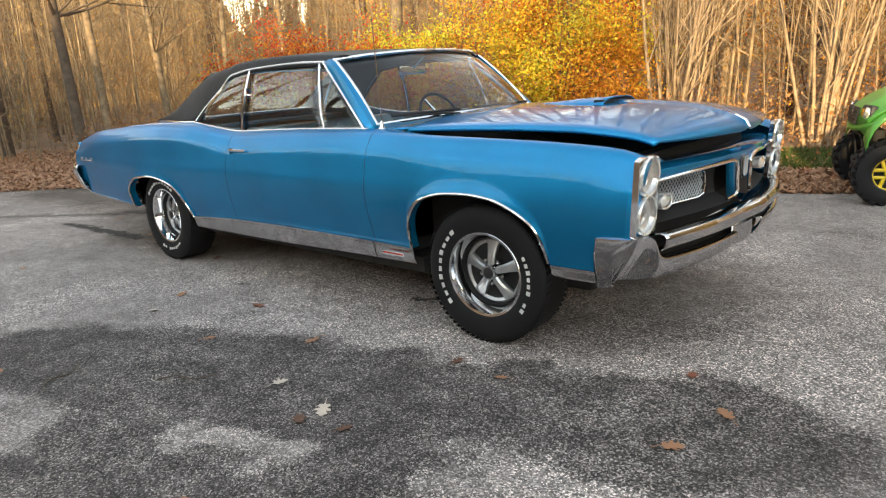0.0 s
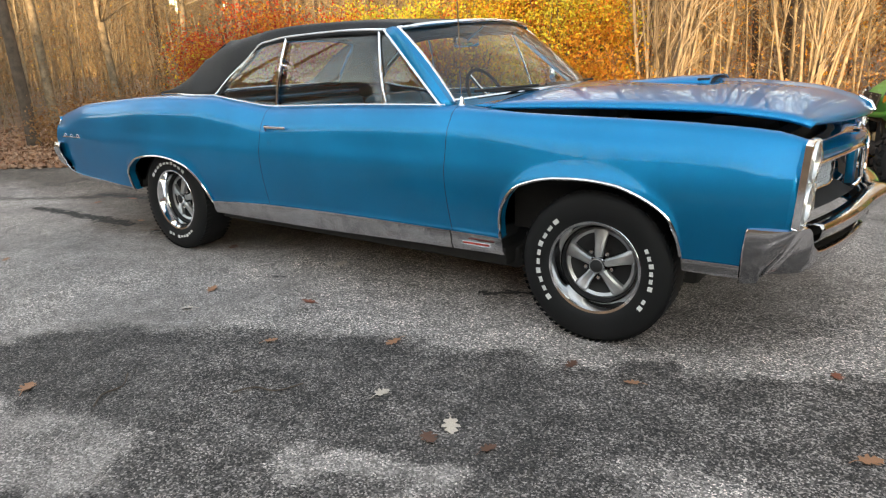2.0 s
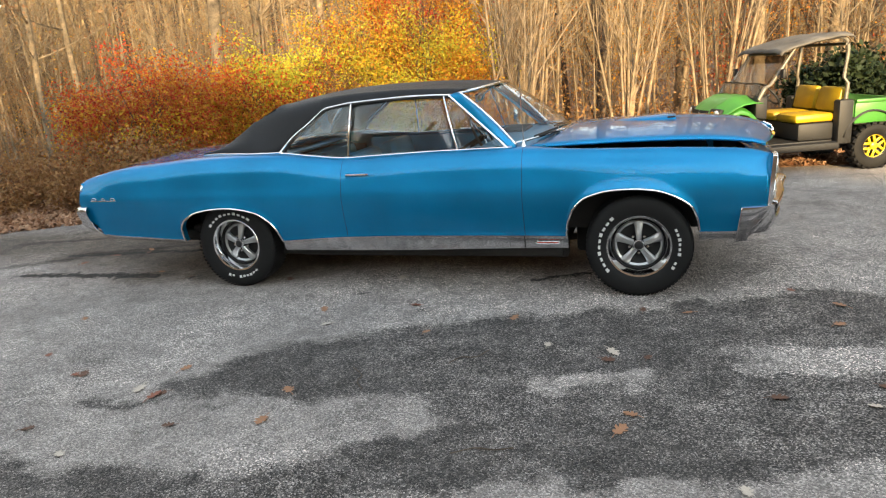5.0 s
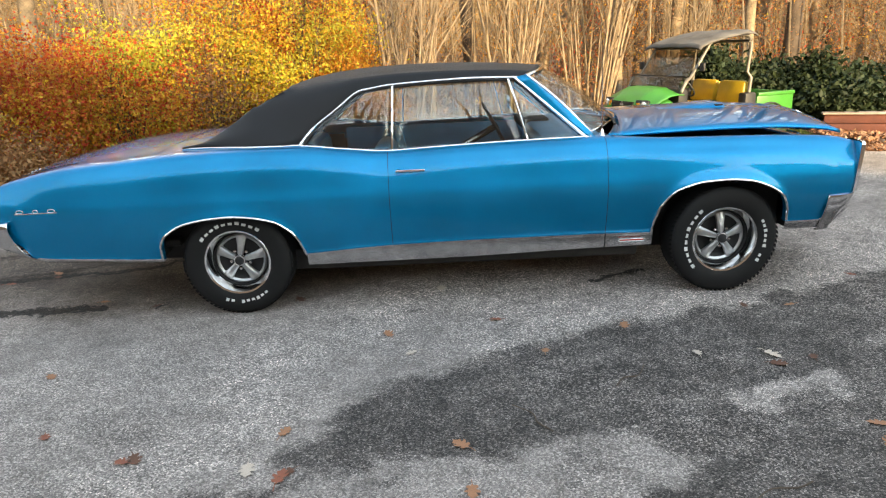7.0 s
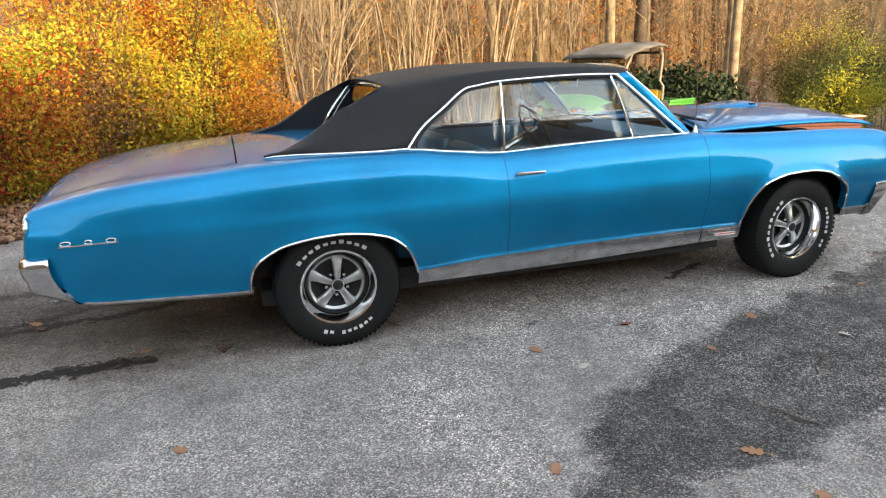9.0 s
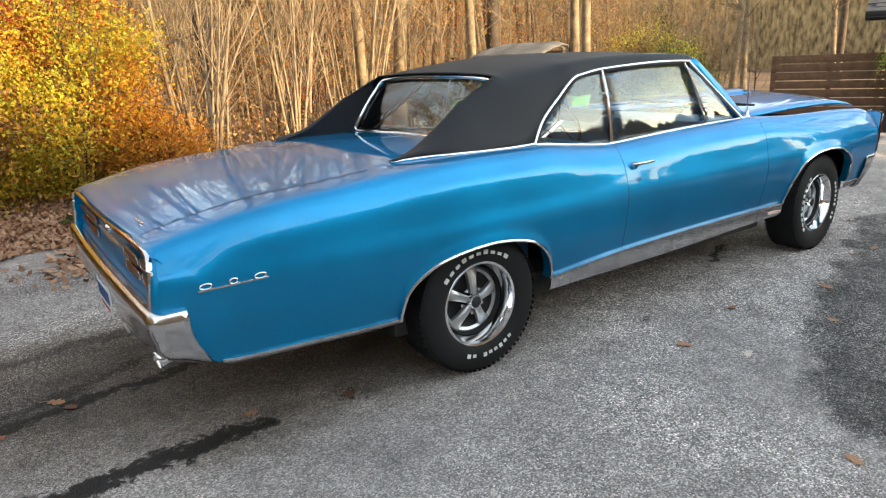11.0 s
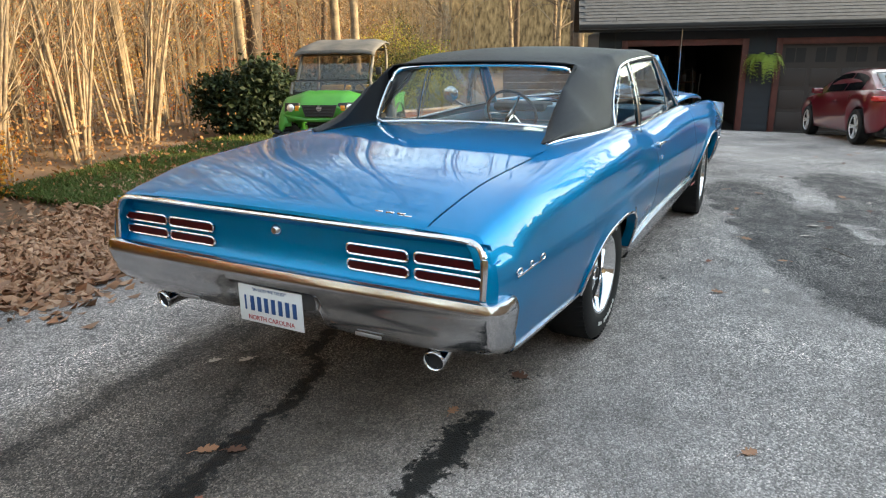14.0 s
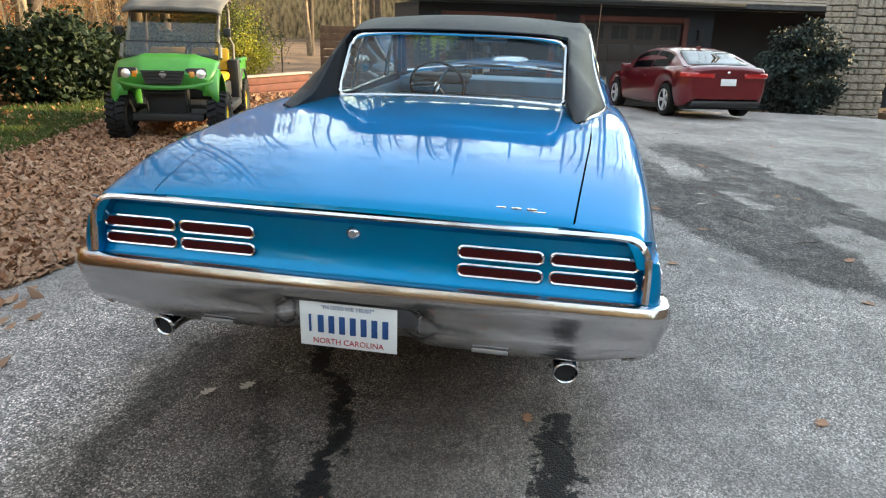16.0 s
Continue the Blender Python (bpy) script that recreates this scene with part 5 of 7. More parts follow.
protos = [forest_tree(1, 13, .12, bark_tan, leaf_gold, 900), forest_tree(2, 15, .15, bark_dark, leaf_brown, 300), forest_tree(3, 12, .09, bark_tan, leaf_rust, 1100), forest_tree(4, 16, .13, bark_tan, None, 0, .22), forest_tree(5, 11, .08, bark_dark, leaf_rust, 1300), forest_tree(6, 10, .055, bark_dark, None, 0, .12, .10)]
TREE_LABEL = ["tall pale-barked tree with tawny leaves", "tall dark-barked bare tree", "slim pale tree with few brown leaves", "tall bare pale-barked tree", "slim dark tree with tawny leaves", "slim bare dark tree with fine branches"]
for p, l in zip(protos, TREE_LABEL):
    tagged(p, l, "tree", "woodland trees")
rng = random.Random(11)
spots = [(-8.69, 1.48, 1), (-11.00, 2.93, 0), (-11.21, 4.39, 3), (-8.46, 4.16, 2), (-13.15, 1.67, 1), (-10.20, 6.86, 0), (-7.11, 7.19, 3), (-5.17, 8.67, 0), (-3.61, 9.80, 2), (-2.39, 8.50, 4), (-1.31, 10.42, 0), (0.55, 9.29, 1), (2.01, 10.07, 0), (3.38, 8.95, 2), (4.65, 9.89, 3), (5.69, 8.47, 0), (6.94, 9.40, 1), (8.45, 8.30, 0), (9.82, 9.85, 4), (7.51, 7.04, 2)]
for k in range(70):
    a = rng.uniform(-1, 1)
    y = rng.uniform(11, 30)
    spots.append((a * (y + 8) - 1, y, rng.randrange(5)))
for k in range(26):
    spots.append((rng.uniform(-34, -15), rng.uniform(-2, 14), rng.randrange(5)))
# bare trees on the bank across the drive and behind the house
for k in range(60):
    spots.append((rng.uniform(-30, 14), rng.uniform(-38, -17), rng.choice((5, 5, 5, 5, 2))))
for k in range(40):
    spots.append((rng.uniform(19, 32), rng.uniform(-14, 16), rng.choice((1, 3, 3))))
for k in range(12):
    spots.append((rng.uniform(-34, -20), rng.uniform(-18, -3), rng.choice((1, 3, 3))))
used = set()
for x, y, k in spots:
    ob = protos[k] if k not in used else copy_thing(protos[k], Matrix())
    used.add(k)
    slim = .6 if -14 < x < -8 and 1 < y < 7 else 1
    place(ob, x, y, slim * rng.uniform(.85, 1.2), rng.uniform(0, 6.28))


def clump_tree(seed, label):
    """Many smooth pale stems rising from one root."""
    rng = random.Random(seed)
    tree = thing("crape_myrtle", label, "tree", "multi-stemmed trees")
    tw = Geo()
    tw.v.append((0, 0, .3))
    for k in range(rng.randint(10, 14)):
        g, tips = Geo(), []
        a = rng.uniform(0, 6.28)
        o = rng.uniform(.05, .40)
        limb(g, rng, Vector((o * math.cos(a), o * math.sin(a), -.1)), Vector((.16 * math.cos(a), .16 * math.sin(a), 1)), rng.uniform(.018, .040), rng.uniform(4.0, 6.2), 2, tips, .045, 8, .5, (4, 7), .25, tw)
        part("stem", g, bark_smooth, tree, angle=60)
    tagged(part("branchwork", tw, bark_smooth, tree, angle=60), kind="stuff")
    return tree


for s, x, y in ((21, -0.59, 6.14), (22, 1.04, 7.04), (23, 2.55, 7.84), (24, -1.37, 7.85)):
    place(clump_tree(s, "bare crape myrtle with many pale stems"), x, y, .9)


def shrub(name, label, x, y, rx, ry, h, count, mat, seed, size=(.014, .030), base=.05, stems=14, dense=.17, category="shrub"):
    rng = random.Random(seed)
    nr = np.random.default_rng(seed)
    s = thing(name, label, category)
    tw = Geo()
    tw.v.append((0, 0, .3))
    for k in range(stems):
        g, tips = Geo(), []
        a = rng.uniform(0, 6.28)
        rr = rng.uniform(0, .55)
        limb(g, rng, Vector((rx * rr * math.cos(a) * .6, ry * rr * math.sin(a) * .6, -.1)), Vector((.55 * rr * math.cos(a) * rx, .55 * rr * math.sin(a) * ry, 1)), .018, h * rng.uniform(.7, 1.0), 2, tips, .10, 5, .25, twigs=tw)
        part("stem", g, bark_dark, s, angle=60)
    tagged(part("branchwork", tw, bark_dark, s, angle=60), kind="stuff")
    count = int(count * (2.7 if size[1] < .031 else 1.5))
    m = max(20, count // 150)
    u = nr.normal(size=(m, 3))
    u /= np.linalg.norm(u, axis=1)[:, None]
    rad = nr.uniform(.45, 1.0, m) ** .5
    lump = 1 + .22 * np.sin(u[:, 0] * 5 + seed) * np.cos(u[:, 1] * 4 + u[:, 2] * 3)
    c = np.stack([u[:, 0] * rx, u[:, 1] * ry, (u[:, 2] * .5 + .5) * h], 1) * (rad * lump)[:, None]
    c[:, 2] = np.maximum(base, c[:, 2] + h * .06)
    pts = c[nr.integers(0, m, count)] + nr.normal(size=(count, 3)) * dense * np.array([1, 1, .8])
    pts[:, 2] = np.abs(pts[:, 2]) + .02
    mats = mat if isinstance(mat, tuple) else (mat,)
    q = np.sin(pts[:, 0] * 2.6 + seed) + np.sin(pts[:, 1] * 2.9 + seed * 2) + np.sin(pts[:, 2] * 3.1 + seed * 3) + nr.normal(size=count) * .8
    pick = np.clip(((q + 2.2) / 4.4 * len(mats)).astype(int), 0, len(mats) - 1)
    for i, mt in enumerate(mats):
        k = pick == i
        if k.any():
            quads("foliage", pts[k], nr.uniform(*size, int(k.sum())), mt, nr, s, up=.6)
    return place(s, x, y)


shrub("shrub", "shrub with deep red autumn leaves", -5.70, 3.51, 1.33, 0.97, 1.81, 15000, (leaf_red, leaf_orange, leaf_red, leaf_yellow), 31)
shrub("shrub", "shrub turning red and orange", -4.53, 4.70, 1.06, 0.89, 1.86, 11000, (leaf_orange, leaf_yellow, leaf_red, leaf_lime), 32)
shrub("shrub", "tall shrub with yellow autumn leaves", -3.62, 5.79, 1.33, 1.06, 2.30, 11500, (leaf_orange, leaf_yellow, leaf_lime, leaf_yellow, leaf_rust), 33)
shrub("shrub", "tall shrub with yellow and orange leaves", -2.28, 6.21, 1.15, 0.97, 2.39, 9500, (leaf_orange, leaf_yellow, leaf_lime, leaf_lime, leaf_yellow), 34)
shrub("shrub", "tall shrub with orange leaves", -2.96, 7.20, 1.50, 1.06, 3.72, 12500, (leaf_red, leaf_orange, leaf_orange, leaf_yellow), 35)
shrub("shrub", "shrub with rusty brown leaves", -6.50, 6.36, 1.42, 1.06, 1.50, 10000, (leaf_rust, leaf_brown, leaf_orange), 36)
shrub("shrub", "low shrub with russet leaves", -1.32, 5.89, 0.62, 0.62, 1.06, 4000, leaf_orange, 37)
shrub("shrub", "brown leafless undergrowth bush", -5.43, 2.57, 1.24, 0.71, 0.84, 7000, leaf_brown, 38)
shrub("shrub", "low brown undergrowth bush at the drive", -7.51, 2.11, 0.97, 0.71, 0.62, 4500, leaf_brown, 39)
shrub("evergreen_shrub", "dense dark green evergreen shrub", 4.54, 7.08, 0.93, 0.84, 1.02, 17000, leaf_green, 41, (.035, .065), .05, 12, .13)
shrub("evergreen_shrub", "dark green evergreen shrub", 5.12, 7.20, 0.62, 0.62, 0.71, 8000, leaf_green, 42, (.035, .065), .05, 12, .13)
shrub("evergreen_shrub", "wide dark green evergreen shrub with bare twigs", 6.03, 6.48, 1.02, 0.80, 0.89, 14000, leaf_green, 43, (.035, .065), .05, 22, .14)
shrub("shrub", "olive green shrub behind the verge", 10.4, 7.3, 1.1, .8, 1.6, 8000, (leaf_olive, leaf_grass, leaf_lime), 46)
shrub("shrub", "olive yellow shrub at the wood's edge", 11.8, 8.8, 1.3, 1.0, 2.3, 9000, (leaf_olive, leaf_lime, leaf_gold), 47)
for s, x, y, h, mats in ((51, 0.60, 10.40, 3.72, (leaf_rust, leaf_orange, leaf_gold)), (52, 2.98, 11.00, 4.25, (leaf_orange, leaf_rust, leaf_red)), (53, 5.29, 10.51, 3.89, (leaf_gold, leaf_orange, leaf_rust)),
                         (54, 7.43, 10.79, 4.07, (leaf_rust, leaf_red, leaf_orange)), (55, 9.82, 9.85, 3.54, (leaf_rust, leaf_gold, leaf_brown))):
    shrub("understorey_sapling", "thin understorey sapling with russet and yellow leaves", x, y, 1.7, 1.3, h, 5200, mats, s, (.016, .034), .6, 10, .40, "sapling")
shrub("weed_clump", "low green weeds at the wood's edge", -2.23, 4.22, 0.25, 0.22, 0.18, 350, leaf_grass, 44, (.03, .06), .02, 3, .06)
shrub("evergreen_shrub", "dark green shrub beside the stone pier", 11.9, -5.35, .78, .72, 1.70, 11000, leaf_laurel, 45, (.03, .06), .05, 12, .12)

# thin saplings, twigs and dead leaves that fill the wood
nr = np.random.default_rng(5)
g = Geo()
rng = random.Random(6)
for k in range(1400):
    y = 7.4 + 24 * rng.random() ** 1.3
    x = rng.uniform(-1, 1) * (y + 9) - 1
    if k > 830:
        x, y = rng.uniform(-38, -11.0), rng.uniform(-2, 13)
    if x > 7.0 and y < 8.3:
        continue
    r = rng.uniform(.006, .028)
    tall = rng.uniform(3.5, 9)
    z = height(x, y) - .1
    lx, ly = rng.uniform(-.10, .10), rng.uniform(-.10, .10)
    g.tube([(x, y, z), (x + lx * tall * .4, y + ly * tall * .4, z + tall * .4), (x + lx * tall * 1.2, y + ly * tall * 1.2, z + tall)], [r, r * .8, r * .3], 4, caps=False)
    for _ in range(11):
        q = rng.uniform(.12, .95)
        px, py, pz = x + lx * tall * q, y + ly * tall * q, z + tall * q
        a, ln = rng.uniform(0, 6.28), rng.uniform(.4, 1.5)
        mx, my, mz = px + ln * .5 * math.cos(a), py + ln * .5 * math.sin(a), pz + ln * .35
        g.tube([(px, py, pz), (mx, my, mz), (px + ln * .8 * math.cos(a), py + ln * .8 * math.sin(a), pz + ln * .8)], [r * .4, r * .3, r * .12], 3, caps=False)
        for _ in range(2):
            c, l2 = a + rng.uniform(-1.2, 1.2), ln * rng.uniform(.3, .6)
            g.tube([(mx, my, mz), (mx + l2 * math.cos(c), my + l2 * math.sin(c), mz + l2 * rng.uniform(0, .9))], [r * .25, r * .1], 3, caps=False)
tagged(part("saplings", g, bark_tan, angle=60, recalc=False), "thin tan saplings and twigs of the wood", "saplings", kind="stuff")
for name, n, lo, hi, spread, mat, label in (("understorey_leaves", 170000, 7.0, 34, 1.9, leaf_gold, "tawny dead leaves hanging in the undergrowth"), ("rusty_leaves", 150000, 7.5, 34, 2.2, leaf_rust, "rusty oak leaves hanging in the undergrowth"),
                                             ("brown_leaves", 130000, 7.2, 30, 1.5, leaf_brown, "dry brown leaves hanging in the undergrowth"), ("olive_leaves", 25000, 7.8, 30, 2.6, leaf_yellow, "scattered yellow leaves in the undergrowth")):
    m = n // 45
    y = lo + (hi - lo) * nr.random(m) ** 1.2
    x = nr.uniform(-1, 1, m) * (y + 9) - 1
    z = np.abs(nr.normal(size=m)) * spread + .1 + .02 * (y - 6)
    west = nr.random(m) < .30
    x = np.where(west, nr.uniform(-38, -9.8, m), x)
    y = np.where(west, nr.uniform(.5, 14, m), y)
    c = np.stack([x, y, z], 1)[nr.integers(0, m, n)] + nr.normal(size=(n, 3)) * np.array([.45, .45, .35])
    c[:, 2] = np.maximum(c[:, 2], .05 + .02 * (c[:, 1] - 6))
    keep = ~((c[:, 0] > 6.8) & (c[:, 1] < 8.2)) & ((c[:, 1] > 6.2) | (c[:, 0] < -9.5)) & (c[:, 1] > .2) & ~((c[:, 0] > 2.6) & (c[:, 0] < 7.5) & (c[:, 1] < 8.6))
    tagged(quads(name, c[keep], nr.uniform(.010, .025, n)[keep], mat, nr), label, "leaves", kind="stuff")
n = 140000
y = 10.0 + 26 * nr.random(n)
x = nr.uniform(-1, 1, n) * (y + 9) - 1
z = nr.uniform(2.0, 13.0, n)
keep = ~((x > 8.2) & (y < 9.5))
tagged(quads("canopy_leaves", np.stack([x, y, z], 1)[keep], nr.uniform(.02, .042, n)[keep], leaf_rust, nr), "sparse rusty leaves high in the wood", "leaves", kind="stuff")
n = 13000
y = 5.2 + 7 * nr.random(n)
x = nr.uniform(-14, 2.6, n)
z = np.abs(nr.normal(size=n)) * .35 + .05
tagged(quads("bramble_leaves", np.stack([x, y, z], 1), nr.uniform(.015, .04, n), leaf_brown, nr), "low brown brambles at the wood's edge", "leaves", kind="stuff")
# leaf litter along the drive
n = 95000
x = nr.uniform(-14, 9.5, n)
e = np.array([north_edge(v) for v in x])
y = e - .25 + np.abs(nr.normal(size=n)) * np.where(x > -2.5, 1.0, 2.4)
zz = np.array([height(a, b) for a, b in zip(x, y)])
tagged(quads("leaf_litter", np.stack([x, y, zz + nr.uniform(.0, .045, n)], 1), nr.uniform(.022, .050, n), leaf_litter, nr, up=2.2, bend=.35), "brown fallen leaves along the drive's edge", "leaves", kind="stuff")
n = 900
a = nr.normal(size=(n, 2)) * np.array([.24, .30]) + np.array([-2.38, 2.62])
tagged(quads("leaf_drift", np.column_stack([a, nr.uniform(.005, .04, n)]), nr.uniform(.03, .06, n), leaf_litter, nr, up=2.2, bend=.35), "drift of brown leaves on the asphalt", "leaves", kind="stuff")
# grass verge
n = 60000
x = nr.uniform(-.7, 5.4, n)
y = np.array([north_edge(v) for v in x]) + 1.55 - .14 * (x + .7) + nr.random(n) * 1.7
zz = np.array([height(a, b) for a, b in zip(x, y)])
k = nr.random(n) < .25 + .75 * (np.sin(x * 1.7 + 1) * np.sin(y * 2.1) > -.2)
g = quads("grass", np.stack([x, y, zz + .02], 1)[k], nr.uniform(.035, .085, n)[k], leaf_grass, nr, up=0, aspect=.14, bend=.1)
tagged(g, "thin green grass under fallen leaves", "grass", kind="stuff")

# far woods closing the view
far = material("distant autumn wood", (.082, .057, .032), rough=1.0, var=.75, scale=1.4, fine=12, alt=(.22, .155, .082), spec=.1)
mp = far.node_tree.nodes.new("ShaderNodeMapping")
mp.inputs["Scale"].default_value = (3.0, 3.0, 1.1)
for nd in [n for n in far.node_tree.nodes if n.type == "TEX_NOISE"]:
    far.node_tree.links.new(far.node_tree.nodes["Texture Coordinate"].outputs["Object"], mp.inputs[0])
    far.node_tree.links.new(mp.outputs[0], nd.inputs["Vector"])
rng = random.Random(8)
rows, spike = [], 0.0
for k in range(1441):
    a = 2 * math.pi * k / 1440
    deg = math.degrees(a)
    base = 15 if 22 < deg < 114 or 164 <= deg < 200 else 6.2 if 142 <= deg < 150 else 9.5 if 114 <= deg < 164 else 7.0
    spike = spike * .55 + rng.uniform(-1.6, 1.6)
    top = base + spike + .9 * math.sin(k * .11) + .6 * math.sin(k * .37)
    rows.append([(52 * math.cos(a), 52 * math.sin(a), z) for z in (-3, top * .5, top)])
rows[-1] = rows[0]
tagged(part("backdrop", Geo().grid(rows), far, smooth=False), "distant brown autumn woodland", "woodland", kind="structure")

# single leaves on the asphalt
OAK = [(0, -.5), (.05, -.32), (.20, -.30), (.26, -.16), (.11, -.10), (.30, .04), (.33, .18), (.13, .13), (.24, .34), (.12, .38), (0, .52), (-.12, .38), (-.24, .34), (-.13, .13), (-.33, .18), (-.30, .04), (-.11, -.10), (-.26, -.16), (-.20, -.30), (-.05, -.32)]


def oak_leaf(seed):
    rng = random.Random(seed)
    c1, c2 = rng.uniform(.2, .7), rng.uniform(-.3, .3)
    g = Geo()
    pts = [(x, y, .10 + c1 * x * x + c2 * x * y + .12 * y * y) for x, y in OAK]
    g.add(pts + [(0, 0, .09)], [(i, (i + 1) % len(OAK), len(OAK)) for i in range(len(OAK))])
    g.tube([(0, -.48, .10 + .03), (.03, -.75, .06)], .018, 4)
    return g


front_leaves = [(0.77, -1.31, 1), (1.78, -1.13, 1), (2.40, -0.68, 0), (2.55, -1.24, 1), (1.50, -2.40, 1), (2.49, -2.17, 2), (1.46, -2.54, 1), (2.62, -0.93, 1), (1.56, -1.8, 3), (2.66, -1.95, 1), (0.46, -3.51, 1), (1.38, -1.75, 2), (4.02, -2.1, 2), (1.52, -1.11, 3), (1.03, -1.7, 2), (1.91, -2.89, 2), (2.58, -1.99, 3), (5.5, -0.5, 3)]
door_leaves = [(-0.54, -1.29, 1), (0.07, -1.15, 0), (-0.40, -1.54, 2), (-1.01, -2.52, 2), (-0.87, -2.58, 0), (-0.92, -2.26, 1), (-0.24, -0.59, 2), (-1.15, -0.67, 3), (-0.92, -3.14, 2), (-1.49, -2.41, 3), (-0.58, -2.83, 3), (-0.85, -2.55, 3), (-1.28, -2.98, 3)]
tail_leaves = [(-3.14, 0.14, 1), (-2.58, 0.69, 2), (-2.50, 0.56, 2), (-1.96, -2.21, 0), (-1.53, -2.43, 0), (-2.245, -1.626, 1), (-3.38, -0.07, 0), (-3.09, 0.04, 3), (-2.07, -0.67, 3), (-2.77, -2.16, 0), (-2.47, -0.54, 1), (-3.5, -0.34, 0), (-3.9, 1.1, 0), (-4.3, 1.3, 3)]
rng = random.Random(33)
far_leaves = [(rng.uniform(-.2, 7.5), -1.35 - 2.6 * rng.random(), rng.choice((2, 2, 1, 3))) for _ in range(26)]
rng = random.Random(3)
shapes = [oak_leaf(s) for s in range(6)]
meshes = {}
for x, y, c in front_leaves + door_leaves + tail_leaves + far_leaves:
    k = rng.randrange(6)
    if (k, c) not in meshes:
        ob = part("fallen_leaf", shapes[k], fallen[c], smooth=True, angle=80)
        meshes[k, c] = ob
    else:
        ob = copy_thing(meshes[k, c], Matrix())
    tagged(ob, ("curled russet oak leaf on the asphalt", "tan oak leaf lying on the asphalt", "pale underside of a fallen oak leaf", "dark withered leaf on the asphalt")[c], "leaf", "single leaves on the asphalt")
    s = rng.uniform(.07, .105)
    ob.matrix_basis = Matrix.LocRotScale((x, y, height(x, y) - .03 * s), Euler((rng.uniform(-.12, .12), rng.uniform(-.12, .12), rng.uniform(0, 6.28))), (s,) * 3)
for k, (x, y) in enumerate(((.55, -2.0), (.2, -2.35), (1.05, -2.75))):
    g = Geo().tube(spline([(0, 0, .006), (.08, .02, .012), (.16, -.01, .006), (.26, .03, .01)], 10), [.0035] * 6 + [.0025] * 4, 5)
    ob = tagged(part("twig", g, bark_dark), "thin brown twig on the asphalt", "twig", "twigs on the asphalt")
    ob.matrix_basis = pose(x, y, 0, 0, 0, 40 + k * 77)

# low timber edging with a pale cap beyond the verge
edge_red = material("weathered red timber", (.12, .042, .030), rough=.85, var=.35, scale=6, fine=60, bump=.3)
edging = thing("timber_edging", "low red-brown timber edging with a pale cap", "edging")
edging.matrix_basis = pose(5.53, 5.39, height(5.93, 5.09) - .04, 0, 0, -22)
for k in range(3):
    part("sleeper", Geo().box(0, 2.6, 0, .12, .13 * k, .13 * k + .125, .012), edge_red, edging)
part("cap", Geo().box(-.03, 2.63, -.04, .17, .39, .42, .008), material("pale cap board", (.34, .27, .22), rough=.8, var=.3), edging)
n = 5000
a = nr.uniform(0, 1, n)
c = np.stack([5.33 + 2.6 * a, 5.39 - 1.0 * a - np.abs(nr.normal(size=n)) * .35, np.zeros(n)], 1)
c[:, 2] = [height(p, q) + .02 + .10 * r for p, q, r in zip(c[:, 0], c[:, 1], nr.random(n))]
tagged(quads("leaf_bank", c, nr.uniform(.03, .06, n), leaf_litter, nr, up=1.6, bend=.35), "heap of brown leaves against the timber edging", "leaves", kind="stuff")

# ---- green utility vehicle ----
utv_green = material("green plastic", (.045, .215, .026), rough=.42, var=.15, scale=5, fine=60, coat=.2)
utv_yellow = material("yellow vinyl", (.50, .31, .012), rough=.45, var=.15, scale=6)
utv_rim = material("yellow wheel paint", (.66, .47, .02), rough=.35, var=.12, scale=10)
utv_black = material("black textured plastic", (.016, .016, .017), rough=.6, var=.25, scale=20, bump=.1)
screen = glass_material("dusty screen", (.62, .60, .56), .10, .07)
roof_dust = material("dusty black roof", (.060, .058, .054), rough=.7, var=.4, scale=4, alt=(.11, .10, .09))
frame_grey = material("scuffed tube frame", (.16, .145, .12), rough=.5, var=.4, scale=12, metal=.3)
utv = thing("utility_vehicle", "green and yellow side-by-side utility vehicle with roof and screen", "utility vehicle")
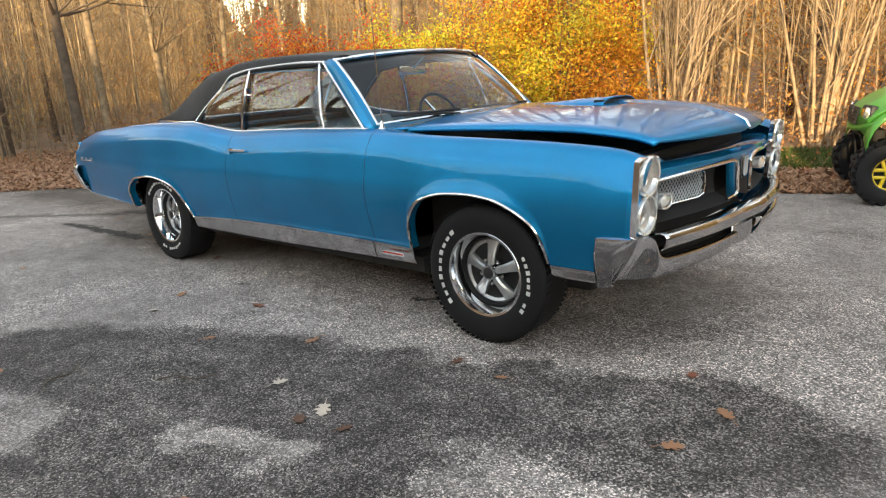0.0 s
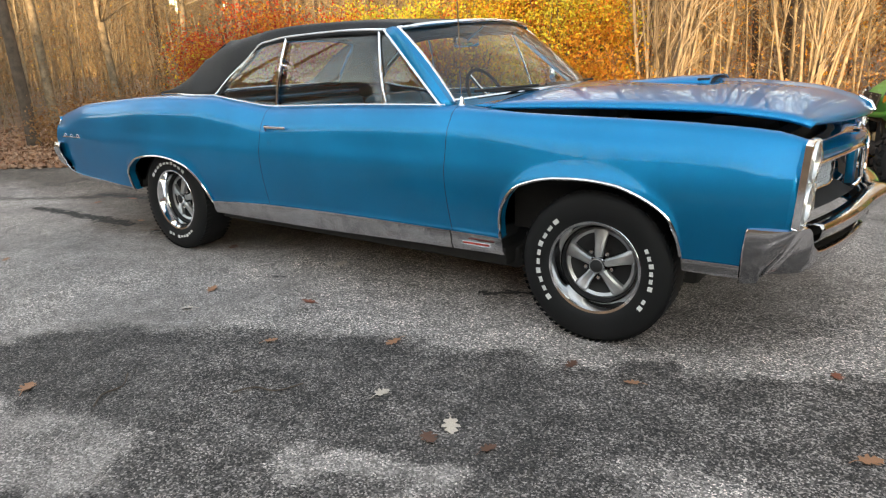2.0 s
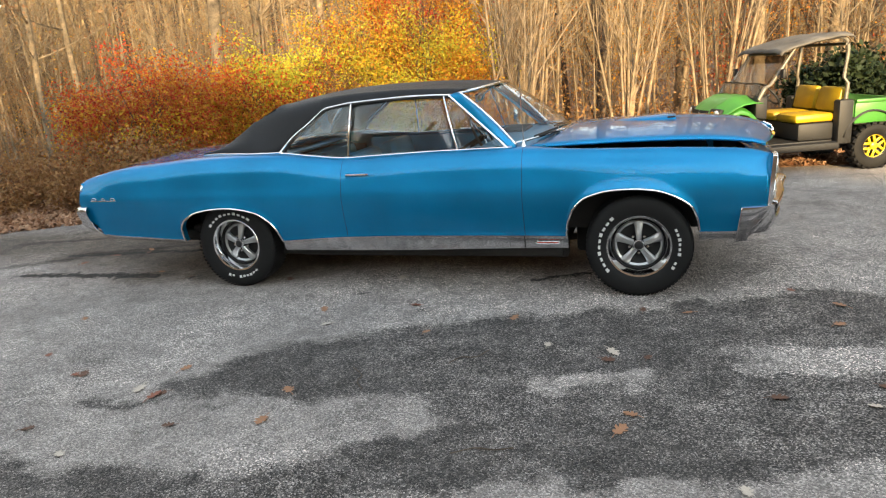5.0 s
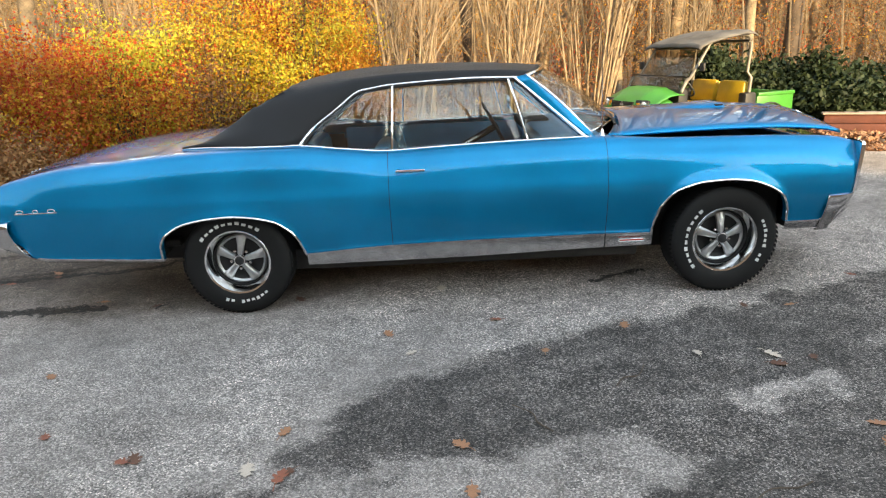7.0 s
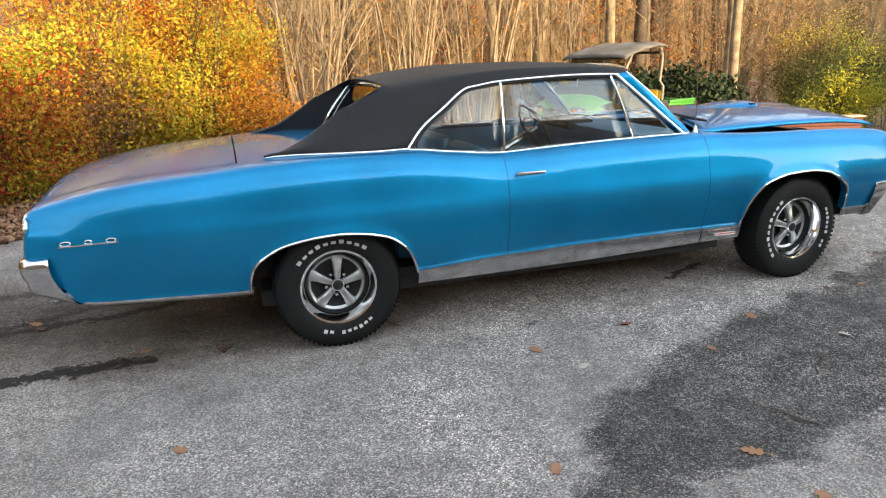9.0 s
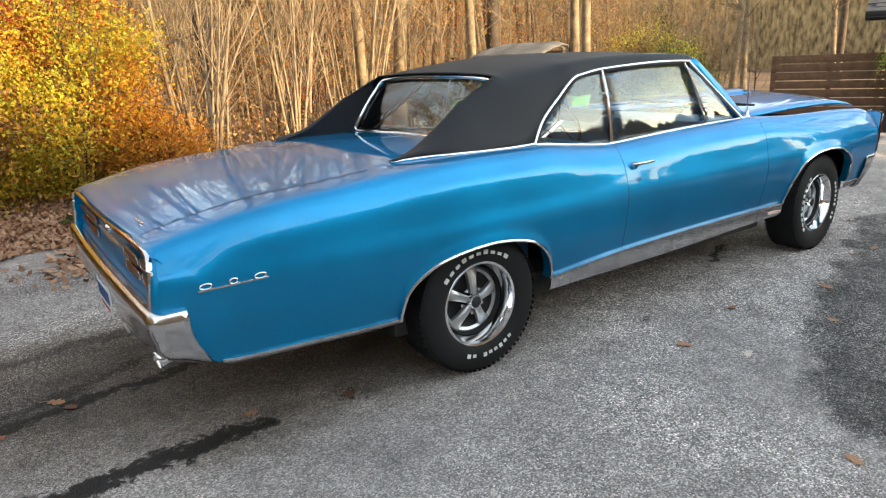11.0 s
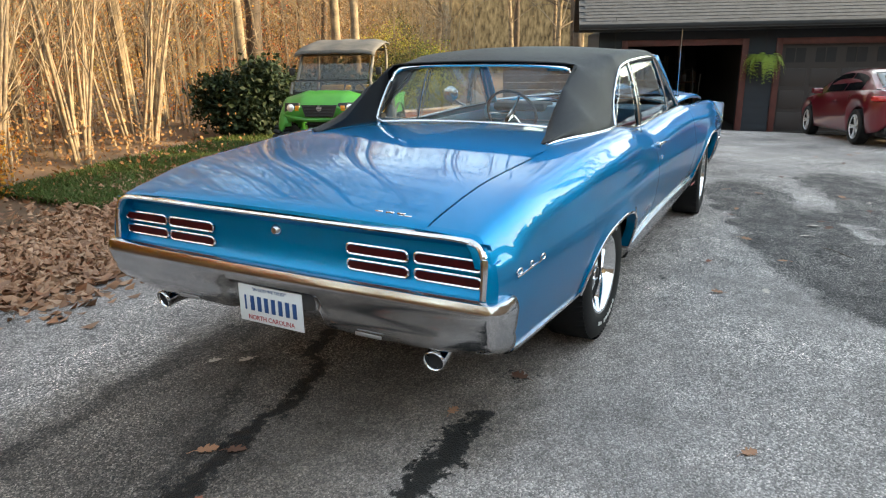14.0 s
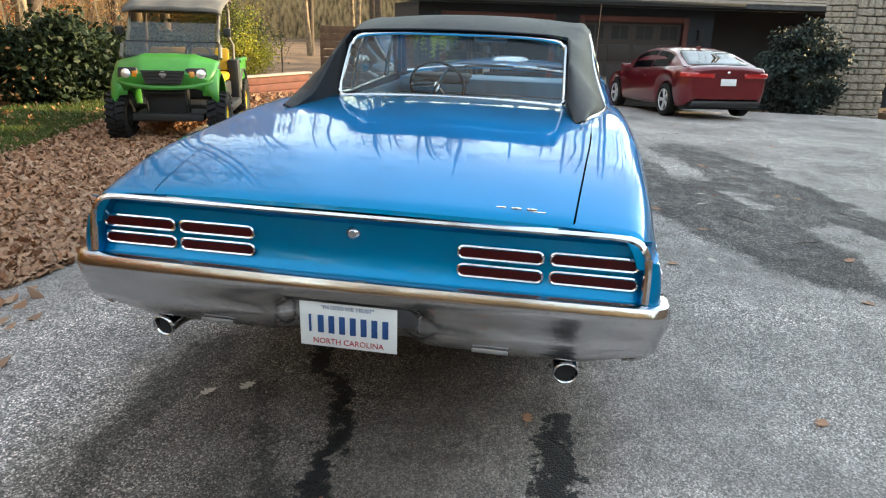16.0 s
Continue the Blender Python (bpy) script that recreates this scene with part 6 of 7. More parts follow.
# local x forward, y left, z up, at full size
g = Geo()
rows = []
for x, w, z, d in ((.62, .60, 1.02, 0), (.75, .62, 1.00, 0), (.95, .64, .95, .01), (1.15, .63, .88, .02), (1.30, .60, .80, .03), (1.38, .55, .74, .03), (1.40, .50, .60, .03)):
    rows.append([(x - .06 * abs(t) ** 3, w * t, z - .085 * abs(t) ** 2.2 + .016 * math.exp(-((abs(t) - .50) / .10) ** 2)) for t in np.linspace(-1, 1, 25)])
g.grid(rows)
hood_u = part("bonnet", g, utv_green, utv, "green plastic bonnet", solid=.012)
for s in (-1, 1):
    rows = []
    for k in range(13):
        a = radians(-20 + 200 * k / 12)
        rows.append([(.93 - .42 * math.cos(a), s * yy, .40 + .36 * math.sin(a) + dz) for yy, dz in ((.46, .07), (.56, .06), (.635, .02), (.66, -.03))])
    part("front_wing", Geo().grid(rows), utv_green, utv, solid=.012)
    rows = []
    for k in range(13):
        a = radians(10 + 160 * k / 12)
        rows.append([(-.93 - .44 * math.cos(a), s * yy, .40 + .40 * math.sin(a) + dz) for yy, dz in ((.48, .03), (.62, .02), (.72, -.02))])
    part("rear_wing", Geo().grid(rows), utv_black, utv, solid=.012)
    hl = part("headlamp", Geo().lathe([(.058, -.02), (.058, .005), (.040, .018), (0, .024)], 20, pose(1.345, s * .455, .735, 0, 75, s * 10)), reflector, utv, "round headlamp in black housing")
    part("lamp_housing", Geo().box(-.09, .015, -.15, .105, -.078, .078, .03, pose(1.32, s * .42, .735, 0, -12, s * 14)), utv_black, hl)
    part("marker_lamp", Geo().box(-.03, .012, -.036, .036, -.042, .042, .012, pose(1.358, s * .345, .728, 0, -12, s * 10)), amber_lens, hl)
g = Geo().prism([(1.375, -.27, .775), (1.375, .27, .775), (1.40, .21, .605), (1.40, -.21, .605)], (.03, 0, .004))
gu = part("grille", g, utv_black, utv)
for k in range(4):
    part("grille_slat", Geo().box(-.004, .012, -.235 + .014 * k, .235 - .014 * k, -.006, .006, .003, pose(1.415 + .006 * k, 0, .755 - .042 * k)), utv_black, gu)
part("bonnet_lip", Geo().tube(spline([(1.20, -.60, .66), (1.31, -.53, .62), (1.39, -.28, .575), (1.415, 0, .565), (1.39, .28, .575), (1.31, .53, .62), (1.20, .60, .66)], 30), .030, 8), utv_green, utv)
part("grille_badge", Geo().lathe([(0, .012), (.04, .010), (.045, 0)], 18, pose(1.405, 0, .73, 0, 80, 0)), argent, utv)
part("brush_guard", Geo().tube([(1.26, -.24, .34), (1.33, -.24, .50), (1.33, .24, .50), (1.26, .24, .34)], .018, 8), black, utv)
part("front_frame", Geo().box(1.02, 1.20, -.26, .26, .32, .56, .05), black, utv)
part("skid_plate", Geo().box(-1.2, 1.3, -.45, .45, .26, .36, .03), utv_black, utv)
for s in (-1, 1):
    part("sill", Geo().box(-.45, .55, s * .62 - .10, s * .62 + .10, .30, .40, .03), utv_black, utv)
    part("side_panel", Geo().box(-.62, -.42, s * .62 - .08, s * .62 + .08, .36, .95, .03), utv_black, utv)
part("dash_panel", Geo().box(.50, .68, -.60, .60, .72, 1.02, .03), utv_black, utv)
part("tub", Geo().box(-.60, .60, -.58, .58, .34, .42, .02), utv_black, utv)
part("seat_base", Geo().box(-.48, .06, -.58, .58, .42, .66, .04), utv_black, utv)
for s in (-1, 1):
    part("seat_cushion", Geo().box(-.46, .10, s * .30 - .27, s * .30 + .27, .66, .78, .05), utv_yellow, utv, "yellow vinyl seat")
    part("seat_back", Geo().box(-.10, .02, -.27, .27, 0, .34, .05, pose(-.46, s * .30, .78, 0, -12, 0)), utv_yellow, utv, "yellow vinyl backrest")
m = pose(.34, .30, 1.06, 0, -48, 0)
part("steering_wheel", Geo().tube([m @ Vector((.17 * math.cos(a), .17 * math.sin(a), 0)) for a in np.linspace(0, 6.2832, 25)], .014, 8, caps=False), utv_black, utv)
part("steering_column", Geo().tube([(.34, .30, 1.06), (.55, .30, .88)], .025, 8), utv_black, utv)
# cargo box
g = Geo()
g.box(-1.42, -.66, -.66, .66, .60, .64, .01)
bed = part("cargo_box", g, utv_black, utv)
for s in (-1, 1):
    part("box_side", Geo().box(-1.44, -.64, s * .67 - .02, s * .67 + .02, .62, .92, .015), utv_green, bed, "green cargo box side")
    part("box_rail", Geo().box(-1.44, -.64, s * .68 - .035, s * .68 + .035, .89, .94, .012), utv_green, bed)
part("tailgate", Geo().box(-1.46, -1.42, -.66, .66, .62, .92, .012), utv_green, bed)
part("box_front", Geo().box(-.66, -.62, -.66, .66, .62, .92, .012), utv_green, bed)
for s in (-1, 1):
    path = [(.66, s * .63, .96), (.52, s * .62, 1.20), (.22, s * .61, 1.74), (.12, s * .60, 1.83), (-.10, s * .60, 1.86), (-.40, s * .60, 1.85), (-.55, s * .61, 1.80), (-.60, s * .62, 1.65), (-.57, s * .62, 1.3), (-.54, s * .62, .92)]
    part("roll_bar", Geo().tube(spline(path, 44), .026, 10), frame_grey, utv, "scuffed tubular roll bar")
    mr = part("side_mirror", Geo().box(-.02, .02, -.05, .05, -.08, .08, .012, pose(.40, s * .74, 1.42)), utv_black, utv)
    part("mirror_arm", Geo().tube([(.40, s * .63, 1.40), (.40, s * .71, 1.42)], .010, 6), utv_black, mr)
part("cross_bar", Geo().tube([(.22, -.61, 1.74), (.22, .61, 1.74)], .024, 8), frame_grey, utv)
part("cross_bar", Geo().tube([(-.58, -.62, 1.72), (-.58, .62, 1.72)], .024, 8), frame_grey, utv)
rows = []
for x, z in ((.40, 1.80), (.36, 1.855), (.22, 1.895), (-.1, 1.92), (-.45, 1.915), (-.62, 1.88), (-.66, 1.84)):
    rows.append([(x, .68 * t, z - .05 * abs(t) ** 5 + .008 * math.cos(t * 9)) for t in np.linspace(-1, 1, 21)])
part("roof", Geo().grid(rows), roof_dust, utv, "dusty black plastic roof", solid=.02)
scr = part("windscreen", Geo().prism([(.545, -.58, 1.21), (.545, .58, 1.21), (.255, .58, 1.72), (.255, -.58, 1.72)], (.004, 0, .002)), screen, utv, "dusty upper windscreen")
part("lower_screen", Geo().prism([(.69, -.56, .985), (.69, .56, .985), (.565, .58, 1.185), (.565, -.58, 1.185)], (.004, 0, .002)), screen, utv)
part("screen_bar", Geo().box(.53, .58, -.61, .61, 1.18, 1.22, .01), utv_black, scr)


def utv_wheel():
    prof = [(.16, -.10), (.19, -.115), (.25, -.12), (.29, -.11), (.30, -.06), (.303, 0), (.30, .06), (.29, .11), (.25, .12), (.19, .115), (.165, .10)]
    w = part("wheel", Geo().lathe(prof, 40), rubber, None, "knobbly off-road tyre on yellow rim")
    for k in range(22):
        a = 2 * math.pi * k / 22
        for z, s in ((-.065, 1), (.065, -1)):
            part("lug", Geo().box(-.012, .022, -.028, .028, -.055, .055, .004, Euler((0, 0, a + s * .07)).to_matrix().to_4x4() @ pose(.303, 0, z, s * 18, 0, 0), 1), rubber, w)
    part("rim", Geo().lathe([(.168, -.09), (.172, .09), (.165, .102), (.155, .095), (.145, .05), (.13, .03), (.10, .02), (0, .02)], 32), utv_black, w)
    for k in range(5):
        a = 2 * math.pi * k / 5
        for o in (-.035, .035):
            part("spoke", Geo().box(.04, .155, -.016 + o, .016 + o, .045, .075, .008, Euler((0, 0, a)).to_matrix().to_4x4()), utv_rim, w)
    part("rim_ring", Geo().tube([(.155 * math.cos(a), .155 * math.sin(a), .075) for a in np.linspace(0, 6.2832, 33)], .012, 8, caps=False), utv_rim, w)
    part("hub", Geo().lathe([(.05, .03), (.05, .085), (.03, .095), (0, .096)], 16), utv_rim, w)
    return w


w0 = utv_wheel()
first = True
for x in (.93, -.93):
    for s in (1, -1):
        m = pose(x, s * .62, .303, -90 if s > 0 else 90, 0, 0)
        w = w0 if first else copy_thing(w0, m)
        w.matrix_basis = m
        w.parent = utv
        first = False


def reshape(ob):
    """The roof sits low over the screen bar and the bonnet is short."""
    for c in ob.children:
        if c.name.startswith("wheel"):
            continue
        for v in c.data.vertices:
            if v.co.z > 1.2:
                v.co.z = 1.2 + (v.co.z - 1.2) * (.78 - .2 * v.co.x)
                v.co.y *= .94
                v.co.x = v.co.x * .92
            if v.co.z > .45 and v.co.z < 1.2:
                v.co.z += .13 * min(1, max(0, (v.co.x - .35) / .6))
            if v.co.x < -.64:
                v.co.x = -.64 + (v.co.x + .64) * .84
            if v.co.x > .62:
                v.co.x = .62 + (v.co.x - .62) * .72
        reshape(c)


reshape(utv)
UA = radians(180 + 19)
us = .845
uc = Vector((2.45, 3.27)) - Vector((.93 * us * math.cos(UA) - .66 * us * math.sin(UA), .93 * us * math.sin(UA) + .66 * us * math.cos(UA)))
utv.matrix_basis = Matrix.LocRotScale((uc.x, uc.y, height(uc.x, uc.y)), Euler((0, 0, UA)), (us,) * 3)

# ---- dark red saloon by the garage ----
sedan_red = material("deep red pearl paint", (.13, .004, .012), rough=.32, metal=.35, var=.12, scale=3, fine=300, coat=1.0)
side_black = material("black side glass", (.004, .004, .005), rough=.08, var=.2, spec=.22)
sedan_black = material("black trim", (.012, .012, .013), rough=.4, var=.2)
alloy = material("alloy wheel", (.72, .72, .74), rough=.32, metal=.6, var=.1)
dark_glass = glass_material("dark tinted glass", (.10, .11, .12), 0, .06)
lamp_red = material("bright red lamp plastic", (.42, .012, .014), rough=.15, var=.2, coat=.6)
sedan = thing("sedan", "dark red modern saloon car parked by the garage", "car")
# local x forward, y left; axles at +-1.415
z_belt = curve([(-2.33, .92), (-2.2, 1.00), (-1.6, 1.01), (-.8, .98), (.4, .94), (1.0, .92), (1.7, .82), (2.2, .66), (2.34, .55)])
z_low = curve([(-2.33, .40), (-2.2, .28), (-1.9, .24), (1.9, .22), (2.25, .26), (2.34, .38)])
w_half = curve([(-2.33, .70), (-2.25, .82), (-2.0, .90), (-1.2, .925), (1.0, .92), (1.9, .87), (2.2, .75), (2.34, .55)])


def sedan_low(x):
    z = z_low(x)
    for c in (-1.415, 1.415):
        d = abs(x - c)
        if d < .375:
            z = max(z, .33 + math.sqrt(.375 ** 2 - d * d))
    return z


xs = sorted(set(np.round(np.linspace(-2.33, 2.34, 70), 3)) | {round(c + s * d, 3) for c in (-1.415, 1.415) for s in (-1, 1) for d in (.374, .37, .36, .34, .31, .27, .2, .1, 0)})
rows = []
for x in xs:
    zb, zl, w = z_belt(x), sedan_low(x), w_half(x)
    col = [(w * .93, zl), (w * .985, zl + .35 * (zb - zl)), (w, zl + .62 * (zb - zl)), (w * .985, zl + .80 * (zb - zl)), (w * .93, zb - .015), (w * .86, zb), (w * .45, zb + .035), (0, zb + .045)]
    p = [(q.x, q.y) for q in spline([(a, b, 0) for a, b in col], 26)]
    rows.append([(x, -a, b) for a, b in p] + [(x, a, b) for a, b in p[-2::-1]])
sb = part("body", Geo().grid(rows), sedan_red, sedan, "deep red painted body", solid=.01)
part("tail_skin", Geo().add(rows[0], [tuple(range(len(rows[0])))]), sedan_red, sedan)
part("nose_skin", Geo().add(rows[-1], [tuple(range(len(rows[-1])))]), sedan_red, sedan)
part("floor_pan", Geo().box(-2.0, 2.0, -.72, .72, .18, .32, .03), sedan_black, sedan)
# greenhouse
zr = curve([(-1.95, 1.03), (-1.5, 1.20), (-1.1, 1.34), (-.6, 1.415), (-.1, 1.43), (.3, 1.40), (.7, 1.25), (1.25, .97)])
rows = []
for x in np.linspace(-1.95, 1.25, 40):
    z, zb = zr(x), z_belt(x) - .02
    k = (z - zb) / .46
    w0_, w1_ = .80, .80 - .24 * max(0, k)
    rows.append([(x, -w0_, zb), (x, -(w0_ * .55 + w1_ * .45), zb + .5 * (z - zb)), (x, -w1_, z - .05 * max(0, k)), (x, -w1_ * .7, z - .01), (x, 0, z), (x, w1_ * .7, z - .01), (x, w1_, z - .05 * max(0, k)), (x, w0_ * .55 + w1_ * .45, zb + .5 * (z - zb)), (x, w0_, zb)])
cab = part("cabin", Geo().grid(rows), sedan_red, sedan)


def cab_pt(x, v, off=.022):
    """A point on the cabin side, v from belt to roof edge (right side)."""
    z, zb = zr(x), z_belt(x) - .02
    k = max(0, (z - zb) / .46)
    w1_ = .80 - .24 * k
    return (x, -(.80 + (w1_ - .80) * v + off), zb + (z - .05 * k - zb) * v)


for a, b in ((-1.28, -.42), (-.36, .66)):
    rows = []
    for x in np.linspace(a, b, 12):
        hi = .90
        rows.append([cab_pt(x, v) for v in np.linspace(.10, hi, 6)])
    both("side_window", Geo().grid(rows), side_black, sedan, "dark side window")
both("window_trim", Geo().tube([cab_pt(x, .06, .026) for x in np.linspace(-1.55, .85, 24)], .010, 6), chrome, sedan)
for x0, x1, nm in ((-1.88, -1.12, "rear_screen"), (.42, 1.18, "front_screen")):
    rows = []
    for x in np.linspace(x0, x1, 10):
        z = zr(x)
        k = max(0, (z - z_belt(x) + .02) / .46)
        w = (.80 - .24 * k) * .86
        rows.append([(x, w * t, z + .006 - .012 * t * t) for t in np.linspace(-1, 1, 13)])
    part(nm, Geo().grid(rows), glass_material(nm, (.05, .06, .07), 0, .25), sedan, "glossy dark screen glass", solid=.004)
for s in (-1, 1):
    lp = spline([(-2.347, .30, 0), (-2.347, .60, 0), (-2.335, .715, 0), (-2.262, .835, 0), (-2.10, .905, 0)], 16)
    rows = [[(q.x, s * (q.y + .006), .80 + .015 * i / 15), (q.x - .012, s * (q.y + .012), .83), (q.x - .010, s * (q.y + .010), .885), (q.x, s * (q.y + .002), .905 - .02 * (i < 5))] for i, q in enumerate(lp)]
    part("tail_lamp", Geo().grid(rows), lamp_red, sedan, "wide wraparound red tail lamp", solid=.006)
    part("door_mirror", Geo().box(-.09, .09, -.10, .10, -.06, .06, .03, pose(.62, s * .98, .98)), sedan_red, sedan)
    part("door_handle", Geo().box(-.10, .10, -.012, .012, -.016, .016, .006, pose(-.30, s * .925, .80)), sedan_red, sedan)
    part("exhaust_tip", Geo().tube([(-2.30, s * .45, .30), (-2.1, s * .45, .30)], .05, 14), chrome, sedan)
part("diffuser", Geo().box(-2.35, -2.16, -.72, .72, .24, .37, .04), sedan_black, sedan)
part("number_plate", Geo().box(-2.352, -2.335, -.16, .16, .66, .79, .004), plate_white, sedan, "pale number plate")
part("boot_line", Geo().box(-2.345, -2.325, -.60, .60, .835, .842), sedan_black, sedan)
part("boot_badge", Geo().lathe([(0, .01), (.03, .008), (.035, 0)], 14, pose(-2.325, 0, .915, 0, -80, 0)), chrome, sedan)
part("roof_aerial", Geo().box(-1.0, -.85, -.02, .02, 1.36, 1.43, .012), sedan_red, sedan)


def sedan_wheel():
    w = part("wheel", Geo().lathe([(.22, -.10), (.25, -.115), (.30, -.11), (.325, -.09), (.332, 0), (.325, .09), (.30, .11), (.25, .115), (.225, .10)], 48), rubber, None, "alloy wheel with low tyre")
    part("rim", Geo().lathe([(.228, -.09), (.232, .095), (.222, .105), (.212, .095), (.20, .02), (.06, .0), (0, .0)], 40), sedan_black, w)
    for k in range(5):
        a = 2 * math.pi * k / 5
        for o in (-.11, .11):
            part("spoke", Geo().box(.04, .218, -.016, .016, .055, .088, .008, Euler((0, 0, a + o)).to_matrix().to_4x4()), alloy, w)
    part("rim_ring", Geo().tube([(.218 * math.cos(a), .218 * math.sin(a), .095) for a in np.linspace(0, 6.2832, 41)], .011, 8, caps=False), alloy, w)
    part("hub_cap", Geo().lathe([(.05, .04), (.05, .09), (0, .095)], 16), alloy, w)
    return w


w0 = sedan_wheel()
first = True
for x in (1.415, -1.415):
    for s in (1, -1):
        m = pose(x, s * .80, .332, -90 if s > 0 else 90, 0, 0)
        w = w0 if first else copy_thing(w0, m)
        w.matrix_basis = m
        w.parent = sedan
        first = False
SA, ss = radians(17.7), .853
ca, sa = math.cos(SA), math.sin(SA)
# the rear left wheel's foot
fx, fy = 8.26, -2.14
lx, ly = -1.415 * ss, .90 * ss
ox, oy = fx - (lx * ca - ly * sa), fy - (lx * sa + ly * ca)
z0, z1 = height(fx, fy), height(fx + 2.83 * ss * ca, fy + 2.83 * ss * sa)
sedan.matrix_basis = Matrix.LocRotScale((ox, oy, (z0 + z1) / 2), Euler((0, math.atan2(z0 - z1, 2.83 * ss), SA), "XYZ"), (ss,) * 3)

# ---- house with two garage bays ----
siding = material("dark blue-grey siding", (.014, .018, .026), rough=.75, var=.25, scale=4, fine=50, bump=.15)
trim_red = material("dull red timber trim", (.075, .019, .015), rough=.65, var=.3, scale=6, fine=60, bump=.2)
door_brown = material("brown garage door", (.028, .021, .020), rough=.6, var=.15, scale=4)
shingle = material("grey asphalt shingle", (.060, .061, .066), rough=.95, var=.35, scale=6, fine=90, bump=.6)
# near-black on floor, walls and ceiling puts the bay's shade into the colour
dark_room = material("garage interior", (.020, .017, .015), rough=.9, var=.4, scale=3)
stone_mat = material("fieldstone", (.24, .20, .16), rough=.9, var=.4, scale=5, fine=50, bump=.6, alt=(.34, .30, .25))
mortar = material("mortar", (.16, .15, .135), rough=.95, var=.2)
timber = material("weathered timber", (.15, .085, .05), rough=.85, var=.35, scale=8, fine=60, bump=.3)
HX, HY, HT = 12.36, 3.32, -1.233
HZ = -.68
HM = Matrix.Translation((HX, HY, HZ)) @ Euler((0, 0, HT)).to_matrix().to_4x4()
house = thing("house", "low dark house with shingled roof and two garage bays", "house")
house.matrix_basis = HM
# local x runs along the front from its far left corner, local y into the house
B1, B2, DH = (.69, 3.31), (4.20, 6.86), 2.04
EAVE = 2.41


def wall(x0, x1, z0, z1, y0=0.0, y1=.14):
    return Geo().box(x0, x1, y0, y1, z0, z1)


for a, b, z0, z1 in ((0, B1[0], -.3, EAVE), (B1[0], B1[1], DH, EAVE), (B1[1], B2[0], -.3, EAVE), (B2[0], B2[1], DH, EAVE), (B2[1], 7.69, -.3, EAVE)):
    z = z0
    while z < z1 - .01:
        t = min(z1, z + .18)
        g = Geo().add([(a, .0, z), (b, .0, z), (b, .022, t), (a, .022, t), (a, .14, z), (b, .14, z), (b, .14, t), (a, .14, t)], [(0, 1, 2, 3), (4, 7, 6, 5), (0, 4, 5, 1), (3, 2, 6, 7), (0, 3, 7, 4), (1, 5, 6, 2)])
        z = t
        part("clapboard", g, siding, house, smooth=False)
part("side_wall", Geo().box(0, .14, .14, 7.4, -.3, EAVE), siding, house)
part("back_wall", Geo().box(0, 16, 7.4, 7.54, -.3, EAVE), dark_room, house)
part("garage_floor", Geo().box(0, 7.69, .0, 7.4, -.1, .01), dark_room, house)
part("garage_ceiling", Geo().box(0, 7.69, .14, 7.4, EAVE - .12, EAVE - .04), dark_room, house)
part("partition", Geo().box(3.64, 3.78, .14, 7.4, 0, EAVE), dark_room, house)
for a, b in (B1, B2):
    fr = part("door_frame", Geo().box(a - .14, a, -.03, .10, 0, DH + .14, .004), trim_red, house)
    part("jamb", Geo().box(b, b + .14, -.03, .10, 0, DH + .14, .004), trim_red, fr)
    part("lintel", Geo().box(a, b, -.03, .10, DH, DH + .14, .004), trim_red, fr)
gd = part("garage_door", Geo().box(B2[0], B2[1], .09, .12, 0, DH), door_brown, house, "closed brown sectional garage door")
for r in range(4):
    for c in range(4):
        w = (B2[1] - B2[0]) / 4
        x0 = B2[0] + c * w + .05
        z0 = r * DH / 4 + .05
        if r < 3:
            part("door_panel", Geo().box(x0, x0 + w - .10, .075, .10, z0, z0 + DH / 4 - .10, .012), door_brown, gd)
        else:
            pn = part("door_window", Geo().box(x0 + .06, x0 + w - .16, .082, .092, z0 + .04, z0 + DH / 4 - .14), black, gd, "small dark pane")
            part("muntin", Geo().box(x0 + w / 2 - .06, x0 + w / 2 - .04, .076, .09, z0 + .04, z0 + DH / 4 - .14), door_brown, pn)
# entry beyond the garage, set back, with a lighter door
part("entry_wall", Geo().box(7.69, 16, 1.4, 1.54, -.3, EAVE), siding, house)
part("return_wall", Geo().box(7.55, 7.69, .14, 1.4, -.3, EAVE), siding, house)
ed = part("entry_door", Geo().box(10.6, 11.5, 1.34, 1.40, 0, 2.05, .01), material("grey door paint", (.10, .11, .12), rough=.5, var=.15), house, "grey front door with dark glass")
part("door_pane", Geo().box(10.85, 11.25, 1.325, 1.345, .9, 1.85, .02), black, ed)
part("sidelight", Geo().box(11.7, 12.1, 1.34, 1.40, .2, 2.0, .01), black, ed)
wl = part("wall_lamp", Geo().box(7.25, 7.39, -.12, .0, 1.62, 1.90, .02), black, house)
# roof: eave board, gutter and courses of shingles
part("fascia", Geo().box(-.5, 8.12, -.56, -.53, EAVE - .02, EAVE + .14), black, house)
part("gutter", Geo().box(-.5, 8.12, -.65, -.56, EAVE + .04, EAVE + .14, .02), black, house)
part("soffit", Geo().box(-.5, 8.12, -.56, .0, EAVE - .03, EAVE), black, house)
part("fascia", Geo().box(8.12, 17, -.36, -.33, EAVE - .02, EAVE + .12), black, house)
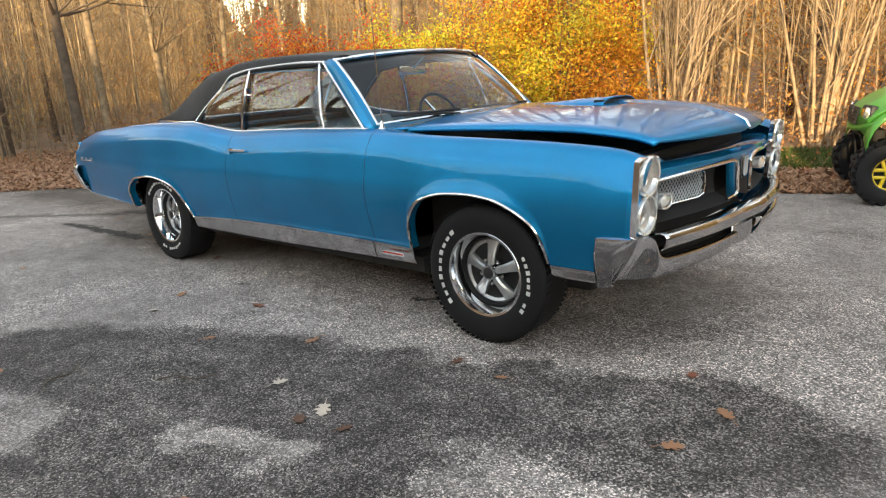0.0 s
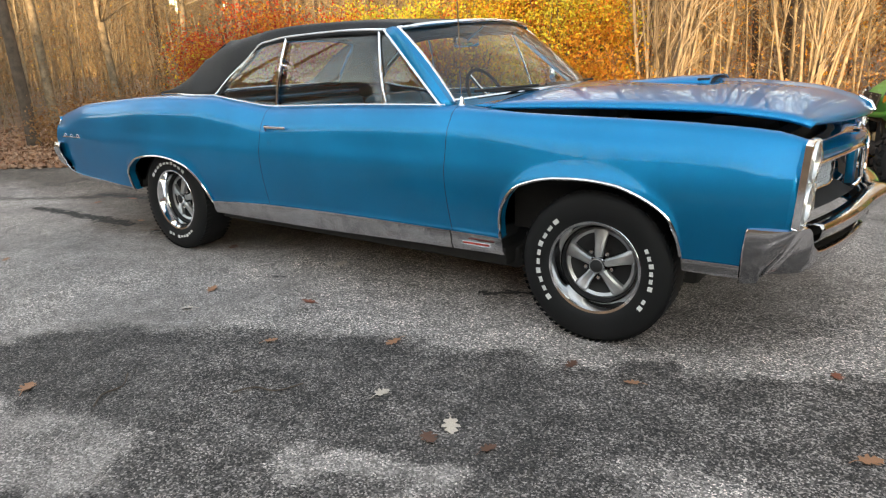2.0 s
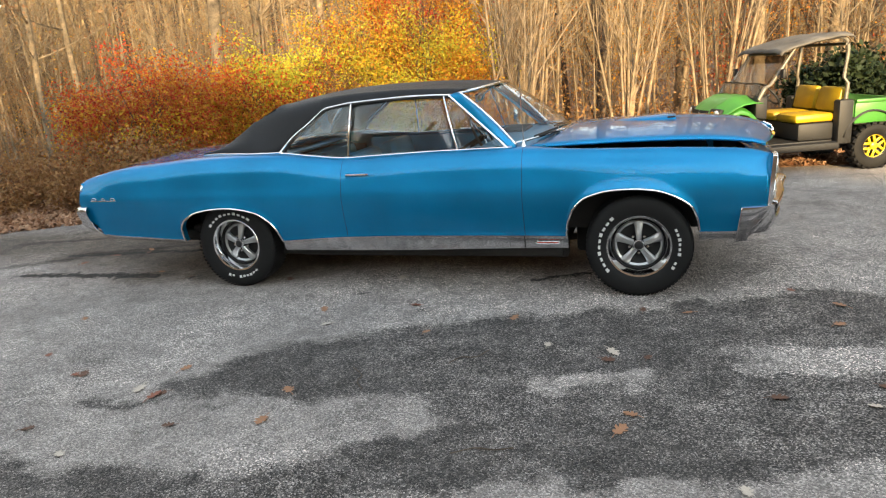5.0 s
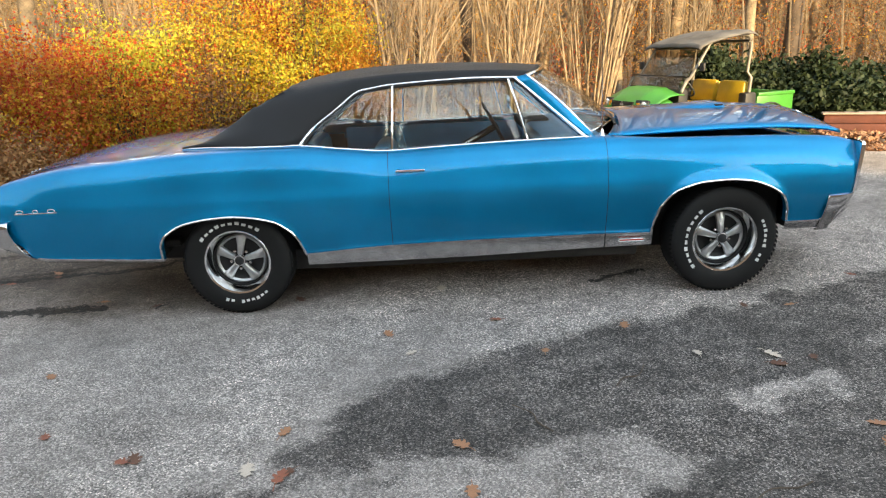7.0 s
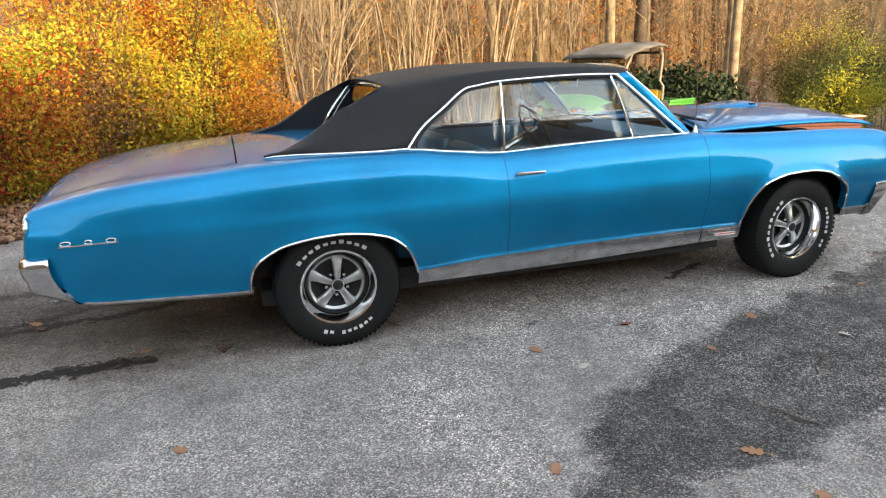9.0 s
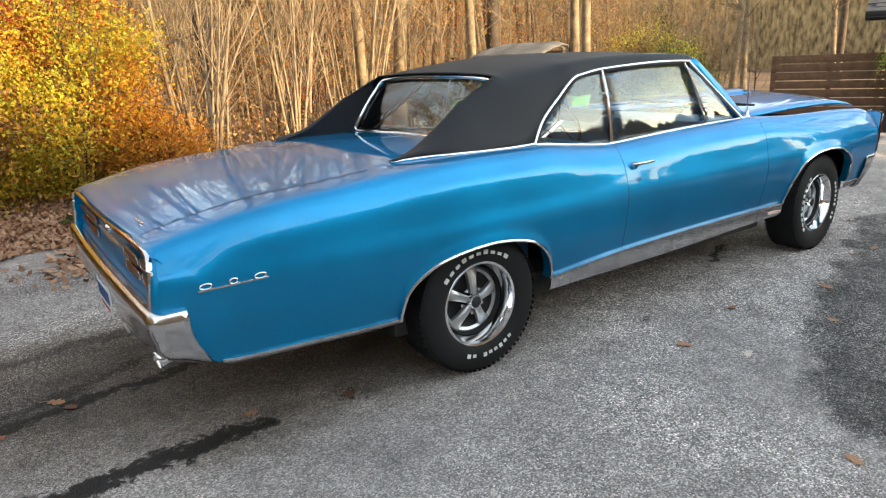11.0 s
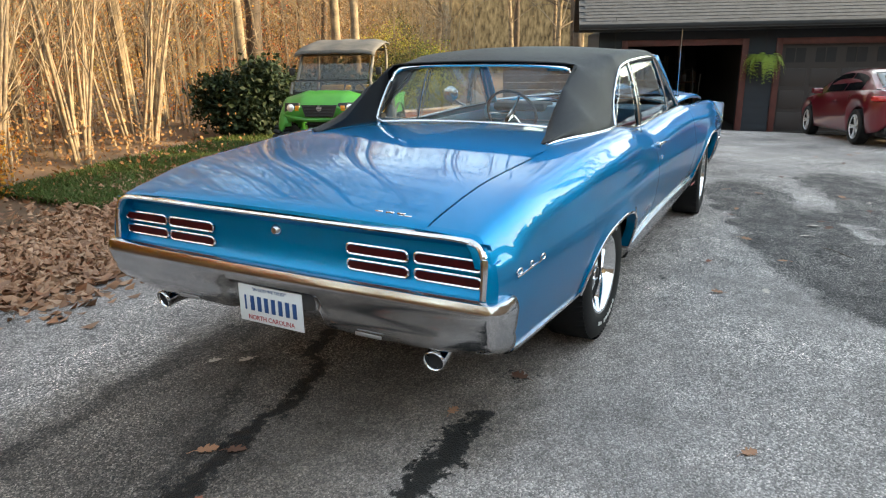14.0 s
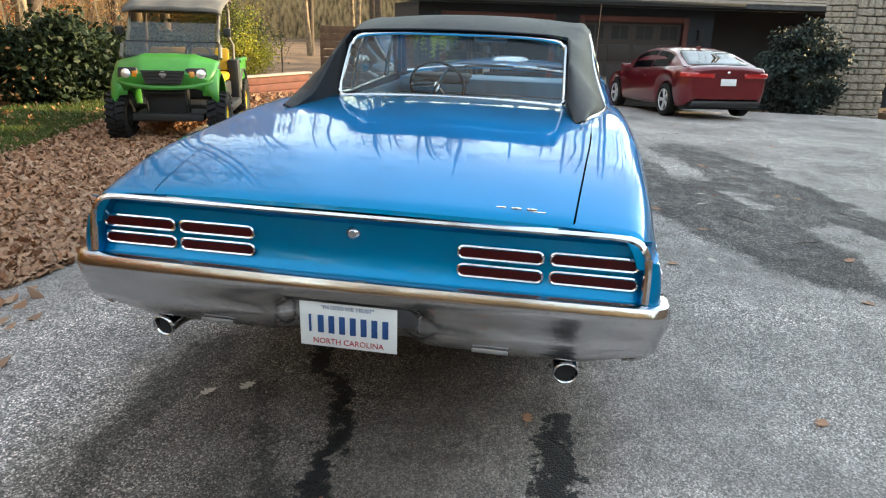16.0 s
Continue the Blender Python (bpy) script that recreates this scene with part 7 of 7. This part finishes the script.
roof_ob = part("roof", Geo().add([(-.5, -.62, EAVE + .12), (17, -.62, EAVE + .12), (17, 4.0, EAVE + 2.1), (-.5, 4.0, EAVE + 2.1), (-.5, 8.4, EAVE + .12), (17, 8.4, EAVE + .12), (-.5, -.62, EAVE + .02), (17, -.62, EAVE + .02)],
               [(0, 1, 2, 3), (3, 2, 5, 4), (6, 7, 1, 0)]), shingle, house, smooth=False)
rng = random.Random(8)
sl = math.atan2(1.98, 4.62)
g = Geo()
for r in range(24):
    x = -.5 + (r % 2) * .15
    while x < 12.4:
        w = rng.uniform(.24, .34)
        d0, d1 = r * .20, r * .20 + .23
        y0, y1 = -.63 + d0 * math.cos(sl), -.63 + d1 * math.cos(sl)
        z0, z1 = EAVE + .135 + d0 * math.sin(sl), EAVE + .128 + d1 * math.sin(sl)
        lift = rng.uniform(.004, .012)
        g.add([(x, y0, z0 + lift), (x + w - .006, y0, z0 + lift), (x + w - .006, y1, z1), (x, y1, z1), (x, y0, z0 - .008), (x + w - .006, y0, z0 - .008)], [(0, 1, 2, 3), (4, 5, 1, 0)])
        x += w
tagged(part("shingles", g, shingle, house, smooth=False, recalc=False), kind="stuff")
# things in the dark bay
for nm, lab, x0, x1, y0, y1, z1 in (("storage_shelf", "dark loaded shelf at the back of the garage", 1.0, 2.6, 6.6, 7.2, 1.7), ("workbench", "cluttered workbench in the dark garage", 2.7, 3.5, 6.3, 7.2, .9)):
    o = thing(nm, lab, "shelf")
    o.matrix_basis = HM
    rngb = random.Random(x0)
    for z in ((.3, .9, 1.5) if z1 > 1 else (.85,)):
        part("board", Geo().box(x0, x1, y0, y1, z, z + .04), timber, o)
    for xx in (x0, x1 - .05):
        part("upright", Geo().box(xx, xx + .05, y0, y0 + .05, .01, z1), timber, o)
        part("upright", Geo().box(xx, xx + .05, y1 - .05, y1, .01, z1), timber, o)
    for k in range(5):
        bx = x0 + .1 + k * (x1 - x0 - .2) / 5
        base = .94 if z1 > 1 else .89
        b = tagged(part("storage_box", Geo().box(bx, bx + .2, y0 + .1, y1 - .1, base, base + rngb.uniform(.15, .4), .01), (door_brown, timber, argent)[k % 3]), "box stored in the dark garage", "box", "stored boxes")
        b.matrix_basis = HM
# tools and a canister standing in the open bay
white_plastic = material("white plastic", (.62, .63, .62), rough=.45, var=.15)
can = thing("canister", "white plastic canister on a dark crate in the garage", "canister")
can.matrix_basis = HM @ Matrix.Translation((2.05, 1.5, .01))
part("crate", Geo().box(-.22, .22, -.2, .2, 0, .55, .01), timber, can)
part("bottle", Geo().box(-.08, .08, -.10, .10, .552, .85, .03), white_plastic, can)
part("cap", Geo().lathe([(0, .03), (.03, .03), (.035, 0)], 14, pose(0, 0, .85)), black, can)
for x, y, lean, tall in ((1.35, 1.3, 4, 1.35), (2.55, 1.2, -5, 1.5), (2.62, 1.5, 3, 1.3)):
    tool = thing("garden_tool", "long-handled garden tool leaning in the dark garage", "tool", "garden tools")
    tool.matrix_basis = HM @ pose(x, y, .02, 3, lean, 0)
    part("handle", Geo().tube([(0, 0, .1), (0, 0, tall)], .014, 8), door_brown, tool)
    part("blade", Geo().box(-.10, .10, -.012, .012, 0, .16, .008), dark_metal, tool)
# hanging fern between the bays
fern = thing("hanging_fern", "green fern hanging in a basket from the garage eave", "plant")
fern.matrix_basis = HM @ Matrix.Translation((3.72, -.42, 1.66)) @ Matrix.Scale(1.38, 4)
part("basket", Geo().lathe([(0, -.22), (.10, -.22), (.15, -.06), (.16, 0), (.13, .0), (0, -.04)], 20), black, fern)
part("hanger", Geo().tube([(0, 0, 0), (0, 0, .54)], .004, 5), black, fern)
nr = np.random.default_rng(9)
g = Geo()
for k in range(110):
    a, ln, rise = nr.uniform(0, 6.28), nr.uniform(.20, .36), nr.uniform(.02, .20)
    drop = nr.uniform(.12, .46)
    out, side = Vector((math.cos(a), math.sin(a), 0)), Vector((-math.sin(a), math.cos(a), 0))
    path = [out * ln * math.sin(q * 1.5) + Vector((0, 0, rise * math.sin(q * 2.4) - drop * q ** 2.6)) for q in np.linspace(0, 1, 17)]
    for i in range(1, 16):
        d = (path[i + 1] - path[i - 1]).normalized()
        w = .050 * math.sin(math.pi * (.12 + .85 * i / 16)) + .004
        for sgn in (-1, 1):
            tip = path[i] + side * sgn * w + d * .012 + Vector((0, 0, -.010))
            g.add([path[i] - d * .007, path[i] + d * .007, tip], [(0, 1, 2)])
tagged(part("fronds", g, leaf_fern, fern, recalc=False, smooth=False), kind="stuff")
copy_thing(fern, HM @ Matrix.Translation((.36, -.42, 1.68)) @ Matrix.Scale(1.38, 4))
# stone pier and steps
pier = thing("stone_pier", "square pier of rough fieldstone by the entry", "pier")
pier.matrix_basis = pose(13.1, -6.65, height(13.1, -6.9) - .05, 0, 0, math.degrees(HT))
part("core", Geo().box(0, 1.1, 0, 1.0, 0, 3.6), mortar, pier)
rng = random.Random(15)
stone_meshes = []
for k in range(8):
    bm = bmesh.new()
    bmesh.ops.create_cube(bm, size=1)
    bmesh.ops.bevel(bm, geom=bm.edges[:], offset=.13, segments=1, affect="EDGES")
    for v in bm.verts:
        v.co += Vector((rng.uniform(-.05, .05), rng.uniform(-.05, .05), rng.uniform(-.05, .05)))
    me = bpy.data.meshes.new("stone")
    bm.to_mesh(me)
    bm.free()
    me.materials.append(stone_mat)
    stone_meshes.append(me)
for face in (0, 1):
    z = .02
    while z < 3.5:
        h = rng.uniform(.10, .20)
        u = 0.0
        lim = 1.1 if face == 0 else 1.0
        while u < lim - .05:
            w = min(rng.uniform(.16, .42), lim - u)
            o = new("stone", rng.choice(stone_meshes))
            o.parent = pier
            if face == 0:
                o.location, o.scale = (u + w / 2, -.01, z + h / 2), (w - .02, .14, h - .02)
            else:
                o.location, o.scale = (-.01, u + w / 2, z + h / 2), (.14, w - .02, h - .02)
            u += w
        z += h
rail = thing("porch_rail", "brown timber porch rail and steps", "railing")
rail.matrix_basis = pose(13.6, -7.9, height(13.6, -7.9), 0, 0, math.degrees(HT))
part("top_rail", Geo().box(0, 2.4, 0, .09, .85, .93, .01), timber, rail)
part("bottom_rail", Geo().box(0, 2.4, .02, .07, .22, .28, .005), timber, rail)
for k in range(13):
    part("baluster", Geo().box(.08 + k * .18, .12 + k * .18, .025, .065, .0, .86), timber, rail)
for k in range(3):
    part("step", Geo().box(-.2, 2.2, -.9 + k * .28, -.6 + k * .28, -.15, .02 + k * .12, .01), timber, rail)
# low timber fence at the corner of the house
fence = thing("timber_fence", "dark red-brown board fence joining the house", "fence")
fence.matrix_basis = HM @ Matrix.Translation((-2.4, .9, 0))
for k in range(3):
    part("post", Geo().box(k * 1.15, k * 1.15 + .09, 0, .09, -.3, 1.75, .008), timber, fence)
for k in range(9):
    part("board", Geo().box(0, 2.4, -.03, .0, .05 + k * .19, .22 + k * .19, .005), timber, fence)
